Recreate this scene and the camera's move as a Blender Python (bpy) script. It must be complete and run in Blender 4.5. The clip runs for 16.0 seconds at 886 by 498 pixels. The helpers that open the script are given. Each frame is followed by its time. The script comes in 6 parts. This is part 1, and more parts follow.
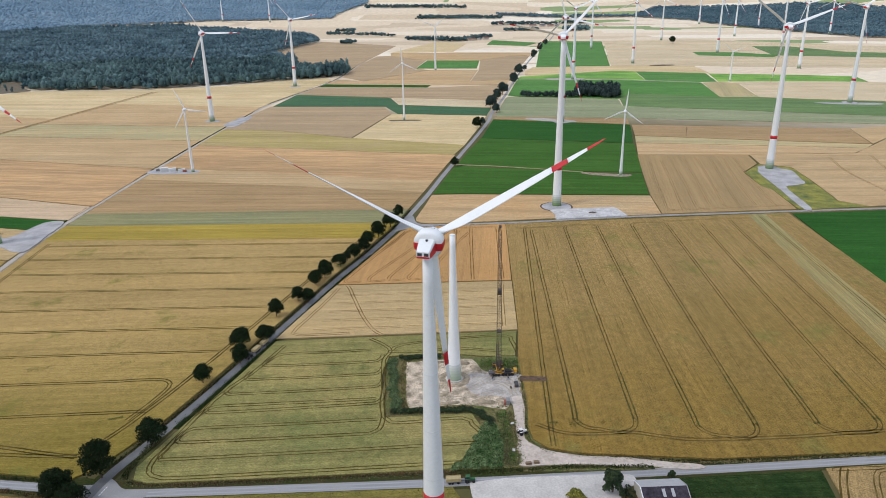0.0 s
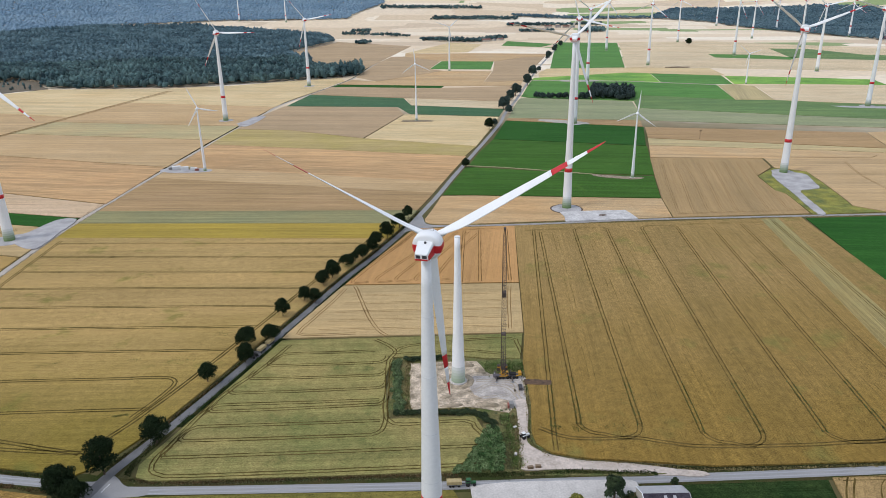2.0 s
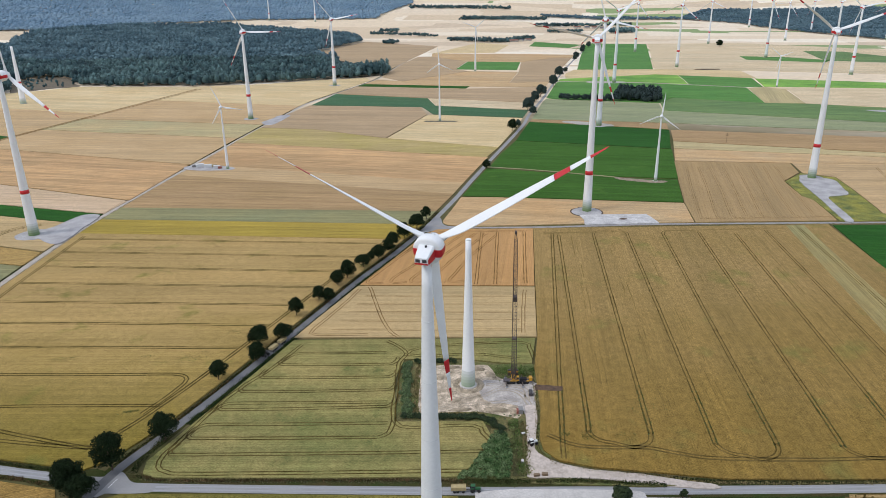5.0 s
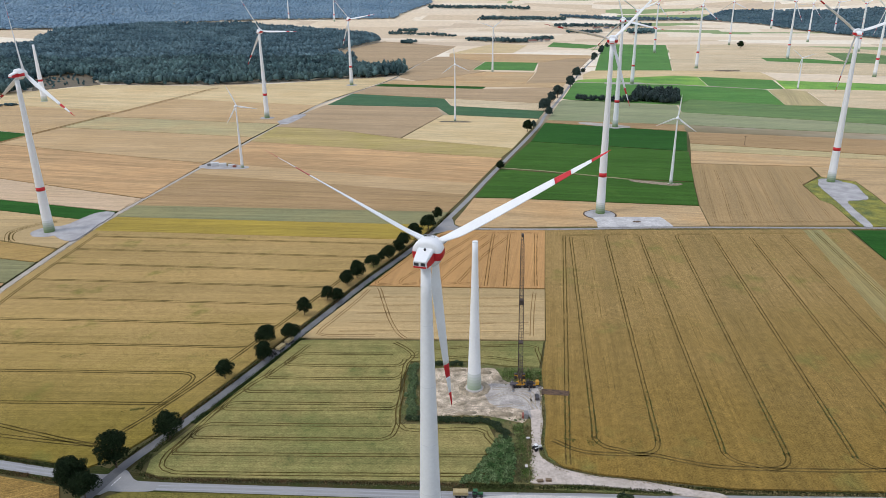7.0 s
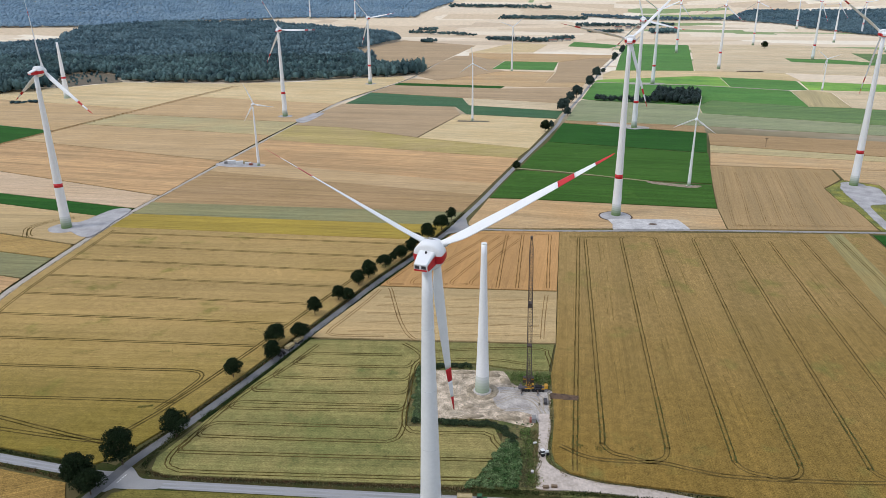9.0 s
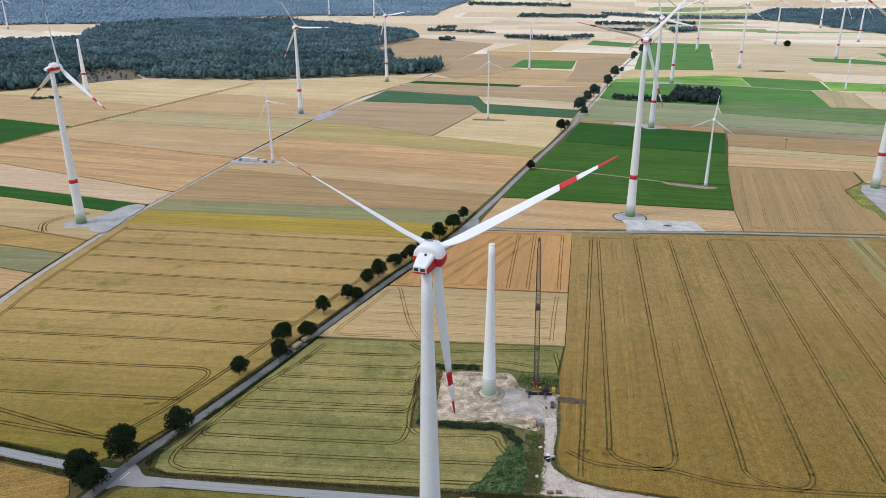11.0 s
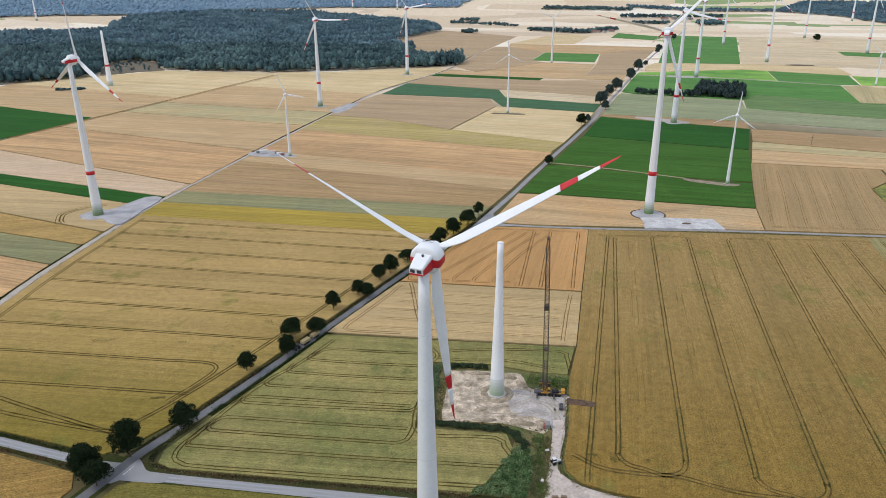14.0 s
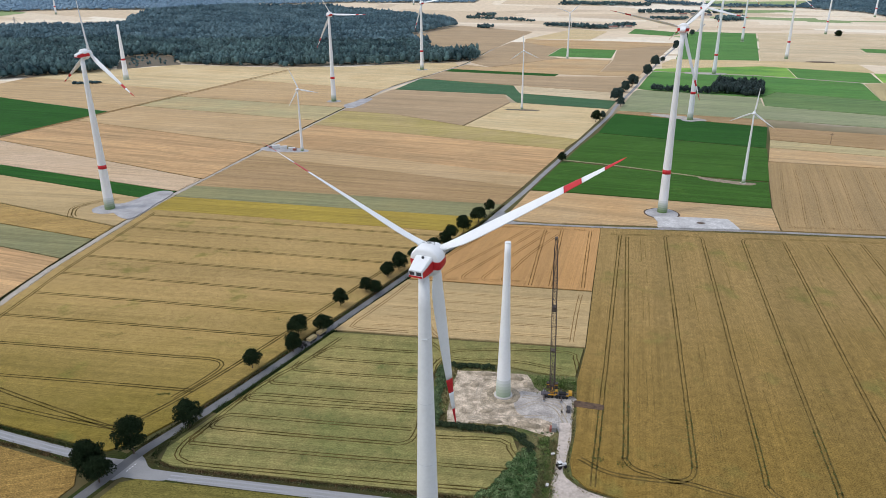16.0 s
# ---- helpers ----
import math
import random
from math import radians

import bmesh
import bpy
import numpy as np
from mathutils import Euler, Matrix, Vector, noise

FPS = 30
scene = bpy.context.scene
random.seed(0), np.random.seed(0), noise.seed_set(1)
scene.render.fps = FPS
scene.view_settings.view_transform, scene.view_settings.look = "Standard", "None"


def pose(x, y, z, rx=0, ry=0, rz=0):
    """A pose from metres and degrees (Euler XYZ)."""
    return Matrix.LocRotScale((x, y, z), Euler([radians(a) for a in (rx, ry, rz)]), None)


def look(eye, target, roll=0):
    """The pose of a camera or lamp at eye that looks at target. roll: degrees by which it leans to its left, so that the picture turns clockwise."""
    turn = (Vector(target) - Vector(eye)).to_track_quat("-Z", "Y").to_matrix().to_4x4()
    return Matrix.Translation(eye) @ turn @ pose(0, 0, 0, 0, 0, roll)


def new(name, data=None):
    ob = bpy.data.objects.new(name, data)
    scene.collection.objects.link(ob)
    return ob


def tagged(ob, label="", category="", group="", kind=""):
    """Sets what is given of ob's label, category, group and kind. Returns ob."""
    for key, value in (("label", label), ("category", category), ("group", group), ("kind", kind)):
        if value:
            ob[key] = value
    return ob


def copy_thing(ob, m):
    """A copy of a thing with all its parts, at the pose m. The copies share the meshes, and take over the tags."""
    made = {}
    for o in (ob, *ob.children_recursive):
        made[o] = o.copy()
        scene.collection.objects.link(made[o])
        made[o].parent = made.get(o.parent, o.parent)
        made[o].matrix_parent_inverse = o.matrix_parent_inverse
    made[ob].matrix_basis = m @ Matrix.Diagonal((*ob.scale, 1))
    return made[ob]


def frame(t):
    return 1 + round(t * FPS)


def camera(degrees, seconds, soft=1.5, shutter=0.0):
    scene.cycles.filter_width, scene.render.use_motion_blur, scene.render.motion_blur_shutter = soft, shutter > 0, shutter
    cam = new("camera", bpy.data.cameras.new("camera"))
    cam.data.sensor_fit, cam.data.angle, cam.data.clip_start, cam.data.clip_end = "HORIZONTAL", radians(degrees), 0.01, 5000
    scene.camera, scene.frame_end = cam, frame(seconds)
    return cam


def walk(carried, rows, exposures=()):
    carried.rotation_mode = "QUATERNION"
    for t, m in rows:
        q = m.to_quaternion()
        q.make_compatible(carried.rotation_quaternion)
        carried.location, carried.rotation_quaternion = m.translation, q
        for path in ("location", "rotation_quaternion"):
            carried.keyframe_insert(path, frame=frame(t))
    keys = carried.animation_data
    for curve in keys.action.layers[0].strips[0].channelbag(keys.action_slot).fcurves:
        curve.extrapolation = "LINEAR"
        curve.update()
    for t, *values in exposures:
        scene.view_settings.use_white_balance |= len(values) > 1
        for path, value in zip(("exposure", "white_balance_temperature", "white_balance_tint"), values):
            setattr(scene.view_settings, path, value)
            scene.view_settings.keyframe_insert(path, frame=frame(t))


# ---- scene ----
cam = camera(64.5, 16.0, soft=0.8)
PATH = [
    (0, (25.792, 11.922, 188.344), (25.94, 13.789, 187.642), -1.1),
    (0.5, (26.871, 12.123, 188.344), (27.01, 13.991, 187.644), -1.1),
    (1, (27.953, 12.333, 188.344), (28.084, 14.202, 187.644), -1.0),
    (1.5, (29.042, 12.562, 188.344), (29.163, 14.432, 187.644), -1.0),
    (2, (30.145, 12.828, 188.345), (30.254, 14.699, 187.645), -0.9),
    (2.5, (31.27, 13.142, 188.345), (31.366, 15.012, 187.645), -0.9),
    (3, (32.423, 13.51, 188.345), (32.507, 15.382, 187.645), -0.8),
    (3.5, (33.606, 13.939, 188.346), (33.68, 15.811, 187.645), -0.8),
    (4, (34.817, 14.437, 188.347), (34.88, 16.31, 187.647), -0.8),
    (6.5, (40.993, 17.297, 188.366), (40.99, 19.171, 187.668), -0.6),
    (7, (42.223, 17.929, 188.366), (42.21, 19.803, 187.668), -0.6),
    (7.5, (43.441, 18.62, 188.365), (43.413, 20.494, 187.667), -0.6),
    (8, (44.64, 19.369, 188.362), (44.598, 21.242, 187.663), -0.6),
    (8.5, (45.813, 20.177, 188.357), (45.758, 22.05, 187.658), -0.6),
    (9, (46.956, 21.045, 188.349), (46.889, 22.917, 187.649), -0.5),
    (11.5, (52.485, 25.684, 188.232), (52.357, 27.551, 187.527), -0.4),
    (12, (53.544, 26.67, 188.225), (53.404, 28.537, 187.52), -0.4),
    (12.5, (54.55, 27.709, 188.222), (54.4, 29.573, 187.515), -0.4),
    (13, (55.502, 28.793, 188.221), (55.343, 30.655, 187.51), -0.4),
    (13.5, (56.4, 29.916, 188.22), (56.233, 31.775, 187.501), -0.4),
    (14, (57.249, 31.074, 188.219), (57.072, 32.93, 187.496), -0.4),
    (14.5, (58.056, 32.256, 188.218), (57.868, 34.111, 187.493), -0.4),
    (15, (58.834, 33.456, 188.218), (58.635, 35.308, 187.489), -0.4),
    (15.5, (59.597, 34.666, 188.218), (59.388, 36.515, 187.485), -0.4),
    (16, (60.354, 35.88, 188.218), (60.136, 37.727, 187.483), -0.3),
]
walk(cam, [(t, look(eye, target, roll)) for t, eye, target, roll in PATH])

# ---- light ----
SUN_UP, SUN_TURN = 50.0, 250.0
world = bpy.data.worlds.new("overcast_sky")
scene.world = world
world.use_nodes = True
wn, wl = world.node_tree.nodes, world.node_tree.links
sky = wn.new("ShaderNodeTexSky")
sky.sky_type, sky.sun_disc = "NISHITA", False
sky.sun_elevation, sky.sun_rotation = radians(SUN_UP), radians(SUN_TURN)
sky.dust_density, sky.air_density = 3.0, 1.0
cloud = wn.new("ShaderNodeMixRGB")
cloud.inputs[0].default_value = 0.72
cloud.inputs[2].default_value = (6.8, 7.55, 9.1, 1)
wl.new(sky.outputs[0], cloud.inputs[1])
wl.new(cloud.outputs[0], wn["Background"].inputs[0])
wn["Background"].inputs[1].default_value = 0.125
sun = new("sun", bpy.data.lights.new("sun", "SUN"))
sun.data.energy, sun.data.angle, sun.data.color = 1.2, radians(14), (1, 0.975, 0.94)
az = radians(SUN_TURN)
sun_from = Vector((math.sin(az) * math.cos(radians(SUN_UP)), math.cos(az) * math.cos(radians(SUN_UP)), math.sin(radians(SUN_UP))))
sun.matrix_world = look(sun_from * 500, (0, 0, 0))
scene.view_settings.exposure = 0.0


# ---- materials ----
def shader(name, rough=0.8, metal=0.0, spec=0.3):
    m = bpy.data.materials.new(name)
    m.use_nodes = True
    b = m.node_tree.nodes["Principled BSDF"]
    b.inputs["Roughness"].default_value = rough
    b.inputs["Metallic"].default_value = metal
    b.inputs["Specular IOR Level"].default_value = spec
    return m, m.node_tree.nodes, m.node_tree.links, b


def mapped(n, l, scale=(1, 1, 1), turn=0.0):
    c = n.new("ShaderNodeTexCoord")
    mp = n.new("ShaderNodeMapping")
    mp.inputs["Scale"].default_value = scale
    mp.inputs["Rotation"].default_value = (0, 0, radians(turn))
    mp.vector_type = "POINT"
    if turn:
        r = n.new("ShaderNodeVectorRotate")
        r.rotation_type = "Z_AXIS"
        r.inputs["Angle"].default_value = radians(turn)
        mp.inputs["Rotation"].default_value = (0, 0, 0)
        l.new(c.outputs["Object"], r.inputs["Vector"])
        l.new(r.outputs[0], mp.inputs["Vector"])
    else:
        l.new(c.outputs["Object"], mp.inputs["Vector"])
    return mp.outputs[0]


def noise_tex(n, l, vec, scale, detail=3.0, rough=0.55):
    t = n.new("ShaderNodeTexNoise")
    t.inputs["Scale"].default_value, t.inputs["Detail"].default_value, t.inputs["Roughness"].default_value = scale, detail, rough
    l.new(vec, t.inputs["Vector"])
    return t.outputs["Fac"]


def ramp(n, l, fac, stops):
    r = n.new("ShaderNodeValToRGB")
    while len(r.color_ramp.elements) < len(stops):
        r.color_ramp.elements.new(0.5)
    for e, (p, c) in zip(r.color_ramp.elements, stops):
        e.position = p
        e.color = (*c, 1) if len(c) == 3 else c
    l.new(fac, r.inputs[0])
    return r.outputs[0]


def mixed(n, l, fac, a, b, mode="MIX"):
    m = n.new("ShaderNodeMixRGB")
    m.blend_type = mode
    for k, v in ((0, fac), (1, a), (2, b)):
        if isinstance(v, (int, float)):
            m.inputs[k].default_value = v
        elif isinstance(v, tuple):
            m.inputs[k].default_value = (*v, 1)
        else:
            l.new(v, m.inputs[k])
    return m.outputs[0]


def bumped(n, l, b, height, strength=0.4, dist=0.1):
    k = n.new("ShaderNodeBump")
    k.inputs["Strength"].default_value, k.inputs["Distance"].default_value = strength, dist
    l.new(height, k.inputs["Height"])
    l.new(k.outputs[0], b.inputs["Normal"])


def grey(v):
    return (v, v, v)


def surface(name, a, c=None, big=0.2, fine=4.0, rough=0.8, metal=0.0, grain=0.12, bump=0.3, dist=0.02, spec=0.3):
    """A mottled surface: two colours at a large scale, grain and relief at a fine one."""
    c = c or tuple(v * 0.8 for v in a)
    m, n, l, b = shader(name, rough, metal, spec)
    vec = mapped(n, l)
    col = ramp(n, l, noise_tex(n, l, vec, big, 4), ((0.35, a), (0.68, c)))
    f = noise_tex(n, l, vec, fine, 3)
    col = mixed(n, l, 1.0, col, ramp(n, l, f, ((0.3, grey(1 - grain)), (0.7, grey(1 + grain * 0.6)))), "MULTIPLY")
    l.new(col, b.inputs["Base Color"])
    if bump:
        bumped(n, l, b, f, bump, dist)
    return m


def dusty(c):
    """Dry ears and stalks dim a crop's pure colour."""
    return (0.83 * c[0], 0.845 * c[1], 0.85 * c[2])


def crop(name, a, c, turn=5.2, row=0.5, streak=0.16, patch=None, patchy=0.62, big=0.012, grain=0.15, ripe=None, sheen=0.05, ears=(1.5, 2.6)):
    """Standing or mown crop: patches of ripeness, long streaks along the drilling rows, fine ears."""
    m, n, l, b = shader(name, 0.95, 0, 0.05)
    # bluish sheen at flat angles stands in for haze over far fields
    b.inputs["Sheen Weight"].default_value, b.inputs["Sheen Roughness"].default_value = sheen, 0.4
    b.inputs["Sheen Tint"].default_value = (0.8, 0.92, 1, 1)
    a, c = dusty(a), dusty(c)
    patch = patch and dusty(patch)
    flat = mapped(n, l)
    rows = mapped(n, l, (0.0030, row, 1), turn)
    fine_rows = mapped(n, l, (0.02, row * 4, 1), turn)
    col = ramp(n, l, noise_tex(n, l, flat, big, 5, 0.6), ((0.33, a), (0.67, c)))
    # greener at low y; its darkening paints in the steep view into the crop
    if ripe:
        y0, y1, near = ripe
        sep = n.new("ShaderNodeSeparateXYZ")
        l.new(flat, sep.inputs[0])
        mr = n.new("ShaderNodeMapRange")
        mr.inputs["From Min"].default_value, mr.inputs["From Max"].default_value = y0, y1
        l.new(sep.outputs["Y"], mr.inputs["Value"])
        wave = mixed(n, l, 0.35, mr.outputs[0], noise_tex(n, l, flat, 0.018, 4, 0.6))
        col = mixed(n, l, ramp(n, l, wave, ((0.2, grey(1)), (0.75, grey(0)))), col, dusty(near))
    if patch:
        col = mixed(n, l, ramp(n, l, noise_tex(n, l, flat, big * 2.3, 4, 0.6), ((patchy, grey(0)), (patchy + 0.14, grey(0.8)))), col, patch)
    s = noise_tex(n, l, rows, 0.55, 4, 0.65)
    col = mixed(n, l, 1.0, col, ramp(n, l, s, ((0.32, grey(1 - streak)), (0.68, grey(1 + streak)))), "MULTIPLY")
    s2 = noise_tex(n, l, fine_rows, 1.0, 3, 0.6)
    col = mixed(n, l, 1.0, col, ramp(n, l, s2, ((0.36, grey(1 - streak * 1.35)), (0.64, grey(1 + streak * 1.35)))), "MULTIPLY")
    # passes of the drill and the sprayer: wide bands that ripened apart
    bands = noise_tex(n, l, mapped(n, l, (0.0016, 0.05, 1), turn), 1.0, 3, 0.6)
    col = mixed(n, l, 1.0, col, ramp(n, l, bands, ((0.36, (0.90, 0.915, 0.92, 1)), (0.64, (1.09, 1.08, 1.07, 1)))), "MULTIPLY")
    # ears and gaps between the plants: small tufts, and clumps of a metre or two
    f = noise_tex(n, l, mapped(n, l, (*ears, 1.0)), 1.0, 3, 0.75)
    col = mixed(n, l, 1.0, col, ramp(n, l, f, ((0.34, grey(1 - grain * 1.5)), (0.66, grey(1 + grain * 1.5)))), "MULTIPLY")
    clump = noise_tex(n, l, flat, 0.28, 3, 0.6)
    col = mixed(n, l, 1.0, col, ramp(n, l, clump, ((0.36, grey(1 - grain * 0.35)), (0.64, grey(1 + grain * 0.35)))), "MULTIPLY")
    lodged = mapped(n, l, (0.25, 0.8, 1), turn)
    spots = ramp(n, l, noise_tex(n, l, lodged, 0.11, 3, 0.6), ((0.70, grey(1)), (0.78, grey(0.68))))
    col = mixed(n, l, 1.0, col, spots, "MULTIPLY")
    l.new(col, b.inputs["Base Color"])
    bumped(n, l, b, f, 0.6, 0.3)
    return m


def foliage(name, a, c, big=0.25, vary=0.5):
    m, n, l, b = shader(name, 0.75, 0, 0.2)
    # blue-tinted sheen that pales leaves the way haze would
    b.inputs["Sheen Weight"].default_value, b.inputs["Sheen Roughness"].default_value = 0.06, 0.5
    b.inputs["Sheen Tint"].default_value = (0.6, 0.85, 1, 1)
    info = n.new("ShaderNodeNewGeometry")
    vec = mapped(n, l)
    col = mixed(n, l, ramp(n, l, noise_tex(n, l, vec, big, 3), ((0.35, grey(0)), (0.65, grey(1)))), a, c)
    col = mixed(n, l, 1.0, col, ramp(n, l, info.outputs["Random Per Island"], ((0, grey(1 - vary)), (1, grey(1 + vary)))), "MULTIPLY")
    l.new(col, b.inputs["Base Color"])
    return m


M = {}
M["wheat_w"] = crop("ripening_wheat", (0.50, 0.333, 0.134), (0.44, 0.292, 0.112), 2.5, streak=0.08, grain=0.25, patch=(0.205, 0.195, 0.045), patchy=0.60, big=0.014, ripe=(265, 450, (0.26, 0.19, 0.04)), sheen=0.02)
M["wheat_yellow"] = crop("yellow_barley", (0.45, 0.32, 0.055), (0.40, 0.28, 0.055), 5.2)
M["grey_green"] = crop("grey_green_oats", (0.27, 0.26, 0.13), (0.32, 0.28, 0.13), 5.2)
M["brown"] = crop("brown_barley", (0.45, 0.29, 0.145), (0.41, 0.265, 0.125), 8)
M["tan"] = crop("tan_wheat", (0.60, 0.41, 0.22), (0.54, 0.36, 0.18), 8, streak=0.13)
M["tan_orange"] = crop("orange_tan_stubble", (0.58, 0.36, 0.17), (0.57, 0.40, 0.22), 12, streak=0.15)
M["pink_tan"] = crop("pinkish_tan_stubble", (0.66, 0.475, 0.315), (0.60, 0.425, 0.265), 8, streak=0.12)
# pale stubble, whitened further in place of haze over the far fields
M["straw"] = crop("pale_straw_stubble", (0.72, 0.57, 0.37), (0.66, 0.50, 0.31), 14, streak=0.15)
M["pale"] = crop("pale_straw", (0.72, 0.55, 0.31), (0.66, 0.48, 0.25), 14, streak=0.13)
M["olive_y"] = crop("olive_yellow_crop", (0.46, 0.36, 0.12), (0.50, 0.37, 0.17), 10)
M["gold_low"] = crop("mown_gold_stubble", (0.40, 0.245, 0.075), (0.31, 0.19, 0.058), -20, streak=0.16, grain=0.32, sheen=0.01)
M["olive_low"] = crop("olive_green_crop", (0.16, 0.145, 0.037), (0.225, 0.18, 0.05), 2.0, streak=0.12, grain=0.25, sheen=0.01)
M["olive"] = crop("green_wheat", (0.205, 0.207, 0.070), (0.355, 0.282, 0.108), 2.0, streak=0.10, patch=(0.115, 0.138, 0.044), patchy=0.60, big=0.02, grain=0.29, sheen=0.02)
M["tan_up"] = crop("light_tan_barley", (0.57, 0.405, 0.205), (0.52, 0.36, 0.17), 3.0, streak=0.09)
M["orange"] = crop("orange_barley", (0.56, 0.312, 0.125), (0.50, 0.275, 0.106), -80, row=0.8, streak=0.08)
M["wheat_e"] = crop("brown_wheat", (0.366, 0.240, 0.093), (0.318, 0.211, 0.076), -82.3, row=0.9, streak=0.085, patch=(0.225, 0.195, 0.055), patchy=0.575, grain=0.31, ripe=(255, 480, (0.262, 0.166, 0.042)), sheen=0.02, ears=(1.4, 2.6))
M["pale_green"] = crop("pale_green_strip", (0.31, 0.275, 0.125), (0.36, 0.265, 0.105), -80, sheen=0.02)
M["green"] = crop("sugar_beet_green", (0.047, 0.122, 0.016), (0.062, 0.145, 0.022), 11, streak=0.15, patch=(0.10, 0.19, 0.03), sheen=0.02)
M["green_dark"] = crop("dark_beet_green", (0.024, 0.098, 0.014), (0.032, 0.115, 0.018), 11, streak=0.14, sheen=0.015)
M["green_blue"] = crop("blue_green_crop", (0.055, 0.135, 0.06), (0.075, 0.15, 0.065), 16, streak=0.15)
M["green_mid"] = crop("mid_green_crop", (0.085, 0.225, 0.045), (0.12, 0.26, 0.055), 14)
M["green_soft"] = crop("soft_green_crop", (0.13, 0.215, 0.075), (0.17, 0.25, 0.085), 14)
M["olive_tan"] = crop("olive_tan_stubble", (0.55, 0.43, 0.23), (0.48, 0.39, 0.19), -70, streak=0.13)
# light green crop; on field e8 it paints a patch of sunlight
M["green_light"] = crop("light_green_crop", (0.30, 0.50, 0.09), (0.13, 0.30, 0.055), 14)
M["green_pale"] = crop("pale_sage_crop", (0.29, 0.315, 0.165), (0.33, 0.335, 0.19), 14)
M["gold"] = crop("gold_stubble", (0.50, 0.325, 0.115), (0.42, 0.265, 0.09), -20, streak=0.16, grain=0.3)
M["weeds"] = crop("yellow_weeds", (0.36, 0.32, 0.065), (0.13, 0.155, 0.05), 30, big=0.07, streak=0.04, grain=0.4)
M["meadow"] = crop("mown_meadow", (0.018, 0.040, 0.011), (0.034, 0.056, 0.016), 3, big=0.07, grain=0.45, patch=(0.055, 0.062, 0.022), sheen=0.0)
M["tan_low"] = crop("tan_wheat_by_the_meadow", (0.37, 0.25, 0.112), (0.32, 0.215, 0.092), -62, streak=0.10, grain=0.28, sheen=0.01)
M["rough"] = crop("rough_grass", (0.11, 0.14, 0.045), (0.23, 0.18, 0.085), 0, big=0.09, streak=0.05, grain=0.4, sheen=0.0)
# track soil and the shade between the stalks, both in one colour
M["tram"] = surface("track_soil_and_gap_shade", (0.085, 0.060, 0.020), (0.17, 0.118, 0.042), 0.16, 1.2, 0.95, grain=0.3, spec=0.0)
M["tram_pale"] = surface("flattened_pale_track", (0.17, 0.11, 0.048), (0.30, 0.19, 0.085), 0.14, 2.0, 0.95, grain=0.25, spec=0.0)
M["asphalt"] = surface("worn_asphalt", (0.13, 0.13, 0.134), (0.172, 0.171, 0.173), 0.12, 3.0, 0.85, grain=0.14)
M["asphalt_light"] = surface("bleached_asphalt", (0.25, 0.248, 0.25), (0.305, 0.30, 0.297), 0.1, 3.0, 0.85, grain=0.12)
M["concrete"] = surface("pale_concrete_yard", (0.56, 0.53, 0.50), (0.44, 0.415, 0.39), 0.10, 1.2, 0.85, grain=0.16)
M["gravel"] = surface("crushed_stone", (0.47, 0.425, 0.375), (0.36, 0.325, 0.29), 0.16, 0.9, 0.9, grain=0.25)
M["gravel_pale"] = surface("pale_crushed_stone", (0.60, 0.585, 0.57), (0.40, 0.385, 0.38), 0.12, 0.8, 0.9, grain=0.25)
M["gravel_blue"] = surface("grey_crushed_stone", (0.46, 0.445, 0.445), (0.31, 0.30, 0.30), 0.09, 1.1, 0.9, grain=0.25)
M["soil"] = surface("pale_bare_soil", (0.70, 0.575, 0.44), (0.25, 0.205, 0.145), 0.21, 1.9, 0.95, grain=0.5, spec=0.05, dist=0.2)
sn, sl = M["soil"].node_tree.nodes, M["soil"].node_tree.links
for t in sn:
    if t.type == "TEX_NOISE" and t.inputs["Scale"].default_value < 0.2:
        t.inputs["Detail"].default_value, t.inputs["Roughness"].default_value = 9, 0.72
M["dark_soil"] = surface("dark_turned_soil", (0.10, 0.075, 0.055), (0.14, 0.10, 0.07), 0.5, 2.0, 0.95)
M["verge_dry"] = surface("bleached_verge", (0.17, 0.145, 0.065), (0.27, 0.21, 0.11), 0.09, 1.5, 0.95, grain=0.4, spec=0.0)
M["verge"] = surface("dry_verge", (0.040, 0.056, 0.018), (0.070, 0.056, 0.026), 0.09, 1.5, 0.95, grain=0.4, spec=0.0)
M["white"] = surface("white_tower_paint", (0.755, 0.77, 0.775), (0.715, 0.73, 0.735), 0.08, 1.0, 0.45, grain=0.04, bump=0.05)
M["blade"] = surface("light_grey_gelcoat", (0.79, 0.80, 0.805), (0.75, 0.765, 0.77), 0.1, 1.5, 0.4, grain=0.03, bump=0)
M["red"] = surface("signal_red_paint", (0.56, 0.028, 0.035), (0.48, 0.025, 0.032), 0.3, 2.0, 0.45, grain=0.06, bump=0)
M["seam"] = surface("grey_flange", (0.69, 0.71, 0.72), (0.65, 0.67, 0.68), 0.5, 2.0, 0.5, bump=0)
for k in range(6):
    f = (k / 5.5) ** 1.5
    for key, c in (("base", (0.13, 0.21, 0.075)), ("pale_base", (0.34, 0.42, 0.30))):
        c = tuple(a + (b - a) * f for a, b in zip(c, (0.70, 0.72, 0.72)))
        M["%s%d" % (key, k)] = surface("green_base_paint", c, tuple(v * 0.95 for v in c), 0.2, 2.0, 0.5, grain=0.04, bump=0)
M["dark_glass"] = surface("dark_grille", (0.03, 0.03, 0.035), (0.05, 0.05, 0.055), 2.0, 6.0, 0.35, bump=0)
M["steel_dark"] = surface("dark_lattice_steel", (0.07, 0.055, 0.05), (0.11, 0.085, 0.07), 0.4, 4.0, 0.6, bump=0.1)
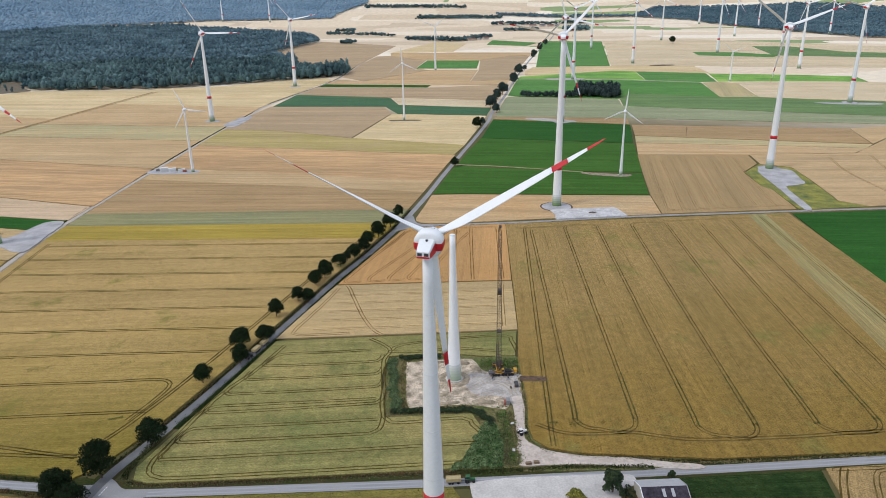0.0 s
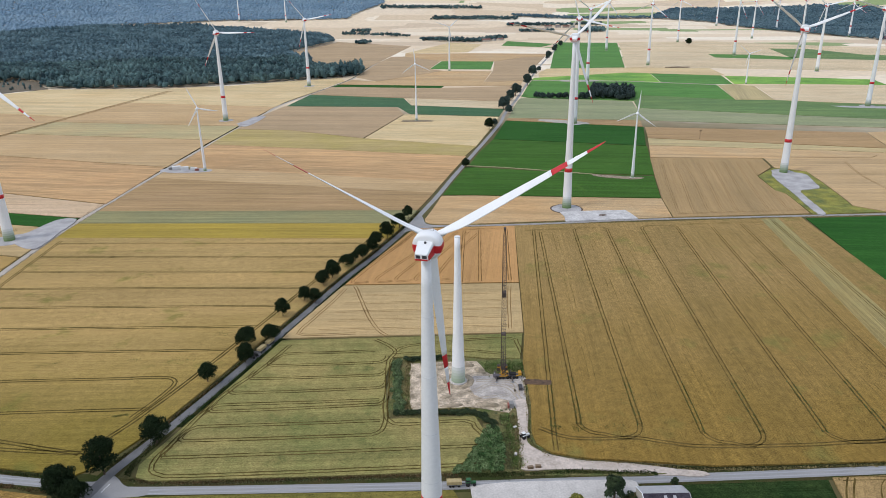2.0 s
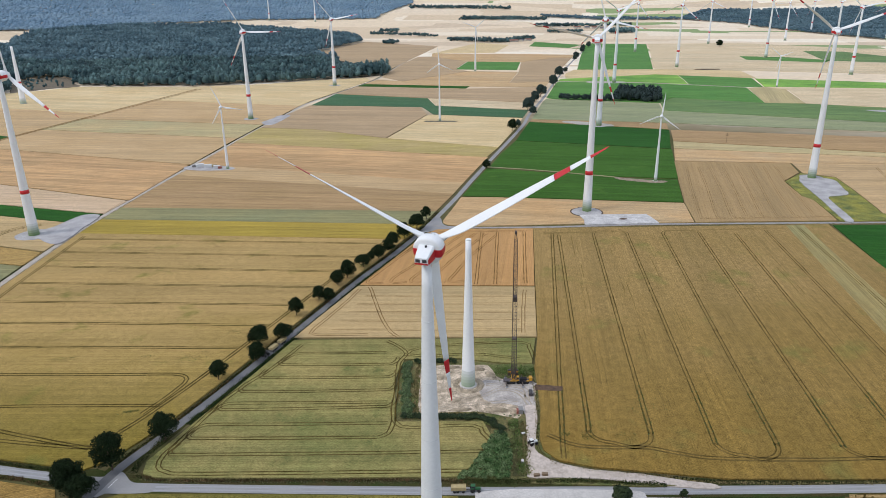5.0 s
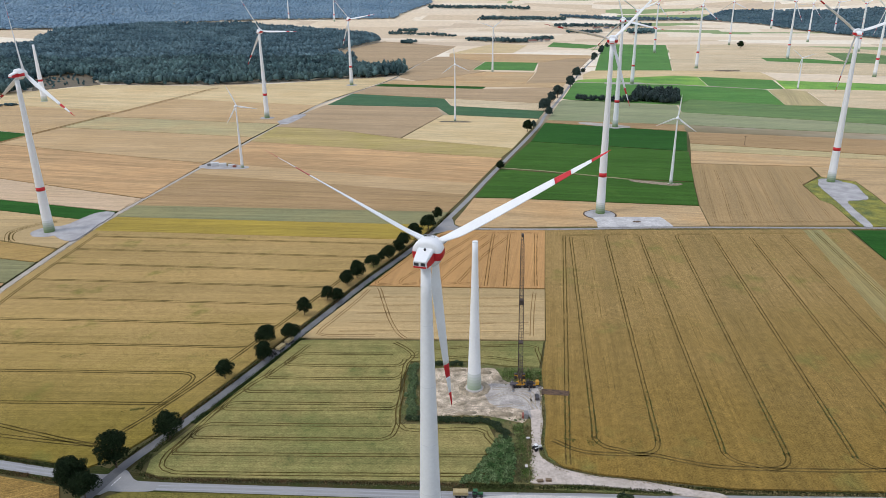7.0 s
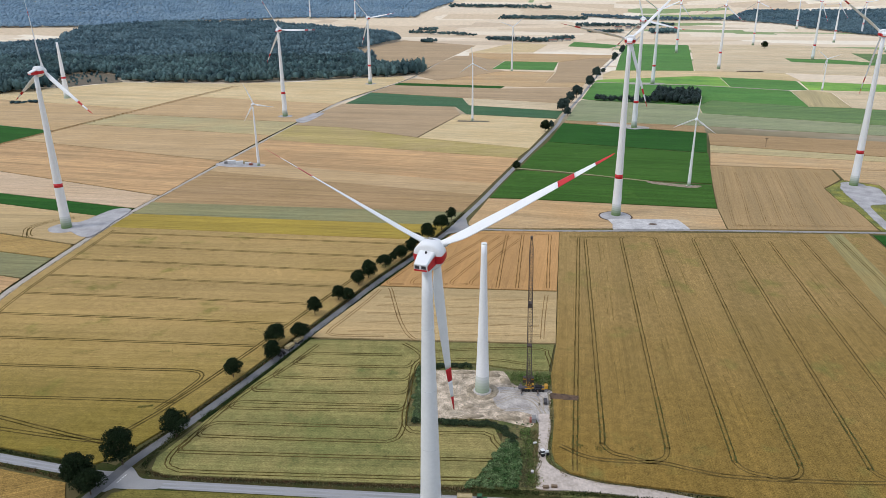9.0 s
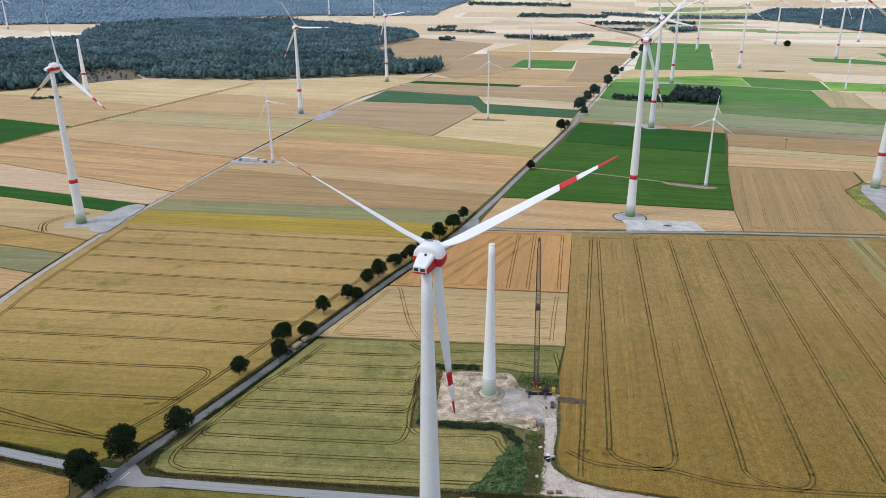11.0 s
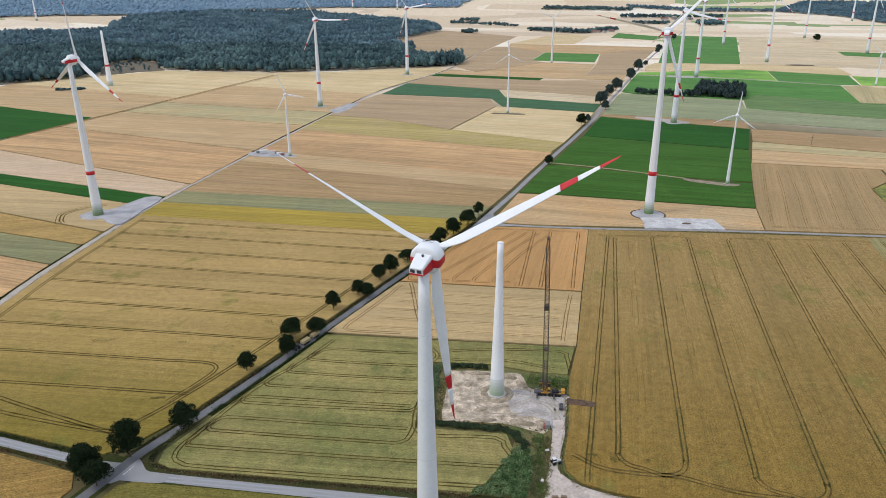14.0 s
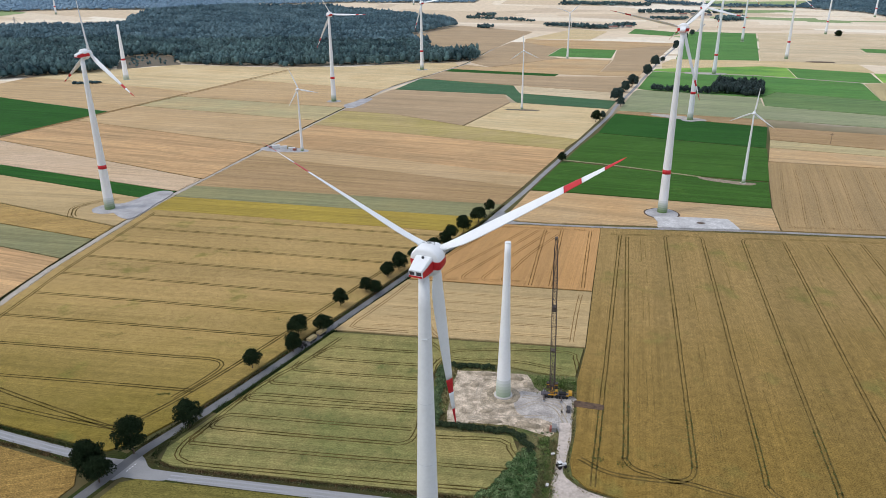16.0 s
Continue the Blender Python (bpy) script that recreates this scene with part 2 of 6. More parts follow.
M["crane_yellow"] = surface("crane_yellow", (0.62, 0.33, 0.03), (0.55, 0.28, 0.03), 0.6, 4.0, 0.45)
M["tyre"] = surface("tyre_rubber", (0.02, 0.02, 0.022), (0.035, 0.033, 0.03), 2.0, 8.0, 0.9)
M["galv"] = surface("galvanised_steel", (0.42, 0.43, 0.44), (0.36, 0.37, 0.38), 1.0, 6.0, 0.45, 0.6)
M["bark"] = surface("brown_bark", (0.10, 0.07, 0.05), (0.07, 0.05, 0.035), 1.5, 8.0, 0.95)
M["leaf"] = foliage("linden_leaves", (0.012, 0.023, 0.010), (0.021, 0.034, 0.014), vary=0.5)
# near trees' leaf tone lightened and blued to paint in haze
M["leaf_far"] = foliage("haze_paled_leaves", (0.032, 0.055, 0.048), (0.055, 0.083, 0.066), 0.08, 0.5)
M["leaf_b"] = foliage("shrub_leaves", (0.024, 0.042, 0.016), (0.048, 0.068, 0.026))
M["leaf_w"] = foliage("willow_leaves", (0.080, 0.128, 0.048), (0.145, 0.19, 0.082), 0.25, 0.6)
M["leaf_y"] = foliage("yellow_shrub_leaves", (0.26, 0.24, 0.04), (0.18, 0.19, 0.04))
# woods grow bluer and paler with distance: haze painted into their colours
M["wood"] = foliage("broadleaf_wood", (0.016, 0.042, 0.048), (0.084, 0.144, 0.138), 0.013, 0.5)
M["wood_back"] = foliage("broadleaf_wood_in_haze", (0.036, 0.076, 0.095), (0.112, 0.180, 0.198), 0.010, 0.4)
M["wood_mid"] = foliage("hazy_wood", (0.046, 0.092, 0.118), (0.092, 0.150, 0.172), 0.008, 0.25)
M["wood_far"] = foliage("haze_blue_wood", (0.140, 0.225, 0.30), (0.20, 0.29, 0.36), 0.006, 0.15)
M["clearing"] = crop("cleared_brush", (0.16, 0.14, 0.10), (0.22, 0.17, 0.12), 20, big=0.05)
M["grass_path"] = surface("worn_grass_path", (0.24, 0.25, 0.12), (0.36, 0.32, 0.19), 0.15, 1.2, 0.95, grain=0.3, spec=0.0)
M["trodden"] = surface("trodden_earth", (0.20, 0.155, 0.11), (0.40, 0.32, 0.23), 0.3, 0.8, 0.95, grain=0.4)
M["sage"] = crop("pale_sage_strip", (0.50, 0.42, 0.22), (0.55, 0.41, 0.21), 10)
M["brown_v"] = crop("brown_barley_rows", (0.43, 0.285, 0.135), (0.39, 0.26, 0.12), -74.5, row=0.9, streak=0.07)
M["wood_dark"] = foliage("dark_copse", (0.012, 0.024, 0.021), (0.022, 0.038, 0.030), 0.05, 0.4)
M["crop_weeds"] = foliage("weeds_in_crop", (0.075, 0.10, 0.025), (0.11, 0.13, 0.035), 0.3, 0.3)
M["site_track"] = surface("tyre_marks", (0.34, 0.285, 0.22), (0.42, 0.36, 0.28), 0.4, 1.5, 0.95, grain=0.3)
M["ochre"] = crop("striped_ripe_barley", (0.605, 0.365, 0.175), (0.53, 0.335, 0.165), 13, row=0.12, streak=0.15)

M["track_pale"] = surface("pale_sandy_track", (0.46, 0.41, 0.35), (0.37, 0.325, 0.27), 0.12, 1.5, 0.9, grain=0.2)
M["track_grey"] = surface("grey_farm_track", (0.33, 0.315, 0.305), (0.25, 0.235, 0.225), 0.12, 1.5, 0.9, grain=0.2)
M["drive"] = surface("compacted_pale_gravel", (0.56, 0.48, 0.42), (0.43, 0.365, 0.31), 0.13, 0.8, 0.9, grain=0.22)
M["verge_grass"] = foliage("verge_grass_blades", (0.026, 0.046, 0.013), (0.075, 0.080, 0.030), 0.12, 0.6)
M["verge_dark"] = foliage("dark_verge_grass", (0.016, 0.026, 0.009), (0.040, 0.042, 0.016), 0.12, 0.6)
M["dock_leaf"] = foliage("red_brown_dock_leaves", (0.15, 0.085, 0.045), (0.085, 0.075, 0.028), 0.16, 0.6)
M["verge_green"] = foliage("dark_green_verge_grass", (0.020, 0.040, 0.012), (0.045, 0.066, 0.022), 0.12, 0.5)
M["olive_grass"] = foliage("olive_grass_blades", (0.075, 0.088, 0.034), (0.165, 0.140, 0.066), 0.2, 0.5)
M["bank_grass"] = foliage("bank_grass_blades", (0.105, 0.170, 0.045), (0.21, 0.245, 0.095), 0.2, 0.6)
M["dry_grass"] = foliage("dry_grass_blades", (0.16, 0.15, 0.06), (0.28, 0.22, 0.11), 0.2, 0.5)
M["lane_worn"] = surface("lane_worn_by_wheels", (0.325, 0.33, 0.342), (0.29, 0.292, 0.30), 0.1, 3.0, 0.85, grain=0.12)
M["tram_wheat"] = surface("flattened_wheat_track", (0.105, 0.076, 0.028), (0.215, 0.148, 0.055), 0.16, 1.2, 0.95, grain=0.3, spec=0.0)
M["tram_faint"] = surface("thin_row_in_wheat", (0.15, 0.105, 0.036), (0.22, 0.15, 0.052), 0.3, 1.5, 0.95, grain=0.3, spec=0.0)
M["scrub"] = foliage("scrub_leaves", (0.060, 0.122, 0.040), (0.17, 0.235, 0.105), 0.3, 0.8)
# a brighter white than white_tower_paint, for the bare towers
M["bright_white"] = surface("bright_white_paint", (0.86, 0.87, 0.88), (0.82, 0.83, 0.84), 0.08, 1.0, 0.4, grain=0.03, bump=0.03)
M["hardstand"] = surface("grey_hardstanding", (0.52, 0.475, 0.435), (0.34, 0.31, 0.285), 0.17, 1.6, 0.9, grain=0.35, spec=0.1)
M["trench"] = surface("red_brown_trench_soil", (0.15, 0.092, 0.058), (0.065, 0.045, 0.032), 0.5, 2.0, 0.95, grain=0.35)
M["spoil"] = surface("spoil_heap_earth", (0.44, 0.36, 0.26), (0.22, 0.18, 0.125), 0.35, 1.5, 0.95, grain=0.4)
M["box_dark"] = surface("dark_deck_plate", (0.09, 0.085, 0.10), (0.14, 0.12, 0.12), 0.7, 3.0, 0.7, grain=0.2)
M["tram_orange"] = surface("flattened_orange_track", (0.14, 0.08, 0.03), (0.27, 0.155, 0.06), 0.14, 2.0, 0.95, grain=0.25, spec=0.0)
# darker tracks: soil plus the shade inside the gap
M["tram_dark"] = surface("wheel_track_and_gap_shade", (0.062, 0.047, 0.015), (0.135, 0.100, 0.034), 0.14, 1.2, 0.95, grain=0.3, spec=0.0)
# brown barley of the farther fields, haze mixed into its colour
M["brown_hazed"] = crop("hazed_brown_barley", (0.50, 0.35, 0.205), (0.455, 0.315, 0.18), 10, streak=0.12)
for key in ("leaf", "verge_green", "bank_grass", "verge_grass", "verge_dark", "dock_leaf", "dry_grass", "scrub"):
    M[key].node_tree.nodes["Principled BSDF"].inputs["Sheen Weight"].default_value = 0.0
    M[key].node_tree.nodes["Principled BSDF"].inputs["Specular IOR Level"].default_value = 0.06


# ---- helpers for building ----
def mesh_of(name, bm, material, smooth=False):
    me = bpy.data.meshes.new(name)
    bm.to_mesh(me)
    bm.free()
    me.materials.append(material)
    if smooth:
        me.shade_smooth()
    return me


def part(name, bm, material, parent, label="", smooth=False):
    """Links a bmesh (or a ready mesh) as one object under a thing or a part."""
    me = bm if isinstance(bm, bpy.types.Mesh) else mesh_of(name, bm, material, smooth)
    ob = new(name, me)
    ob.parent = parent
    if label:
        tagged(ob, label)
    return ob


def thing(name, label, category, m=None, group="", kind=""):
    ob = new(name)
    ob.empty_display_size = 0.5
    if m is not None:
        ob.matrix_basis = m
    return tagged(ob, label, category, group, kind)


def box(bm, size, at=(0, 0, 0), m=None, bevel=0.0):
    k = bmesh.ops.create_cube(bm, size=1.0, matrix=(m or Matrix()) @ Matrix.Translation(at) @ Matrix.Diagonal((*size, 1)))
    if bevel:
        e = list({x for v in k["verts"] for x in v.link_edges})
        bmesh.ops.bevel(bm, geom=e, offset=bevel, segments=2, affect="EDGES", profile=0.5)
    return bm


def tube(bm, a, b, r0, r1=None, n=8, caps=True):
    a, b = Vector(a), Vector(b)
    r1 = r0 if r1 is None else r1
    d = b - a
    q = d.to_track_quat("Z", "Y").to_matrix().to_4x4()
    bmesh.ops.create_cone(bm, cap_ends=caps, segments=n, radius1=r0, radius2=r1, depth=d.length,
                          matrix=Matrix.Translation((a + b) / 2) @ q)
    return bm


def lathe(bm, profile, n=32, m=None, close=True):
    """Turns a profile of (height, radius) round the z axis."""
    rings = []
    for z, r in profile:
        rings.append([bm.verts.new((m or Matrix()) @ Vector((r * math.cos(2 * math.pi * k / n), r * math.sin(2 * math.pi * k / n), z))) for k in range(n)])
    for lo, hi in zip(rings, rings[1:]):
        for k in range(n):
            bm.faces.new((lo[k], lo[(k + 1) % n], hi[(k + 1) % n], hi[k]))
    if close:
        bm.faces.new(list(reversed(rings[0])))
        bm.faces.new(rings[-1])
    return bm


def loft(bm, rings, close=True):
    made = [[bm.verts.new(p) for p in r] for r in rings]
    n = len(made[0])
    for lo, hi in zip(made, made[1:]):
        for k in range(n):
            bm.faces.new((lo[k], lo[(k + 1) % n], hi[(k + 1) % n], hi[k]))
    if close:
        bm.faces.new(list(reversed(made[0])))
        bm.faces.new(made[-1])
    return bm


def rise(x, y):
    """The height of the land: flat fields, hills beyond raised to fill the camera's view."""
    s = min(1.0, max(0.0, (math.hypot(x, y) - 3300) / 1650))
    return 172 * s * s * (1.6 - 0.6 * s) + (9 * s * math.sin(x / 410 + 1.3) + 6 * s * math.sin(x / 173) if s > 0 else 0)


# ---- ground ----
def build_ground():
    bm = bmesh.new()
    radii = [0, 150, 400, 800, 1300, 1900, 2500, 3000, 3300] + [3300 + 110 * k for k in range(1, 16)] + [5400, 6500, 9000]
    n = 120
    centre = bm.verts.new((0, 0, 0))
    last = None
    for r in radii[1:]:
        ring = []
        for k in range(n):
            a = 2 * math.pi * k / n
            x, y = r * math.cos(a), r * math.sin(a)
            ring.append(bm.verts.new((x, y, rise(x, y))))
        for k in range(n):
            if last is None:
                bm.faces.new((centre, ring[k], ring[(k + 1) % n]))
            else:
                bm.faces.new((last[k], ring[k], ring[(k + 1) % n], last[(k + 1) % n]))
        last = ring
    m, nn, l, b = shader("open_farmland", 0.95, 0, 0.1)
    cells = mapped(nn, l, (1 / 420, 1 / 150, 0.0), 12)
    v = nn.new("ShaderNodeTexVoronoi")
    v.distance = "CHEBYCHEV"
    v.inputs["Scale"].default_value = 1.0
    l.new(cells, v.inputs["Vector"])
    sep = nn.new("ShaderNodeSeparateColor")
    l.new(v.outputs["Color"], sep.inputs[0])
    r = nn.new("ShaderNodeValToRGB")
    r.color_ramp.interpolation = "CONSTANT"
    # colours of the far land are lifted and blued to suggest haze
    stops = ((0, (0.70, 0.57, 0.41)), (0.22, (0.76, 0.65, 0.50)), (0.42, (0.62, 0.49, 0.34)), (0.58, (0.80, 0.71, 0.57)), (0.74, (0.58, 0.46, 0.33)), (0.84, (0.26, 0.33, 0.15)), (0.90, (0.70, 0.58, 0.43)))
    while len(r.color_ramp.elements) < len(stops):
        r.color_ramp.elements.new(0.5)
    for e, (p, c) in zip(r.color_ramp.elements, stops):
        e.position, e.color = p, (*c, 1)
    l.new(sep.outputs[0], r.inputs[0])
    flat = mapped(nn, l)
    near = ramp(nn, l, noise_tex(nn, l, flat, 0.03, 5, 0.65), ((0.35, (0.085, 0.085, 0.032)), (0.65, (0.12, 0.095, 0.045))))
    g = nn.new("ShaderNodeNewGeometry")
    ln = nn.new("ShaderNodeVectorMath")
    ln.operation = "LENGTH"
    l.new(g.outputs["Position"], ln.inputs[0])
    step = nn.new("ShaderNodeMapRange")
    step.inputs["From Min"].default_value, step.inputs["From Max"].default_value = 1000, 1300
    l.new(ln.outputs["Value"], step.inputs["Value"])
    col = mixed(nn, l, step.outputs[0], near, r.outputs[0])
    f = noise_tex(nn, l, flat, 0.05, 6, 0.7)
    col = mixed(nn, l, 1.0, col, ramp(nn, l, f, ((0.3, grey(0.85)), (0.7, grey(1.1)))), "MULTIPLY")
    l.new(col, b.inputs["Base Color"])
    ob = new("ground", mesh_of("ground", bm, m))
    tagged(ob, "open farmland rolling to wooded hills", "ground", kind="structure")


build_ground()


def polygon_slab(bm, pts, z0, z1):
    top = [bm.verts.new((x, y, z1)) for x, y in pts]
    low = [bm.verts.new((x, y, z0)) for x, y in pts]
    f = bm.faces.new(top)
    f.normal_update()
    if f.normal.z < 0:
        f.normal_flip()
    n = len(pts)
    for k in range(n):
        bm.faces.new((low[k], low[(k + 1) % n], top[(k + 1) % n], top[k]))
    bmesh.ops.triangulate(bm, faces=[f])
    bmesh.ops.recalc_face_normals(bm, faces=bm.faces)


FIELDS = {}


def field(key, name, label, material, height, pts):
    bm = bmesh.new()
    polygon_slab(bm, pts, -0.2, height)
    ob = new(name, mesh_of(name, bm, M[material]))
    FIELDS[key] = (ob, height)
    return tagged(ob, label, "field", kind="structure")


def smooth_line(pts, step=4.0):
    """A line through the points, rounded by Catmull-Rom."""
    p = [Vector((*a, 0)) for a in pts]
    p = [2 * p[0] - p[1]] + p + [2 * p[-1] - p[-2]]
    out = []
    for a, b, c, d in zip(p, p[1:], p[2:], p[3:]):
        n = max(2, int((c - b).length / step))
        for k in range(n):
            t = k / n
            out.append(0.5 * (2 * b + (c - a) * t + (2 * a - 5 * b + 4 * c - d) * t * t + (3 * b - a - 3 * c + d) * t ** 3))
    out.append(p[-2])
    return out


def shifted(line, d):
    """A line moved d metres to its right."""
    out = []
    for k, a in enumerate(line):
        t = (line[min(k + 1, len(line) - 1)] - line[max(k - 1, 0)]).normalized()
        out.append(a + Vector((t.y, -t.x, 0)) * d)
    return out


def ribbon(bm, line, width, z, thick=0.12, wobble=0.0, cell=0.0):
    left, right = shifted(line, -width / 2), shifted(line, width / 2)
    rows = []
    for a, b in zip(left, right):
        if wobble:
            a = a + (a - b).normalized() * wobble * noise.noise((a.x * 0.13, a.y * 0.13, 3.1))
            b = b + (b - a).normalized() * wobble * noise.noise((b.x * 0.13, b.y * 0.13, 8.7))
        rows.append([bm.verts.new((p.x, p.y, q)) for p, q in ((a, z - thick), (a, z), (b, z), (b, z - thick))])
    for lo, hi in zip(rows, rows[1:]):
        for k in range(3):
            bm.faces.new((lo[k], lo[k + 1], hi[k + 1], hi[k]))
    bmesh.ops.recalc_face_normals(bm, faces=bm.faces)
    return bm


def road(name, label, pts, width, z, material, wobble=0.0, step=6.0):
    bm = ribbon(bmesh.new(), smooth_line(pts, step), width, z, 0.3, wobble)
    ob = new(name, mesh_of(name, bm, M[material]))
    return tagged(ob, label, "road", kind="structure")


MAIN = [(-126, 168), (-110.5, 218), (-99.3, 251.5), (-94.5, 266), (-80, 296), (-62, 338), (-35, 405), (-11, 465), (8, 507), (32, 566), (48.3, 615), (64, 664), (81.4, 723), (96.4, 772), (118.8, 845), (136.5, 901), (158.5, 973), (178, 1040), (198, 1123), (248, 1298), (334, 1619), (469, 2081), (596, 2480), (720, 2900)]
LEFT = [(-246, 250), (-252, 330), (-256, 389), (-260, 453), (-258, 590), (-245, 725), (-228, 870), (-210, 1020), (-190, 1160), (-172, 1275), (-80, 1575), (-40, 1850), (-4, 2124)]
LOW = [(-420, 331), (-300, 301), (-165, 269), (-107, 256), (-90, 252), (-49, 249), (46, 244), (92, 242.5), (139, 241), (228, 239), (420, 236)]
CROSS = [(40, 578), (62, 571), (133, 568), (230, 570), (323, 567), (458, 562), (720, 553), (1100, 540)]
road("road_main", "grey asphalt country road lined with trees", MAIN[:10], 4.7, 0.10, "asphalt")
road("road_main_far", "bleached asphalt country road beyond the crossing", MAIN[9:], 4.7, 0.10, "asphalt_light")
for side in (-1.05, 1.05):
    bm = ribbon(bmesh.new(), shifted(smooth_line([(-420, 331), (-300, 301), (-165, 269), (-112, 257.2)], 6.0), side), 0.8, 0.086, 0.02, 0.2)
    tagged(new("road_wheel_path", mesh_of("road_wheel_path", bm, M["lane_worn"])), "pale wheel path worn into the lane", "road", kind="structure")
    bm = ribbon(bmesh.new(), shifted(smooth_line([(-76, 250), (-49, 249), (46, 244), (92, 242.5), (139, 241), (228, 239), (420, 236)], 6.0), side), 0.8, 0.086, 0.02, 0.2)
    tagged(new("road_wheel_path", mesh_of("road_wheel_path", bm, M["lane_worn"])), "pale wheel path worn into the lane", "road", kind="structure")
road("road_low", "bleached asphalt lane between the fields", LOW, 5.0, 0.08, "asphalt_light")
road("road_field", "pale sandy farm track", [(x + 1.6, y) for x, y in LEFT], 6.0, 0.10, "track_pale", 0.6)
road("road_cross", "grey farm track between the fields", CROSS, 4.0, 0.12, "track_grey")
patch_apron = [(29, 558), (44, 566.3), (60, 568.8), (70, 568.9), (70, 572.4), (60.7, 573.8), (52, 576), (48, 583), (47, 596), (44, 600), (38, 585)]
road("track_thin", "narrow dark grass track", [(-575, 860), (-560, 925), (-537, 1022), (-496, 1195), (-430, 1474)], 2.6, 0.95, "tram_pale")
road("track_thin_side", "narrow worn line beside the grass track", [(-571, 862), (-555, 925), (-531, 1024), (-488, 1198), (-421, 1476)], 1.2, 0.95, "tram_pale")
road("verge_main", "dry grass verge along the road", [p for p in MAIN[:10]], 8.6, 0.05, "verge", 1.2)
road("verge_low", "dry grass verge along the lane", [(x, y + 1.4) for x, y in LOW], 12.0, 0.04, "verge", 1.2)
road("verge_field", "dry grass verge along the farm track", LEFT, 8.6, 0.05, "verge", 0.8)
road("verge_cross", "dry grass verge along the track", CROSS[1:], 7.0, 0.06, "verge_dry", 1.2)


def at_y(line, y, d):
    """The point of a road's line at that y, moved d metres to its right."""
    for (x0, y0), (x1, y1) in zip(line, line[1:]):
        if y0 <= y <= y1:
            t = (y - y0) / (y1 - y0)
            return (x0 + (x1 - x0) * t + d, y)


def between(key, name, label, material, h, l0, r0, l1, r1, gap_l=4.5, gap_r=-6.0):
    """A strip from the farm track to the tree-lined road, from heights l0 and r0 to l1 and r1."""
    pts = [at_y(LEFT, l0, gap_l), at_y(MAIN, r0, gap_r)]
    pts += [(x + gap_r, y) for x, y in MAIN if r0 + 2 < y < r1 - 2]
    pts += [at_y(MAIN, r1, gap_r), at_y(LEFT, l1, gap_l)]
    pts += [(x + gap_l, y) for x, y in reversed(LEFT) if l0 + 2 < y < l1 - 2]
    return field(key, name, label, material, h, pts)


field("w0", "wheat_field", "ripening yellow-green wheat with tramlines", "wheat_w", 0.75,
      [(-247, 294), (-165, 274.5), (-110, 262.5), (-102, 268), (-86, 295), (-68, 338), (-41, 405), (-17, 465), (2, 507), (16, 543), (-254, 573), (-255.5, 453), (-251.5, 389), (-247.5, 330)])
between("w1", "barley_field", "narrow strip of yellow barley", "wheat_yellow", 0.70, 573, 544, 610, 580)
between("w2", "oat_field", "narrow strip of grey-green oats", "grey_green", 0.80, 610, 580, 645, 616)
between("w3", "barley_field", "brown ripe barley strip", "brown", 0.72, 645, 616, 765, 672)
between("w4", "wheat_field", "light tan wheat strip", "tan", 0.66, 765, 672, 815, 712)
between("w5", "wheat_field", "orange tan stubble strips", "ochre", 0.60, 815, 712, 935, 825)
field("w6", "crop_field", "olive yellow crop strip", "olive_y", 0.64, [(-218, 936), (105.5, 827), (124, 878), (-19, 945), (-125, 1017), (-206, 1037)])
field("w7", "wheat_field", "pale straw field beside the road", "pale", 0.57, [(-18, 947), (124.5, 880), (165, 1018), (181, 1084), (38, 1127)])
field("w8", "wheat_field", "brown tan field by the farm track", "brown_hazed", 0.70, [(-205, 1038), (-125, 1018), (-20, 948), (36, 1128), (26, 1200), (-166, 1238), (-183, 1170)])
field("w9", "beet_field", "blue-green crop field with a long arm", "green_blue", 0.5, [(-163, 1241), (28, 1203), (46, 1130), (182, 1087), (200, 1155), (50, 1216), (38, 1300), (-137, 1374)])
field("w10", "wheat_field", "light tan field strip", "straw", 0.6, [(52, 1218), (199, 1157), (220, 1229), (40, 1300)])
field("w11", "barley_field", "brown ripe field", "brown_hazed", 0.68, [(-136, 1377), (38, 1303), (221, 1232), (253, 1345), (276, 1430), (112, 1421), (-106, 1478)])
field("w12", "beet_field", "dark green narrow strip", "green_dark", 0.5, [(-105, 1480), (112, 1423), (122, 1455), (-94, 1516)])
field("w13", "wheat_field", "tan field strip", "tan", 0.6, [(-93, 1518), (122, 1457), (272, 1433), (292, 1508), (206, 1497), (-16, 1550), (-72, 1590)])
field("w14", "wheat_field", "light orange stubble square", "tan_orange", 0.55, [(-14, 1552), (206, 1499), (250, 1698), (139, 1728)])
field("w15", "barley_field", "brown field along the road", "brown_hazed", 0.62, [(208, 1499), (293, 1512), (340, 1680), (440, 2020), (385, 2020), (286, 1924), (253, 1700)])
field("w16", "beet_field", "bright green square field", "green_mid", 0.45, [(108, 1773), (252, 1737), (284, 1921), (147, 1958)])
field("w17", "barley_field", "brown field beyond the track", "brown_hazed", 0.6, [(-66, 1640), (-16, 1554), (137, 1729), (106, 1775), (145, 1961), (50, 2118), (12, 2118), (-22, 1950), (-37, 1850)])
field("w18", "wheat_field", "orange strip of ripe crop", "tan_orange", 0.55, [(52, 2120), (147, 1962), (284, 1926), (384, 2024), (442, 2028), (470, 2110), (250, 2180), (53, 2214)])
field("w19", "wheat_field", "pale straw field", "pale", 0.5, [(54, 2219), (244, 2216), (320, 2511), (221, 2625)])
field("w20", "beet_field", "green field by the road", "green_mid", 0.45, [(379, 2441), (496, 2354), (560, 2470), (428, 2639)])
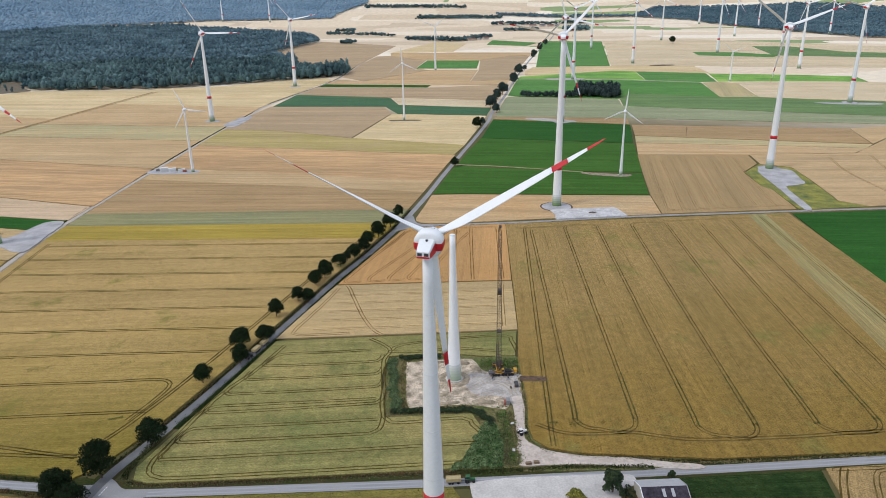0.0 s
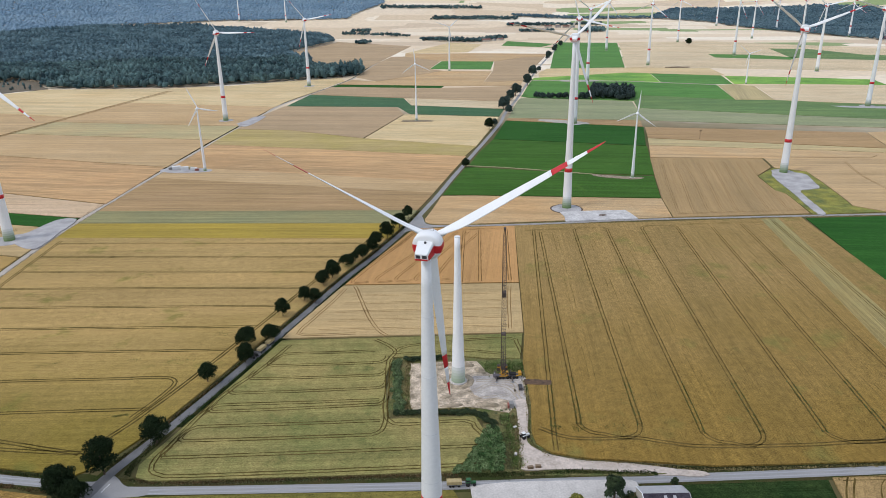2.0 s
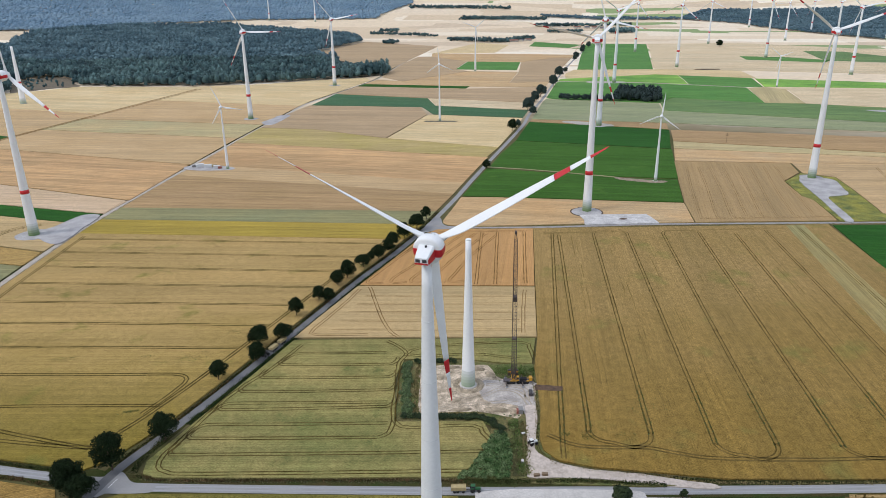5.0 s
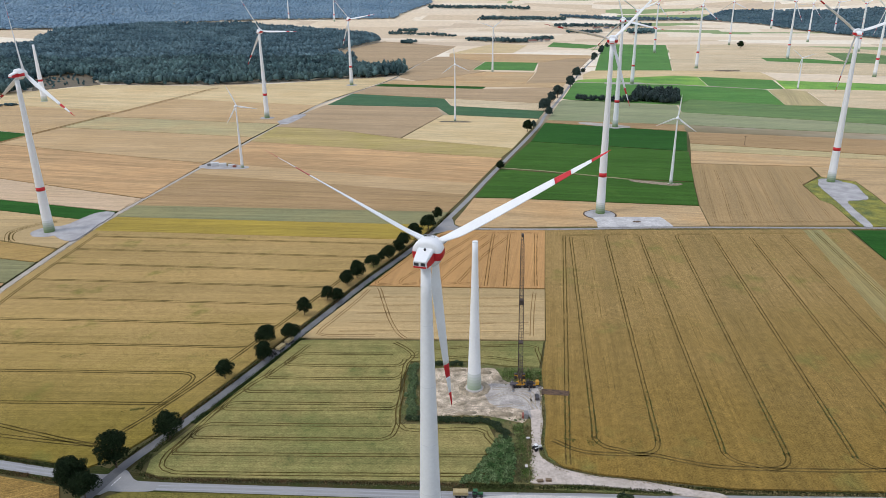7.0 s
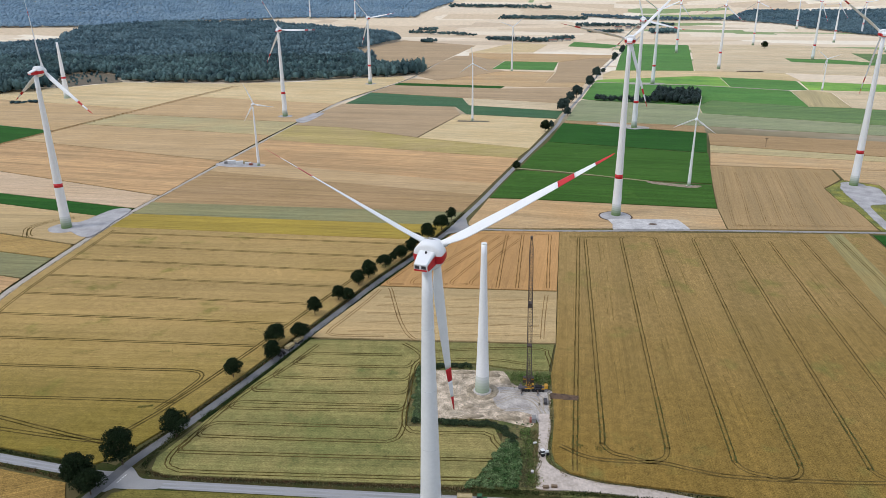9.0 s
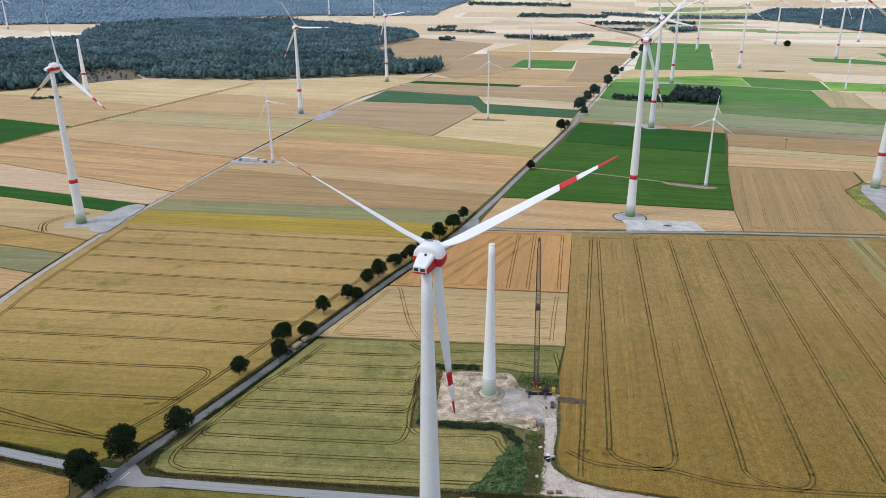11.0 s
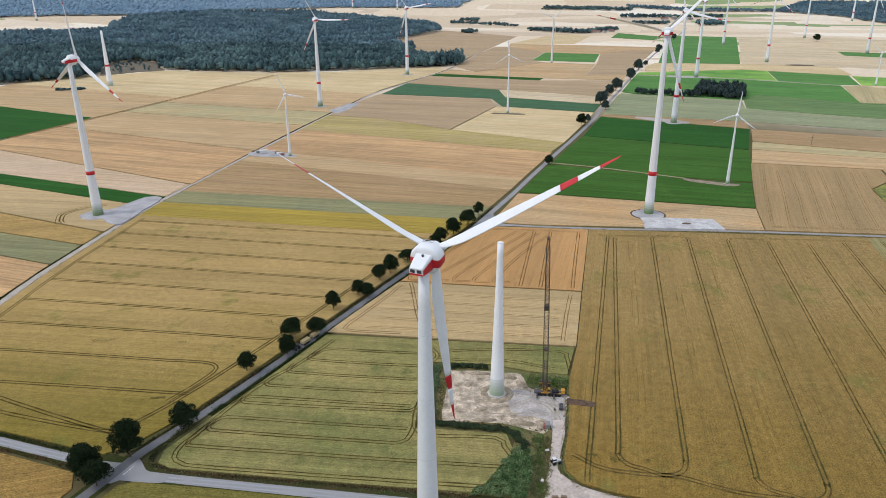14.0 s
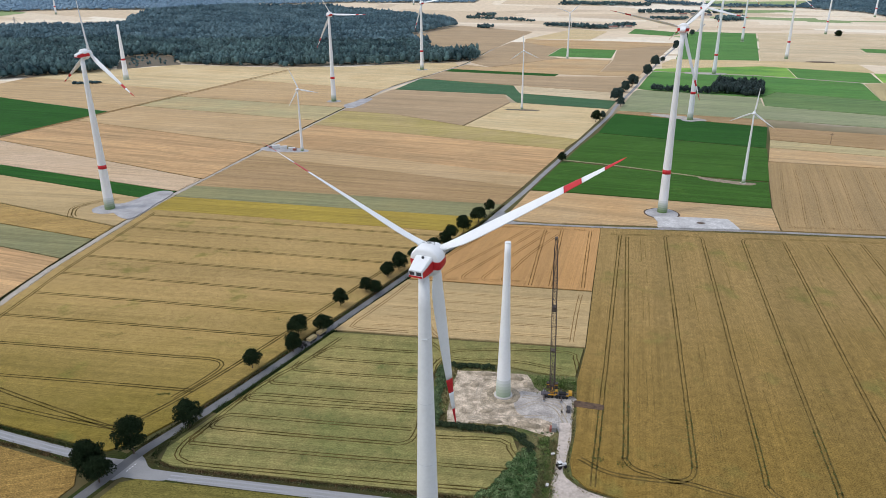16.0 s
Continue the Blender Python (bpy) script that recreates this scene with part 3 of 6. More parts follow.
field("w21", "wheat_field", "tan field reaching into the wood", "brown_hazed", 0.5, [(-300, 2330), (-273, 2127), (-145, 1935), (-66, 1725), (76, 2491), (-191, 2768)])

field("l0", "wheat_field", "orange ripe strip with streaks", "ochre", 0.6, [(-256.5, 330), (-260, 389), (-263, 453), (-263, 461), (-450, 516), (-450, 380)])
field("l1", "oat_field", "grey-green crop strip", "grey_green", 0.66, [(-263, 462.5), (-262.6, 500), (-470, 556), (-450, 518)])
field("l2", "wheat_field", "gold stubble strip", "gold", 0.5, [(-262.5, 502), (-262.1, 529), (-480, 606), (-470, 558)])
field("l3", "wheat_field", "tan wheat round the turbine", "tan_up", 0.7, [(-262, 531), (-260.4, 597), (-520, 682), (-480, 608)])
field("l4", "beet_field", "dark green narrow strip", "green_dark", 0.5, [(-261, 599), (-258, 626), (-560, 724), (-520, 684)])
field("l5", "wheat_field", "pale pink-tan stubble strip", "pink_tan", 0.55, [(-257, 628), (-252, 668), (-580, 812), (-565, 726)])
field("l6", "barley_field", "orange brown ripe strips", "ochre", 0.64, [(-251, 670), (-238, 812), (-560, 935), (-580, 814)])
field("l7", "wheat_field", "tan wheat strips", "tan", 0.6, [(-237, 814), (-221, 962), (-532, 1050), (-558, 937)])
field("l8", "crop_field", "pale green and straw strips", "sage", 0.62, [(-220, 964), (-208, 1060), (-512, 1140), (-530, 1052)])
field("l9", "wheat_field", "straw coloured wheat", "tan", 0.66, [(-207, 1062), (-183, 1235), (-470, 1330), (-510, 1142)])
field("l10", "wheat_field", "yellow tan wheat at the wood's edge", "pale", 0.6, [(-182, 1237), (-172, 1290), (-108, 1500), (-86, 1575), (-100, 1632), (-130, 1618), (-218, 1590), (-306, 1540), (-450, 1512), (-470, 1332)])
field("l11", "beet_field", "green field by the grass track", "green_dark", 0.5, [(-590, 835), (-563, 910), (-545, 1000), (-708, 1067), (-900, 1150), (-900, 960)])
field("l12", "wheat_field", "tan field by the wood", "tan", 0.6, [(-544, 1004), (-502, 1180), (-620, 1230), (-900, 1330), (-900, 1152), (-708, 1069)])
field("l13", "wheat_field", "pale tan field along the wood", "pale", 0.62, [(-501, 1184), (-440, 1460), (-455, 1510), (-700, 1543), (-760, 1480), (-900, 1400), (-900, 1332), (-620, 1232)])
field("l14", "wheat_field", "tan fields towards the hill", "straw", 0.5, [(-588, 832), (-900, 955), (-900, 700), (-590, 735)])

field("s0", "wheat_field", "green wheat with looping tramlines", "olive", 0.72,
      [(-78, 256.3), (-84, 259), (-85.3, 267), (-70.4, 303), (-54, 343), (-41.6, 375), (96, 371), (90, 343), (74, 344), (52, 350), (22, 350), (18, 330), (19, 292), (60, 291), (63, 279), (52, 258), (46, 252), (-12, 253.5), (-60, 255.5)])
field("s1", "barley_field", "light tan barley beside the road", "tan_up", 0.66, [(-42, 378), (-32.5, 402), (-12, 451), (106.2, 444), (97, 373)])
field("s2", "barley_field", "orange ripe barley with tracks", "orange", 0.60, [(-11, 453), (10.5, 502), (34, 556), (43, 566), (122.3, 564), (106.4, 446)])
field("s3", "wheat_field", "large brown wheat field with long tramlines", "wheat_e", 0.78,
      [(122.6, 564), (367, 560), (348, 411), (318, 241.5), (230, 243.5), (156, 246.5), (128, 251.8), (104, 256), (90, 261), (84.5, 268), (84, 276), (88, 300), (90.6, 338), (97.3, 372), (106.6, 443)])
field("s4", "crop_strip", "pale green strip of thin crop", "pale_green", 0.80, [(331, 559), (346, 559.3), (312, 340), (302, 250), (276, 250), (288, 330)])
field("s5", "beet_field", "dark green beet field", "green_dark", 0.5, [(370, 558), (720, 548), (690, 250), (322, 250)])
field("s6", "meadow", "dark mown meadow beside the barn", "meadow", 0.15, [(137.5, 236.8), (197, 235), (188, 200), (135.5, 200)])
field("s7", "wheat_field", "tan wheat beyond the meadow", "tan_low", 0.7, [(199, 235.5), (420, 231), (420, 195), (190, 195)])
field("s8", "wheat_field", "gold stubble with swaths", "gold_low", 0.4, [(-420, 323), (-300, 294), (-165, 262.5), (-116, 250.5), (-111, 241), (-128, 180), (-420, 180)])
field("s9", "wheat_field", "olive yellow crop by the lane", "olive_low", 0.5, [(-94, 244.5), (-88, 247), (-49, 245.5), (46, 240.5), (50, 230), (50, 190), (-110, 190)])

field("e0", "wheat_field", "tan orange stubble beside the tracks", "tan_orange", 0.5, [(48.6, 583.4), (52.4, 577.4), (60.7, 575), (90, 573.2), (166, 574), (205, 573.5), (260, 572.8), (270.5, 628), (98, 658), (67.6, 660.5), (60, 631), (51.6, 601), (48.6, 590)])
field("e1", "beet_field", "bright green beet field", "green", 0.52, [(69, 664), (98, 660.6), (271, 631), (292, 710), (232, 722), (188, 741), (101.5, 772.5), (78, 695)])
field("e2", "beet_field", "bright green beet field", "green", 0.55, [(105, 779), (188, 747), (234, 727), (294, 714), (333, 851), (150.5, 917), (124, 842)])
field("e3", "beet_field", "dark green beet field", "green_dark", 0.5, [(151.6, 920), (333, 855), (370, 974), (187, 1050)])
field("e4", "barley_field", "brown field strip", "brown", 0.6, [(188, 1053), (370, 977), (382, 1024), (193.5, 1070)])
field("e5", "crop_field", "pale sage green field", "green_pale", 0.6, [(194, 1073), (382, 1027), (500, 985), (740, 908), (778, 957), (648, 1018), (411, 1131), (427, 1203), (362, 1229), (300, 1252), (247, 1270), (236, 1238)])
field("e6", "crop_field", "mid green field", "green_soft", 0.5, [(414, 1134), (649, 1021), (780, 960), (850, 1085), (721, 1146), (667, 1176), (603, 1190), (470, 1264), (431, 1206)])
field("e7", "crop_field", "fresh green field round the copse", "green_mid", 0.52, [(250, 1284), (262, 1271), (362, 1230.4), (430.5, 1207.4), (470, 1265.6), (602.5, 1191.4), (650, 1371), (648, 1377), (495, 1459), (310, 1508), (293, 1450)])
# sunlight on part of the green field, painted as a lighter colour
field("e8", "crop_field", "green field with a sun patch painted in", "green_light", 0.5, [(312, 1519), (430, 1490), (497, 1470), (560, 1437), (590, 1587), (547, 1609), (324, 1553)])
field("e23", "crop_field", "fresh green field", "green_mid", 0.5, [(562, 1436), (653, 1386), (688, 1387), (724, 1519), (592, 1586)])
field("e9", "crop_field", "bright green field strip", "green_light", 0.5, [(691, 1387), (838, 1356), (960, 1322), (985, 1400), (890, 1447), (728, 1512)])
field("e10", "wheat_field", "tan wedge of stubble", "olive_tan", 0.5, [(652, 1371), (604, 1194), (666, 1180), (712, 1344), (690, 1383), (655, 1375)])
field("e24", "wheat_field", "pale stubble field", "straw", 0.5, [(715, 1344), (668, 1179), (722, 1149), (852, 1088), (1000, 1040), (1100, 1180), (960, 1318), (838, 1352), (693, 1383)])
field("e11", "beet_field", "green field by the road", "green_mid", 0.48, [(396, 1730), (574, 1716), (778, 2459), (590, 2531), (480, 2090)])
field("e12", "wheat_field", "pale straw strip", "pale", 0.5, [(387, 1726), (572, 1711), (758, 1655), (736, 1530), (724, 1523), (547, 1613), (336, 1556), (350, 1640)])
field("e13", "wheat_field", "wide pale straw fields", "straw", 0.45, [(577, 1717), (758, 1658), (1200, 1500), (1500, 2000), (1100, 2450), (790, 2480)])
field("e14", "crop_field", "narrow green strip", "green_mid", 0.55, [(900, 1998), (877, 1902), (1033, 1804), (1078, 1853), (1004, 1956)])
field("e25", "crop_field", "dark green field beyond the stubble", "green_soft", 0.55, [(1142, 2130), (1058, 1848), (1244, 1742), (1400, 1660), (1430, 1790), (1284, 1890), (1239, 2087)])
field("e15", "barley_field", "brown barley field", "brown", 0.66, [(371.5, 972), (641, 895), (610, 803), (351, 899.5)])
field("e16", "crop_field", "pale green and straw strip", "sage", 0.62, [(350, 897), (560, 818), (609, 800), (590, 782), (530, 802), (337.5, 857)])
field("e22", "wheat_field", "orange tan stubble strip", "tan_orange", 0.6, [(337, 855), (530, 800), (588, 780), (562, 762), (443, 772), (317, 792)])
field("e17", "barley_field", "brown barley with tramlines", "brown_v", 0.7, [(315.5, 789.5), (438, 770), (428, 730), (406, 707), (396, 697), (387, 643), (391, 629), (386, 600), (380, 569.5), (261, 572.6), (271.8, 631), (293.5, 711.5)])
field("e18", "wheat_field", "pale tan stubble beside the pad", "tan", 0.6, [(441, 771), (562, 760), (700, 870), (760, 760), (640, 564), (447, 569), (430, 588), (434, 602), (447, 660), (456, 709), (431, 728)])
field("e19", "wheat_field", "tan wheat field", "tan", 0.6, [(612, 803), (643, 895), (740, 905), (1000, 800), (900, 560), (700, 565), (762, 762), (702, 873)])
field("e20", "weed_strip", "yellow flowering weeds round the pad", "weeds", 0.4, [(429, 728), (455, 708), (446, 660), (433, 602), (429, 588), (446, 568), (382, 568), (387, 600), (392, 629), (388, 643), (397, 696), (407, 706)])
field("e21", "wheat_field", "straw coloured fields to the east", "straw", 0.5, [(803, 1044), (742, 908), (1000, 805), (1400, 1000), (1000, 1038), (862, 1116)])


# ---- tramlines ----
def tramline(key, name, pts, gauge=1.9, width=0.75, material="tram", z=0.03, step=3.0):
    """Two wheel tracks laid on a crop, with the shade of the gap in their colour."""
    material = "tram_dark" if material == "tram" and key in ("w0", "s0") else material
    ob, h = FIELDS[key]
    line = smooth_line(pts, step)
    for d in (-gauge / 2, gauge / 2):
        bm = ribbon(bmesh.new(), shifted(line, d), width, h + z, 0.02, 0.25)
        part("wheel_track", bm, M[material], ob)


# long tramlines of the western wheat, 29 m apart
for k in range(9):
    mid = 311.5 + 29.6 * k
    lean = -0.028 - 0.072 * min(1.0, k / 6)
    y_at = lambda x: mid + lean * (x + 150)
    left_x = at_y(LEFT, min(mid + 6, 575), 13)[0]
    right = -112 if k == 1 else MAIN[4][0] - 19 + (y_at(-60) - 296) * 0.405
    tramline("w0", "tramline", [(left_x, y_at(left_x)), ((left_x + right) / 2, y_at((left_x + right) / 2) + 0.4), (right, y_at(right))])
tramline("w0", "tramline", [(-111, 280), (-98, 302), (-79, 344), (-52, 411), (-28, 471), (-9, 513), (2, 540)], width=0.95)
tramline("w0", "tramline", [(-240, 318), (-243, 389), (-247, 453), (-246, 565)])
tramline("w0", "tramline", [(-114, 340), (-98, 339.4), (-91, 336.6), (-89.5, 330.5), (-94, 318), (-101, 303)])
tramline("w0", "tramline", [(-230, 302), (-170, 287), (-120, 278), (-112, 279)])
tramline("w0", "tramline", [(-200, 305), (-150, 288), (-114, 277)], width=0.85)

# green wheat: rows that swing into a headland track along the road
HEAD_W = [(-79.5, 264), (-79.5, 271), (-76, 280), (-71, 296), (-65.5, 312), (-58, 327), (-48, 343), (-36, 369)]
tramline("s0", "tramline", [(58, 255.5), (0, 256.5), (-64, 258), (-74, 259.5), (-79, 263)] + HEAD_W[1:], width=0.62)
for k, (x0, y0, x1, y1, up) in enumerate(((-71, 271, 59, 268.3, 1), (-64, 282.5, 12, 280.3, 1), (-62, 293, 16, 291, -1), (-58, 305, 15, 304.6, 1), (-55.5, 310.5, 15, 308.6, -1), (-49, 320.5, 14, 319.5, 1), (-43, 333.5, 13, 332, 1), (-37, 346.5, 12, 345, 1), (-32, 359, 12, 358, -1))):
    edge = at_y(HEAD_W, y0, 0)[0]
    pts = [(edge + 3.4 * up + 0.4, y0 + 8.5 * up), (edge + 1.0 * up + 1.0, y0 + 3.4 * up), (edge + 3.2, y0 + 0.7 * up), (edge + 9, y0), ((x0 + x1) / 2, (y0 + y1) / 2 - 0.3), (x1, y1)]
    tramline("s0", "tramline", pts, width=0.6)
tramline("s0", "tramline", [(12, 280.3), (16.5, 283), (18.6, 292), (18, 303), (19, 318), (19, 334), (19.5, 347), (23, 356), (18, 365), (12, 371)], width=0.62)
tramline("s0", "tramline", [(18.6, 294), (21, 289.5), (27, 287), (55, 287.5), (59, 282), (62, 276)], width=0.55)
for y0 in (304.6, 319.5, 332, 345):
    tramline("s0", "tramline", [(12, y0), (15.5, y0 + 0.5), (18, y0 + 3.5), (18.6, y0 + 7)], width=0.55)
tramline("s0", "tramline", [(92, 346), (91, 360), (88, 366), (60, 366), (30, 362), (24, 357)], width=0.6)
tramline("s0", "tramline", [(84, 348), (60, 354), (36, 353), (22, 355)], width=0.55)

# tan and orange barley
tramline("s1", "tramline", [(-4, 449), (-2.5, 444), (1.4, 425.6), (7, 401), (13, 383), (18, 376)], width=0.6, material="tram_pale")
tramline("s1", "tramline", [(-10, 446), (-17, 425.6), (-27, 401), (-32.5, 387), (-30, 381), (0, 380)], width=0.6, material="tram_pale")
tramline("s1", "tramline", [(99, 439), (95, 415), (90, 378)], width=0.5, material="tram_pale")
for k in range(5):
    tramline("s1", "tramline", [(-22 + 4 * k, 386 + 12 * k), (40, 384 + 12 * k), (90, 382 + 12 * k)], width=0.35, material="tram_pale")
for x0, x1 in ((67.5, 79.5), (80.5, 92.3), (101, 114)):
    tramline("s2", "tramline", [(x0, 450), ((x0 + x1) / 2, 505), (x1, 556)], width=0.6, material="tram_orange")
for x0, x1, y1 in ((-7, 39, 556), (9, 66, 556), (22.5, 74, 554), (36, 82, 552), (49, 90, 548)):
    mid = (x0 + x1) / 2 - 1.5
    tramline("s2", "tramline", [(x0 + 12, 456), (x0 + 3, 455), (x0 + 1, 459), (x0 + 4.5, 468), (mid, 505), (x1, y1)], width=0.6, material="tram_orange")
tramline("s2", "tramline", [(14, 505), (28, 530), (44, 558), (80, 559), (117, 558)], width=0.5, material="tram_orange")

# brown wheat: rows run away from the lane, joined along the headland
ROWS_E = ((91, 268, 137, 558), (104, 275, 142, 558), (131, 271, 170, 558), (157, 264, 197, 557), (183, 261, 226, 557), (211, 260, 255, 556), (239, 259, 284, 556), (267, 258, 310, 556))
row = lambda k, f: (ROWS_E[k][0] + 4 + (ROWS_E[k][2] - ROWS_E[k][0] - 4) * f, ROWS_E[k][1] + 14 + (ROWS_E[k][3] - ROWS_E[k][1] - 14) * f)
for k in (0, 7):
    tramline("s3", "tramline", [(ROWS_E[k][0] + 1, ROWS_E[k][1] - 6), row(k, 0), row(k, 0.5), row(k, 0.97)], width=0.66)
for a, b in ((1, 2), (3, 4), (5, 6)):
    xa, ya, xb, yb = *ROWS_E[a][:2], *ROWS_E[b][:2]
    tramline("s3", "tramline", [row(a, 0.955), row(a, 0.5), row(a, 0.02), (xa + 2.5, ya + 6), (xa + 6, ya - 1), (xa + 12, ya - 3.2), (xb - 8, yb - 2.6), (xb - 2, yb - 1.2), (xb + 1.5, yb + 2.5), (xb + 3, yb + 8), row(b, 0.02), row(b, 0.5), row(b, 0.955)], width=0.66)
tramline("s3", "tramline", [(88, 279), (99, 271), (115, 268.5), (129, 268), (143, 263), (157, 259.5), (196, 257), (240, 257), (290, 256)], width=0.85)
for a, b in ((2, 3), (4, 5)):
    (xa, ya), (xb, yb) = row(a, 0.95), row(b, 0.95)
    tramline("s3", "tramline", [(xa, ya), (xa + 1.2, ya + 4.5), (xa + 4.5, ya + 7.6), (xa + 9, ya + 8.2), (xb - 6, yb + 8.6), (xb - 1, yb + 7), (xb + 0.6, yb + 4), (xb, yb)], width=0.66, material="tram_wheat")
tramline("s3", "tramline", [(129, 551), (148, 551), (168, 551.5)], width=0.66, material="tram_wheat")
tramline("s3", "tramline", [(256, 552), (290, 552), (330, 551)], width=0.5, material="tram_faint")
# thin broken rows where a drill missed, half way between the wheel tracks
gaps = random.Random(5)
for k in range(1, 7):
    for side in (0.36, 0.47):
        f = 0.04 + 0.12 * gaps.random()
        while f < 0.9:
            g = f + 0.03 + 0.13 * gaps.random()
            (xa, ya), (xb, yb) = row(k, f), row(k, min(g, 0.97))
            bm = ribbon(bmesh.new(), smooth_line([(xa + 27 * side, ya), ((xa + xb) / 2 + 27 * side + 0.2, (ya + yb) / 2), (xb + 27 * side, yb)], 4.0), 0.34, 0.80, 0.02, 0.3)
            part("thin_row", bm, M["tram_faint"], FIELDS["s3"][0])
            f = g + 0.04 + 0.2 * gaps.random()
tramline("s4", "tramline", [(292, 255), (310, 350), (338, 552)], width=0.48)
for x0, x1 in ((270, 321), (284, 334), (297, 346), (310, 361), (323, 376), (336, 391), (351, 406), (368, 418)):
    bow = 1.5 * math.sin(x0)
    tramline("e17", "tramline", [(x0 + 6, 581), (x0 + 1, 585), (x0 + 4, 600), ((x0 + x1) / 2 + bow, 678), (x1 - 2, 760)], gauge=1.8, width=0.3, material="tram_pale")
tramline("e17", "tramline", [(268, 580.5), (330, 580), (386, 579.5)], width=0.36, material="tram_pale")
for k in range(3):
    tramline("e18", "tramline", [(490 + 40 * k, 590), (500 + 45 * k, 680), (520 + 50 * k, 745)], width=0.6, material="tram_pale")
tramline("s7", "tramline", [(206.6, 235), (202, 228.5), (197.7, 221.3), (189, 206)], gauge=2.6, width=0.75)
tramline("s7", "tramline", [(201.5, 233.5), (203.5, 234.4), (220, 233.3), (260, 232.2), (330, 230.5)], width=0.5)
tramline("s7", "tramline", [(240, 231.6), (222, 232), (217.5, 230.2), (214, 225.5), (205, 209)], width=0.5)
tramline("l3", "tramline", [(-307, 548), (-313, 555), (-319, 571), (-310, 588), (-297, 597)], gauge=2.6, width=0.9)
tramline("l3", "tramline", [(-311, 546), (-317, 556), (-323, 572), (-314, 590), (-299, 600)], gauge=2.6, width=0.6)


# ---- pads, yards and bare ground ----
def patch(name, label, pts, z, material, category="ground", wobble=1.0, sharp=False):
    line = [Vector((*p, 0)) for p in pts] if sharp else smooth_line(pts + [pts[0]], 3.0)[:-1]
    pts = [(p.x + wobble * noise.noise((p.x * 0.2, p.y * 0.2, 1)), p.y + wobble * noise.noise((p.x * 0.2, p.y * 0.2, 5))) for p in line]
    bm = bmesh.new()
    polygon_slab(bm, pts, -0.1, z)
    ob = new(name, mesh_of(name, bm, M[material]))
    return tagged(ob, label, category, kind="structure")


patch("pavement_apron", "bleached asphalt apron where the track meets the road", patch_apron, 0.115, "asphalt_light", "road", wobble=0.2)
patch("ground_rough", "rough grass round the building site", [(22, 349), (52, 349), (74, 343), (91, 342), (92, 300), (86, 262), (74, 251), (48, 252.5), (54, 260), (62, 279), (59, 290), (20, 292)], 0.30, "rough")
patch("ground_soil", "pale churned soil of the building site", [(31, 343), (48, 343), (66, 341.5), (70, 331), (76, 327), (88, 325), (86, 304), (80, 303), (76, 293), (66, 297), (57, 299), (43, 299), (31, 299)], 0.36, "soil")
patch("pavement_crane", "grey crushed stone hardstanding", [(61, 326), (72, 327.5), (88, 325.5), (87, 312), (85.5, 296), (80, 296), (78, 303), (70, 305.5), (63, 307), (60, 314)], 0.42, "hardstand", wobble=2.2)
patch("pavement_drive", "pale gravel drive to the building site", [(80.8, 303), (86, 303), (85, 290), (82, 276), (81.2, 269), (84, 264.5), (90, 259.5), (103, 254.8), (122, 251.2), (136, 247), (150, 243.5), (148, 241), (125, 244.2), (104, 248.8), (88, 250.2), (75, 251.5), (75.6, 260), (77.5, 272), (79.8, 290)], 0.46, "drive", wobble=0.4)
patch("ground_island", "grass island beside the drive", [(76, 247.4), (86, 249.6), (104, 248), (122, 244.9), (134, 243.6), (120, 243.4), (98, 245.2)], 0.62, "rough", wobble=0.3)
patch("pavement_yard", "pale concrete yard beside the lane", [(53, 243), (72, 244), (110, 242), (120, 240), (118, 234), (111, 231.5), (107, 215), (60, 215), (54, 228)], 0.2, "concrete", wobble=0.3)
patch("ground_trench", "dark turned soil in the wheat", [(88.5, 321.2), (95, 320.2), (101.8, 318.8), (101.2, 314.4), (95, 315.2), (88, 316.2)], 0.84, "trench", wobble=0.4, sharp=True)
for x, y, r in ((430, 708, 11.5), (-290, 571, 14), (-237, 1113, 11.5), (-154, 1500, 11.5), (281, 1012, 11.5), (419, 1480, 11.5), (774, 1095, 11.5)):
    ring = [(x + r * math.cos(k * 0.7854), y + r * math.sin(k * 0.7854)) for k in range(8)]
    patch("pavement_ring", "grey gravel ring round a turbine foot", ring, 0.82, "gravel_blue", wobble=1.5)
for r, z, label, name in ((14.6, 0.62, "dark bare rim round a gravel ring", "trench"), (13.2, 0.80, "grey gravel ring round a turbine foot", "gravel_blue")):
    patch("pavement_ring", label, [(176 + r * math.cos(k * 0.5236), 606 + r * math.sin(k * 0.5236)) for k in range(12)], z, name, wobble=0.7)
patch("pavement_pad", "pale gravel crane pad by the track", [(167.5, 596), (169, 584), (167.5, 574.5), (168, 570.5), (230, 571), (229.5, 575), (227.8, 587), (226.5, 596.5), (205, 597.5), (188, 597.5)], 0.84, "gravel_pale", wobble=0.8, sharp=True)
patch("ground_dark_patch", "dark patch on a gravel pad", [(198.5, 583), (201, 586), (205, 585.5), (206, 583), (202, 581.5)], 0.86, "trench", wobble=0.4)
patch("pavement_pad", "grey gravel crane pad with a spur", [(412, 698), (420, 709), (436, 707), (447, 696), (440, 668), (433, 646), (420, 641), (409, 637), (400, 600), (393, 568), (386, 566), (392, 600), (400, 638), (406, 671)], 0.88, "gravel_blue")
patch("pavement_pad", "grey gravel crane pad by the farm track", [(-296, 580), (-284, 590), (-275, 622), (-258, 622), (-257, 590), (-259, 548), (-280, 560)], 0.9, "gravel_blue")
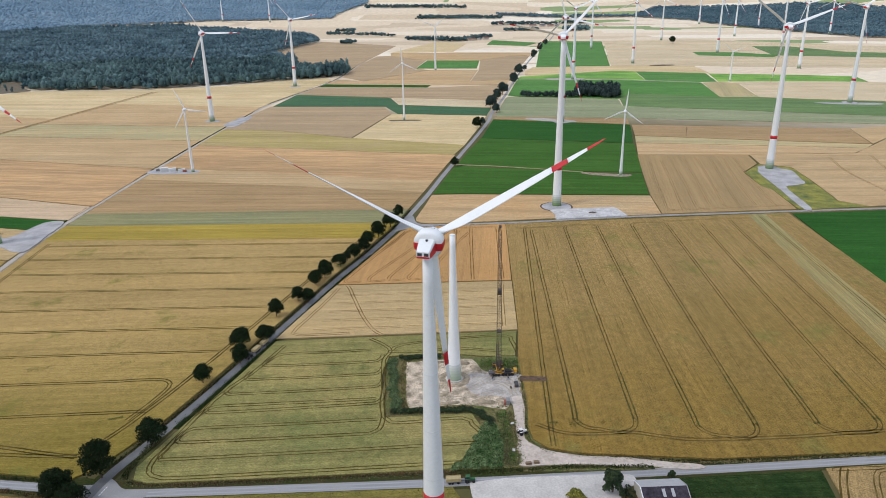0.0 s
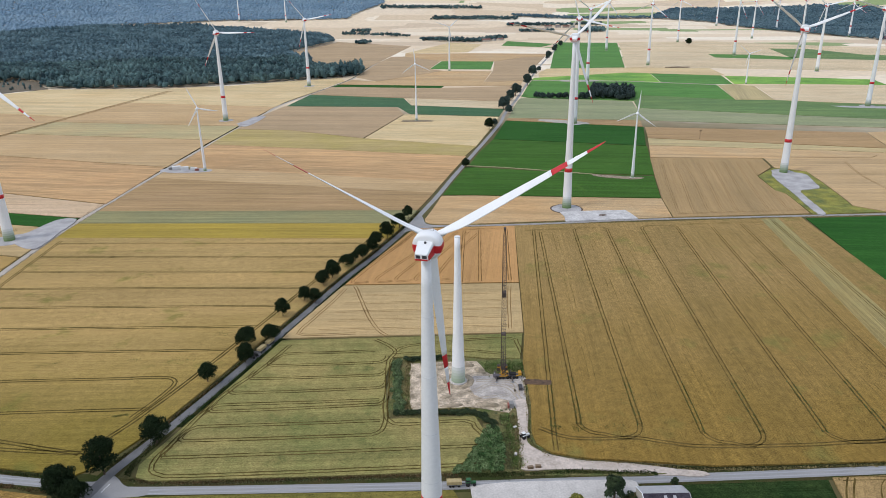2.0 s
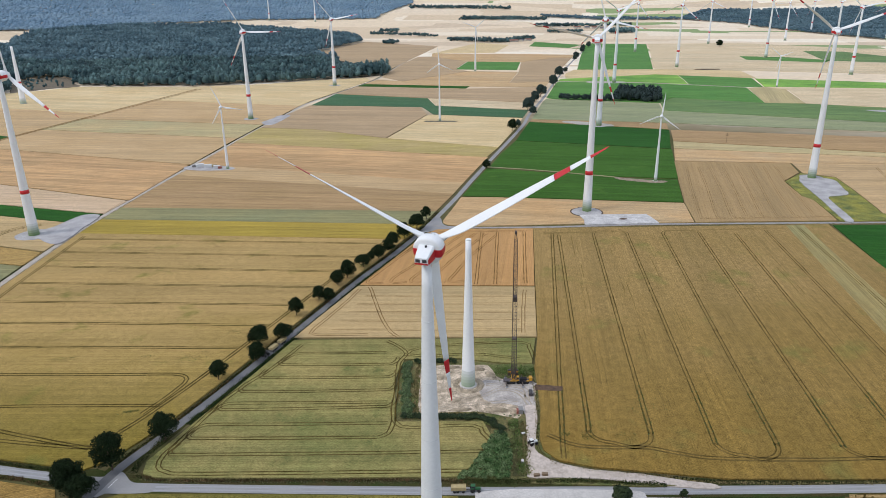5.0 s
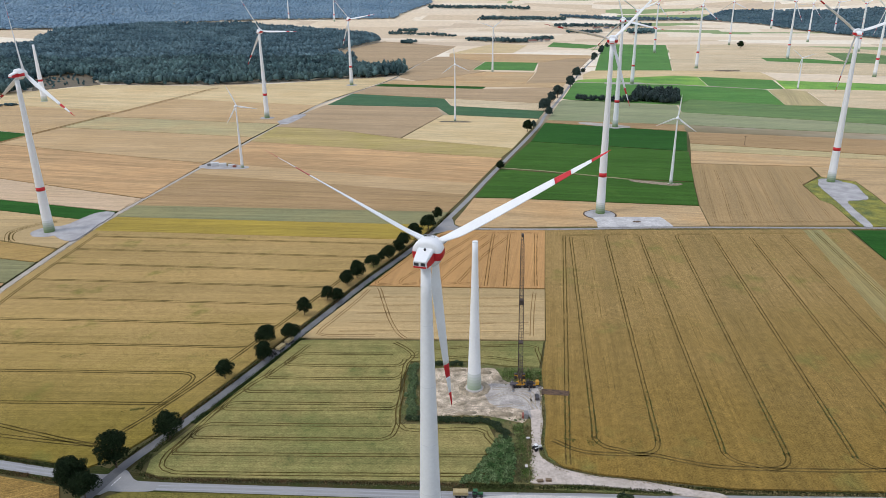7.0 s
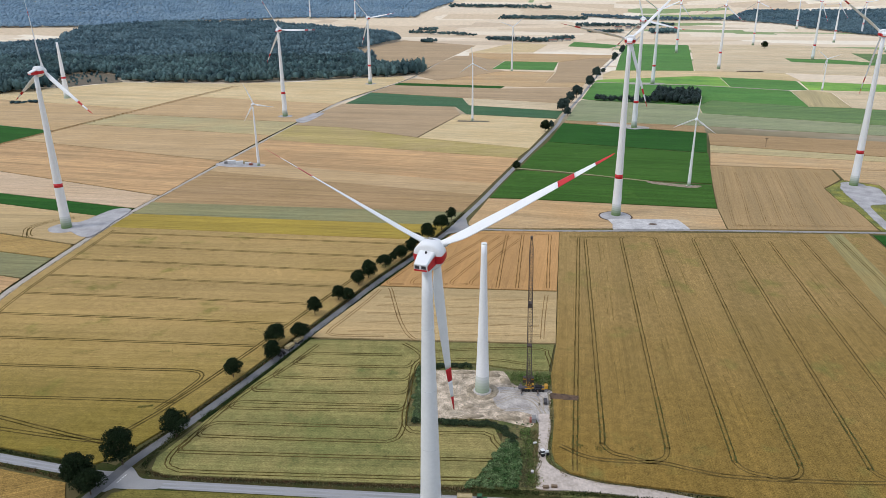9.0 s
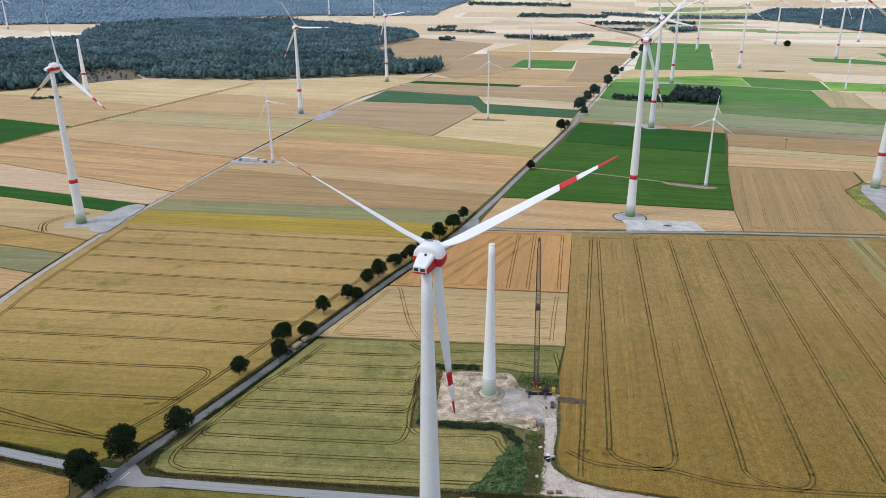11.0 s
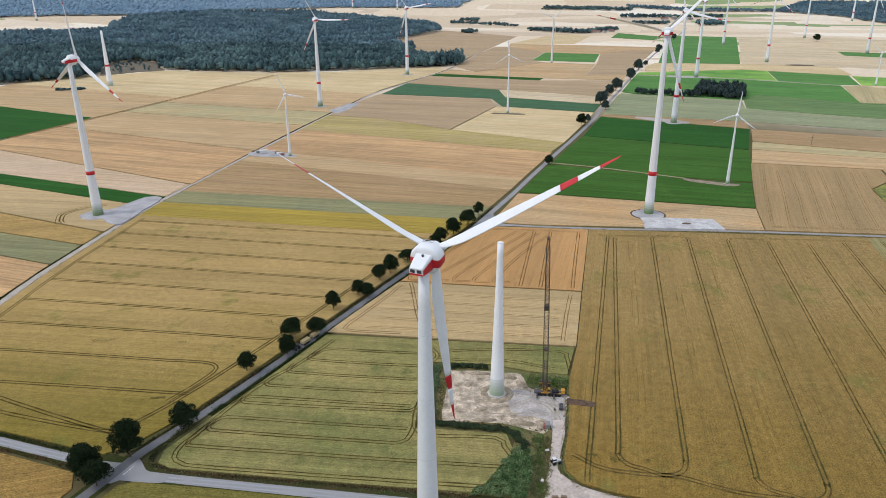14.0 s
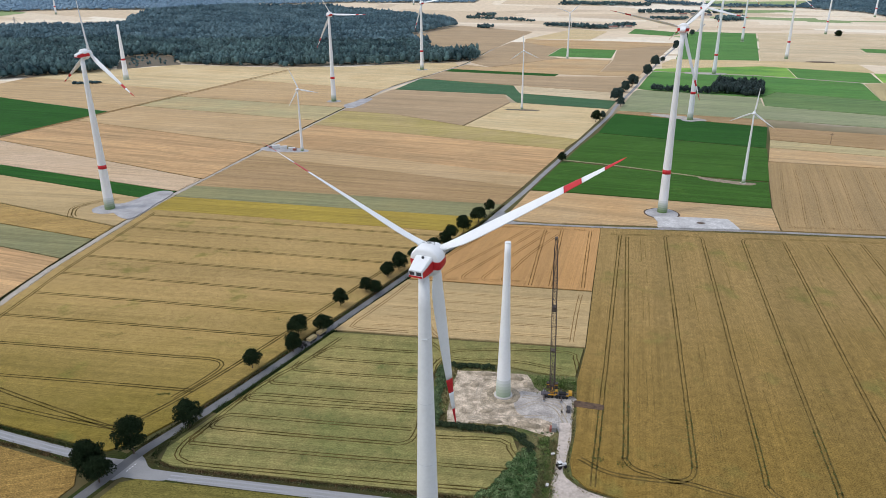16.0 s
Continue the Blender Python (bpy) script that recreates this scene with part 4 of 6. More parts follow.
patch("pavement_pad", "grey gravel crane pad by the farm track", [(-214, 1082), (-204, 1112), (-198, 1138), (-181, 1138), (-192, 1062), (-206, 1062)], 0.9, "gravel_blue")
patch("pavement_pad", "pale gravel crane pad", [(238, 1052), (262, 1044), (300, 1018), (296, 1004), (262, 1020), (236, 1040)], 0.9, "gravel")
patch("pavement_pad", "bare earth at the turbine foot", [(230, 724), (262, 711), (279, 705), (268, 698), (234, 713)], 0.7, "trodden")
patch("pavement_pad", "gravel yard at the turbine foot", [(-240, 800), (-228, 812), (-210, 808), (-184, 796), (-184, 784), (-214, 783), (-236, 790)], 0.8, "gravel_blue")
patch("pavement_pad", "bare strip at the turbine foot", [(34, 1073), (74, 1067), (78, 1059), (34, 1063)], 0.75, "clearing")
patch("pavement_pad", "gravel at the turbine foot", [(370, 1505), (440, 1495), (436, 1470), (372, 1480)], 0.8, "gravel")
patch("pavement_pad", "gravel at the turbine foot", [(720, 1105), (810, 1080), (800, 1065), (740, 1085)], 0.8, "gravel_blue")
for k, line in enumerate(([(84, 300), (80, 314), (70, 318), (62, 313), (50, 310), (44, 316), (44, 329), (52, 335)], [(83, 308), (83, 318), (76, 321), (64, 323)], [(40, 302), (52, 305), (66, 306), (78, 308)])):
    for d in (-1.0, 1.0):
        bm = ribbon(bmesh.new(), shifted(smooth_line(line, 1.5), d), 0.4, 0.455, 0.03, 0.5)
        tagged(new("ground_track", mesh_of("ground_track", bm, M["site_track"])), "tyre marks on the building site", "track", kind="structure")
road("path_green", "pale grassy path between green fields", [(305, 1512), (400, 1490), (496, 1464.5), (652, 1381)], 4.0, 0.6, "track_pale", 0.8)
road("path_field", "pale worn path through the beet", [(99, 779), (145, 764), (188, 745), (233, 724)], 3.0, 0.62, "grass_path", 0.8)


# ---- wind turbines ----
MESHES = {}


def cached(key, make):
    if key not in MESHES:
        MESHES[key] = make()
    return MESHES[key]


def blade_rings(R, f0, f1, n, wide):
    """Sections of a blade between two shares of its length; it points along +x, flat in the xy plane."""
    rings = []
    for k in range(n + 1):
        f = f0 + (f1 - f0) * k / n
        r = f * R
        root = 1.15 * R / 58
        if f < 0.2:
            s = max(0.0, (f - 0.035) / 0.165)
            s = s * s * (3 - 2 * s)
            chord, thick = 2 * root + (wide * R / 58 - 2 * root) * s, 2 * root * (1 - s) + 0.95 * s * R / 58
        else:
            s = (f - 0.2) / 0.8
            chord = (wide * (1 - s) ** 0.85 + 0.75 * s * (1 - s) + 0.28) * R / 58
            chord = min(chord, wide * R / 58)
            thick = chord * (0.27 - 0.12 * s)
        if f > 0.985:
            chord *= 0.55
        twist = -radians(16 * (1 - min(1, f * 1.25)) ** 1.5)
        ring = []
        for j in range(12):
            a = 2 * math.pi * j / 12
            y = 0.5 * chord * math.cos(a) - chord * 0.18 * min(1.0, f * 5)
            z = 0.5 * thick * math.sin(a) * (1.0 if f < 0.08 else (0.75 + 0.35 * math.cos(a)))
            ring.append((r, y * math.cos(twist) - z * math.sin(twist), y * math.sin(twist) + z * math.cos(twist) ))
        rings.append(ring)
    return rings


def blade_mesh(R, f0, f1, n, wide, material):
    return cached(("blade", R, f0, wide, material), lambda: mesh_of("blade", loft(bmesh.new(), blade_rings(R, f0, f1, n, wide)), M[material], True))


def tower_profile(h, r0, r1, flare):
    out = []
    for k in range(15):
        t = k / 14
        out.append((h * t, r1 + (r0 - r1) * (1 - t) ** (1.0 if flare == 0 else 1.0 + flare) ))
    return out


def radius_at(profile, z):
    for (z0, a), (z1, b) in zip(profile, profile[1:]):
        if z0 <= z <= z1:
            return a + (b - a) * (z - z0) / (z1 - z0)
    return profile[-1][1]


def green_rings(tower, prof, green, key, detail):
    for k in range(6):
        zs = [green * (k + f / 3) / 6 for f in range(4)]
        part("base_ring", lathe(bmesh.new(), [(z, radius_at(prof, z) + 0.04) for z in zs], detail, close=False), M["%s%d" % (key, k)], tower, "graded green paint ring", True)


def build_tower(parent, h, r0, r1, flare, green=7.0, band=None, seams=(), detail=40):
    prof = tower_profile(h, r0, r1, flare)
    tower = part("tower", lathe(bmesh.new(), prof, detail), M["white"], parent, smooth=True)
    green_rings(tower, prof, green, "base", detail)
    if band:
        part("marking_band", lathe(bmesh.new(), [(band[0], radius_at(prof, band[0]) + 0.035), (band[1], radius_at(prof, band[1]) + 0.035)], detail), M["red"], tower, "red marking band", True)
    for z in seams:
        r = radius_at(prof, z)
        part("flange_seam", lathe(bmesh.new(), [(z - 0.10, r + 0.02), (z - 0.08, r + 0.05), (z + 0.08, r + 0.05), (z + 0.10, r + 0.02)], detail), M["seam"], tower, smooth=True)
    foot = lathe(bmesh.new(), [(-0.3, r0 + 1.3), (0.55, r0 + 1.3), (0.75, r0 + 1.1), (0.8, r0)], detail)
    part("foundation", foot, M["concrete"], parent, "round concrete foundation")
    return tower


def nacelle_sections():
    """Wide drum behind the rotor; +y points to the rotor, z up: y, half width, top, bottom, squareness."""
    return ((3.1, 3.2, 3.1, -3.1, 2.1), (2.9, 3.9, 3.75, -3.75, 2.1), (2.4, 4.25, 4.05, -4.05, 2.1), (0.8, 4.32, 4.12, -4.12, 2.15), (-0.7, 4.3, 4.1, -4.1, 2.2), (-1.15, 4.15, 3.95, -3.95, 2.2), (-1.35, 3.85, 3.65, -3.65, 2.2), (-1.5, 3.3, 3.1, -3.1, 2.3))


def super_ring(y, w, top, low, e, n=36):
    ring = []
    for k in range(n):
        a = 2 * math.pi * k / n
        c, s = math.cos(a), math.sin(a)
        x = w * math.copysign(abs(c) ** (2 / e), c)
        z = (top if s > 0 else -low) * math.copysign(abs(s) ** (2 / e), s)
        ring.append((x, y, z))
    return ring


def big_nacelle(parent, m, full=True):
    drum = part("nacelle", cached("drum", lambda: mesh_of("nacelle", loft(bmesh.new(), [super_ring(*r) for r in nacelle_sections()]), M["blade"], True)), None, parent)
    drum.matrix_basis = m

    def stripe(sgn):
        bm = bmesh.new()
        lines = []
        for y, w, top, low, e in nacelle_sections()[1:]:
            line = []
            for z in (-1.5, -0.9, -0.3, 0.3, 0.8):
                k = (1 - abs(z / (top if z > 0 else low)) ** e) ** (1 / e)
                line.append(bm.verts.new((sgn * (w * k + 0.04), y - (0.03 if y < -1.2 else 0), z)))
            lines.append(line)
        lines.append([bm.verts.new((sgn * 1.8, -1.54, z)) for z in (-1.5, -0.9, -0.3, 0.3, 0.8)])
        for a, b in zip(lines, lines[1:]):
            for k in range(4):
                bm.faces.new((a[k], a[k + 1], b[k + 1], b[k]))
        bmesh.ops.recalc_face_normals(bm, faces=bm.faces)
        return mesh_of("red_stripe", bm, M["red"], True)
    for sgn in (1, -1):
        part("red_stripe", cached(("stripe", sgn), lambda: stripe(sgn)), None, drum, "red painted stripe")

    TAIL = ((-1.0, 2.45, 2.05, 2.3, -1.9), (-4.0, 2.2, 1.9, 1.5, -1.7), (-6.5, 1.95, 1.75, 0.75, -1.45), (-6.75, 1.85, 1.65, 0.62, -1.35))

    def tail():
        bm = bmesh.new()
        loft(bm, [[(-w, y, low), (w, y, low), (w, y, top - 0.45), (wt, y, top), (-wt, y, top), (-w, y, top - 0.45)] for y, w, wt, top, low in TAIL])
        return mesh_of("tail", bm, M["blade"])
    rear = part("tail_housing", cached("tail", tail), None, drum, "tapered grey tail housing")

    def side(sgn):
        bm = bmesh.new()
        rows = [[bm.verts.new((sgn * (w + 0.03), y, z)) for z in (low, top - 0.62 - (0.5 if y > -2 else 0.25 if y > -5 else 0))] for y, w, wt, top, low in TAIL[:3]]
        for a, b in zip(rows, rows[1:]):
            bm.faces.new((a[0], a[1], b[1], b[0]))
        bmesh.ops.recalc_face_normals(bm, faces=bm.faces)
        return mesh_of("red_side", bm, M["red"])
    for sgn in (1, -1):
        part("red_side", cached(("side", sgn), lambda: side(sgn)), None, rear, "red painted flank")
    part("red_sill", cached("sill", lambda: mesh_of("red_sill", box(bmesh.new(), (3.72, 0.1, 0.5), (0, -6.76, -1.12)), M["red"])), None, rear, "red painted sill")
    if full:
        for x in (-0.95, 0.95):
            grille = part("vent_grille", box(bmesh.new(), (1.3, 0.12, 0.95), (x, -6.74, -0.22)), M["dark_glass"], rear, "dark rear grille")
            for z in (-0.45, -0.2, 0.05):
                part("grille_slat", box(bmesh.new(), (1.1, 0.06, 0.07), (x, -6.81, z)), M["box_dark"], grille)
        part("roof_hatch", tube(bmesh.new(), (0.1, -2.3, 1.8), (0.1, -2.3, 2.35), 0.34, n=12), M["dark_glass"], drum, "dark roof vent")
        for x in (-1.5, -0.5, 0.5, 1.5):
            part("roof_mast", tube(bmesh.new(), (x, 2.0, 3.6), (x, 2.0, 4.7 if abs(x) > 1 else 4.5), 0.07, n=6), M["galv"], drum)
        for y in (1.2, 2.2):
            part("roof_rail", tube(bmesh.new(), (-1.6, y, 4.45), (1.6, y, 4.45), 0.07, n=6), M["galv"], drum)
    return drum


def big_turbine(x, y, hub, yaw, phase, R=57.8, tilt=5.0, band=None, r0=4.6, r1=1.75, flare=0.15, green=11.0, full=False, overhang=7.4, group="tall wind turbines", label="tall white wind turbine with red markings", pitch=40.0, seams=(), wide=3.4):
    """x, y: the tower; hub: height of the rotor's centre. yaw: degrees to the right of +y."""
    t = thing("wind_turbine", label, "wind turbine", Matrix.Translation((x, y, rise(x, y))), group)
    top = hub - 3.4
    build_tower(t, top, r0, r1, flare, green, band, seams, 48 if full else 24)
    turn = Matrix.Rotation(radians(-yaw), 4, "Z") @ Matrix.Rotation(radians(tilt), 4, "X")
    centre = Vector((0, 0, hub)) - Matrix.Rotation(radians(-yaw), 4, "Z") @ Vector((0, 0, math.sin(radians(tilt)) * 0))
    m = Matrix.Translation(centre) @ turn
    big_nacelle(t, m @ Matrix.Translation((0, 1.9, 0)), full)
    spinner = lathe(bmesh.new(), [(0, 2.9), (1.2, 2.95), (2.8, 2.6), (3.8, 1.7), (4.4, 0.4)], 24)
    hub_ob = part("rotor_hub", cached("spinner", lambda: mesh_of("rotor_hub", spinner, M["blade"], True)), None, t)
    hub_ob.matrix_basis = m @ Matrix.Translation((0, 4.9, 0)) @ Matrix.Rotation(radians(-90), 4, "X")
    for k in range(3):
        b = part("blade", blade_mesh(R, 0.035, 0.715, 24, wide, "blade"), None, t)
        b.matrix_basis = m @ Matrix.Translation((0, overhang - 0.6, 0)) @ Matrix.Rotation(radians(-(phase + 120 * k)), 4, "Y") @ Matrix.Rotation(radians(90 - pitch), 4, "X")
        for f0, f1, mat in ((0.715, 0.80, "red"), (0.80, 0.905, "blade"), (0.905, 1.0, "red")):
            part("tip_marking", blade_mesh(R, f0, f1, 6, wide, mat), None, b, "red tip band" if mat == "red" else "")
    return t


def small_turbine(x, y, hub, yaw, phase, R=22.0, r0=1.5, r1=0.62, group="small wind turbines", label="slim white older wind turbine"):
    t = thing("wind_turbine", label, "wind turbine", Matrix.Translation((x, y, 0)), group)
    build_tower(t, hub - 0.8, r0 * 1.15, r1, 0.1, 5.0, None, (), 16)
    m = Matrix.Translation((0, 0, hub)) @ Matrix.Rotation(radians(-yaw), 4, "Z") @ Matrix.Rotation(radians(4), 4, "X")
    egg = lambda: mesh_of("nacelle", lathe(bmesh.new(), [(-3.4, 0.3), (-2.8, 0.9), (-1.4, 1.4), (0.3, 1.6), (1.6, 1.5), (2.4, 1.2), (3.0, 0.5)], 16), M["blade"], True)
    nac = part("nacelle", cached("egg", egg), None, t, "egg-shaped nacelle")
    nac.matrix_basis = m @ Matrix.Rotation(radians(-90), 4, "X")
    for k in range(3):
        b = part("blade", blade_mesh(R, 0.05, 1.0, 14, 4.3, "blade"), None, t)
        b.matrix_basis = m @ Matrix.Translation((0, 2.0, 0)) @ Matrix.Rotation(radians(-(phase + 120 * k)), 4, "Y") @ Matrix.Rotation(radians(90), 4, "X")
    return t


big_turbine(36.1, 199.2, 118.9, 18.0, 33.3, R=57.0, tilt=6.5, band=(30.4, 33.9), r0=4.2, r1=1.40, flare=0.0, full=True,
            label="tall grey-white wind turbine with red stripes", seams=(40, 58, 78, 98), pitch=60.0, wide=4.4)
big_turbine(177, 610, 146.5, 15, 48, band=(33.6, 37.2), r0=4.0, r1=1.65)
big_turbine(430, 708, 144, 15, 22, band=(32.6, 36), r0=4.0, r1=1.65)
big_turbine(-290, 571.5, 128.5, 28, -32, band=(36, 39.2), r0=4.2, r1=1.65)
big_turbine(-237, 1113, 129, 12, 0, band=(35, 38.5), r0=4.0, r1=1.65)
big_turbine(-154, 1500, 130, 15, 10, band=(36, 39.5), r0=4.0, r1=1.65)
big_turbine(281, 1012, 144, 15, -13, band=(35, 38.5), r0=4.0, r1=1.65)
big_turbine(421, 1480, 141, 15, 25, band=(35, 38.5), r0=4.0, r1=1.65)
big_turbine(661, 2180, 136, 15, 70, band=(36, 40), r0=4.0, r1=1.65)
big_turbine(642, 1750, 142, 15, 80, band=(36, 40), r0=4.0, r1=1.65)
big_turbine(774, 1095, 146, 15, 43, band=(35, 38.5), r0=4.0, r1=1.65)
big_turbine(956, 1554, 138, 15, 15, band=(36, 40), r0=4.0, r1=1.65)
big_turbine(949, 1946, 146, 15, 55, band=(36, 40), r0=4.0, r1=1.65)
big_turbine(981, 2440, 134, 15, 95, band=(36, 40), r0=4.0, r1=1.65)
big_turbine(1250, 2152, 134, 15, 30, band=(36, 40), r0=4.0, r1=1.65)
big_turbine(1287, 2536, 124, 15, 65, band=(36, 40), r0=4.0, r1=1.65)
big_turbine(1599, 2962, 118, 15, 10, band=(36, 40), r0=4.0, r1=1.65)
big_turbine(1623, 2503, 112, 15, 85, band=(36, 40), r0=4.0, r1=1.65)
for x, y, phase in ((-777, 3873, 20), (-535, 3840, 60), (-2036, 3114, 95), (1467, 3243, 40)):
    big_turbine(x, y, 122, 12, phase, R=46, band=(32, 36), r0=4.6, r1=1.8)
small_turbine(-188, 790, 69, 12, -6, 25)
small_turbine(55, 1071, 83, 0, -25, 24)
small_turbine(152, 1725, 100, 10, 40, 34, 2.2, 0.9)
small_turbine(268, 706, 66.5, 20, 85, 23)
small_turbine(711, 1379, 58, 15, 20, 24)


def bare_tower(x, y, h, r0, r1, label, green, band=None):
    t = thing("unfinished_tower", label, "tower", Matrix.Translation((x, y, 0.3)))
    prof = tower_profile(h, r0, r1, 0.28)
    tower = part("tower", lathe(bmesh.new(), prof, 48), M["bright_white"], t, smooth=True)
    green_rings(tower, prof, green, "pale_base", 48)
    if band:
        part("marking_band", lathe(bmesh.new(), [(z, radius_at(prof, z) + 0.05) for z in band], 48, close=False), M["red"], tower, "red marking band", True)
    part("foundation", lathe(bmesh.new(), [(-0.3, r0 + 0.8), (0.5, r0 + 0.8), (0.7, r0 + 0.6), (0.75, r0)], 48), M["concrete"], t, "round concrete foundation")
    part("top_flange", lathe(bmesh.new(), [(h - 0.25, r1 + 0.01), (h - 0.25, r1 + 0.04), (h + 0.1, r1 + 0.04), (h + 0.12, r1 - 0.2)], 32), M["white"], t)
    return t


bare_tower(55, 323, 78, 3.55, 1.35, "white tapered tower stump without nacelle", 9.5)
bare_tower(-692, 1312, 100, 5.4, 1.9, "white tapered tower without nacelle", 10, (36, 39.5))


# ---- trees ----
def leaf_cloud(rng, clumps, count, size, flat=0.75):
    """Leaves as small bent quads scattered over the shells of clumps: x, y, z, radius."""
    c = np.array(clumps)
    w = c[:, 3] ** 2
    pick = rng.choice(len(c), count, p=w / w.sum())
    d = rng.normal(size=(count, 3))
    d /= np.linalg.norm(d, axis=1)[:, None]
    d[:, 2] = np.where(d[:, 2] < -0.35, -d[:, 2] * 0.6, d[:, 2])
    r = c[pick, 3] * (0.72 + 0.34 * rng.random(count))
    p = c[pick, :3] + d * r[:, None] * np.array([1, 1, flat])
    t = rng.normal(size=(count, 3))
    nrm = d + 0.7 * t
    nrm /= np.linalg.norm(nrm, axis=1)[:, None]
    a = np.cross(nrm, rng.normal(size=(count, 3)))
    a /= np.linalg.norm(a, axis=1)[:, None]
    b = np.cross(nrm, a)
    s = size * (0.6 + 0.8 * rng.random(count))[:, None]
    v = np.stack([p - a * s, p - b * s * 0.6 + nrm * s * 0.15, p + a * s, p + b * s * 0.6 + nrm * s * 0.15], 1).reshape(-1, 3)
    f = np.arange(count * 4).reshape(-1, 4)
    return v, f


def mesh_from(name, v, f, material):
    me = bpy.data.meshes.new(name)
    me.from_pydata(v.tolist(), [], f.tolist())
    me.materials.append(material)
    me.validate()
    return me


def crown_clumps(rng, height, width, low, n=16):
    """A lumpy crown: clumps along the limbs, some of them reaching out, over a dense middle."""
    out = []
    for k in range(n):
        t = (k + 0.5) / n
        z = low + (height - low) * (0.10 + 0.78 * t)
        spread = math.sin(math.pi * min(0.97, 0.22 + 0.75 * t)) ** 0.7
        a = k * 2.4 + 1.3 * rng.random()
        r = width * 0.5 * spread * (0.40 + 0.38 * rng.random())
        out.append((r * math.cos(a), r * math.sin(a), z, width * (0.11 + 0.12 * rng.random())))
    out.append((0, 0, (low + height) / 2, width * 0.32))
    out.append((0.08 * width, 0, low + (height - low) * 0.68, width * 0.24))
    return out


def make_tree(seed, height, width, low, label, leaf="leaf", leaves=3000, size=0.5, category="tree", name="tree", n=16):
    rng = np.random.default_rng(seed)
    t = thing(name, label, category)
    bm = bmesh.new()
    tube(bm, (0, 0, -0.3), (0.1, 0, low + 0.8), 0.32, 0.24, 9)
    tube(bm, (0.1, 0, low + 0.6), (0, 0.1, height * 0.75), 0.24, 0.08, 8)
    clumps = crown_clumps(rng, height, width, low, n)
    for k in range(0, n, 2):
        x, y, z, r = clumps[k]
        tube(bm, (0.08, 0, low + 0.3 + 0.3 * (z - low)), (x, y, z), 0.12, 0.04, 6)
    part("trunk", bm, M["bark"], t)
    v, f = leaf_cloud(rng, clumps, leaves, size)
    part("crown", mesh_from("crown", v, f, M[leaf]), None, t)
    return t


SHAPES = ((10.5, 11.5, 2.2), (10.0, 11.8, 2.0), (11.2, 11.0, 2.5), (10.4, 11.4, 2.3), (10.8, 10.6, 3.0), (9.6, 12.4, 2.6))
TREES = [make_tree(11 + k, h, w, low, "dark green broadleaf roadside tree", leaves=8200, size=0.29, n=30) for k, (h, w, low) in enumerate(SHAPES)]
SPOTS = [(-109.4, 249.5, 1.30), (-102.2, 244, 1.12), (-97.9, 262.6, 1.38), (-82.8, 283, 1.18), (-72.8, 333, 1.02), (-60, 369.5, 1.10), (-57.5, 352.5, 1.0), (-47.9, 376.5, 0.98), (-45.7, 407.4, 0.98), (-35.1, 429.3, 0.90), (-28.2, 426.5, 0.85), (-25.7, 453.4, 0.98), (-20.4, 465.7, 1.15), (-10.9, 484.8, 1.02), (-6.2, 495.1, 0.7), (-1.0, 501, 1.0), (6.0, 514, 1.02), (8.2, 528, 1.0), (16.5, 545, 1.22), (26.4, 568, 1.3), (34.2, 592.5, 0.95)]
SPOTS += [(100.8, 769, 0.95), (154, 985, 1.40), (165, 1007, 0.9), (199, 1155, 1.8), (201, 1110, 1.25), (207, 1180, 1.4), (223, 1243, 1.6), (242, 1299, 2.0), (288, 1434, 1.85), (327, 1586, 2.0), (356, 1670, 1.1), (434, 1951, 1.25), (446, 1995, 1.6), (500, 2170, 1.6), (520, 2250, 1.5), (560, 2360, 1.6)]
FAR_TREES = [make_tree(61 + k, h, w, low, "broadleaf tree by the far road, leaves paled for haze", "leaf_far", leaves=4000, size=0.45, n=26) for k, (h, w, low) in enumerate(SHAPES[:3])]
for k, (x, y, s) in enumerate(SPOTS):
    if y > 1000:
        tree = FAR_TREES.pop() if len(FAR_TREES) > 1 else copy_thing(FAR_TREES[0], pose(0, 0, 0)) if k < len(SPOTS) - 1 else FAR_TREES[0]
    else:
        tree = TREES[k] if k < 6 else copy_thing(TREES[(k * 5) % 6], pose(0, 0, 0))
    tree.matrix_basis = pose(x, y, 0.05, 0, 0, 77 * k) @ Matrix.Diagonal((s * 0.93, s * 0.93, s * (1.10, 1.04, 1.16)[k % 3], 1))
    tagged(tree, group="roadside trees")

BIG = make_tree(31, 15, 14, 3, "lone broadleaf tree in stubble", leaves=2500, size=0.8)
BIG.matrix_basis = pose(965, 2303, 0)
BIG.scale = (1.7, 1.7, 1.5)
SHRUB = make_tree(41, 8.5, 7.0, 0.8, "tall green tree beside the yard", "leaf_b", 3200, 0.36)
SHRUB.matrix_basis = pose(108.4, 231.5, 0.1)
SHRUB.scale = (1.4, 1.4, 1.3)
s = copy_thing(SHRUB, pose(134.4, 236.6, 0.1, 0, 0, 80))
s.scale = (0.5, 0.5, 0.5)
tagged(s, "small green tree behind the barn")
s = make_tree(43, 4.2, 8.5, 0.2, "yellow-green bushy shrub by the yard", "leaf_y", 2600, 0.32, "shrub", "shrub")
s.matrix_basis = pose(93, 228.5, 0.1)


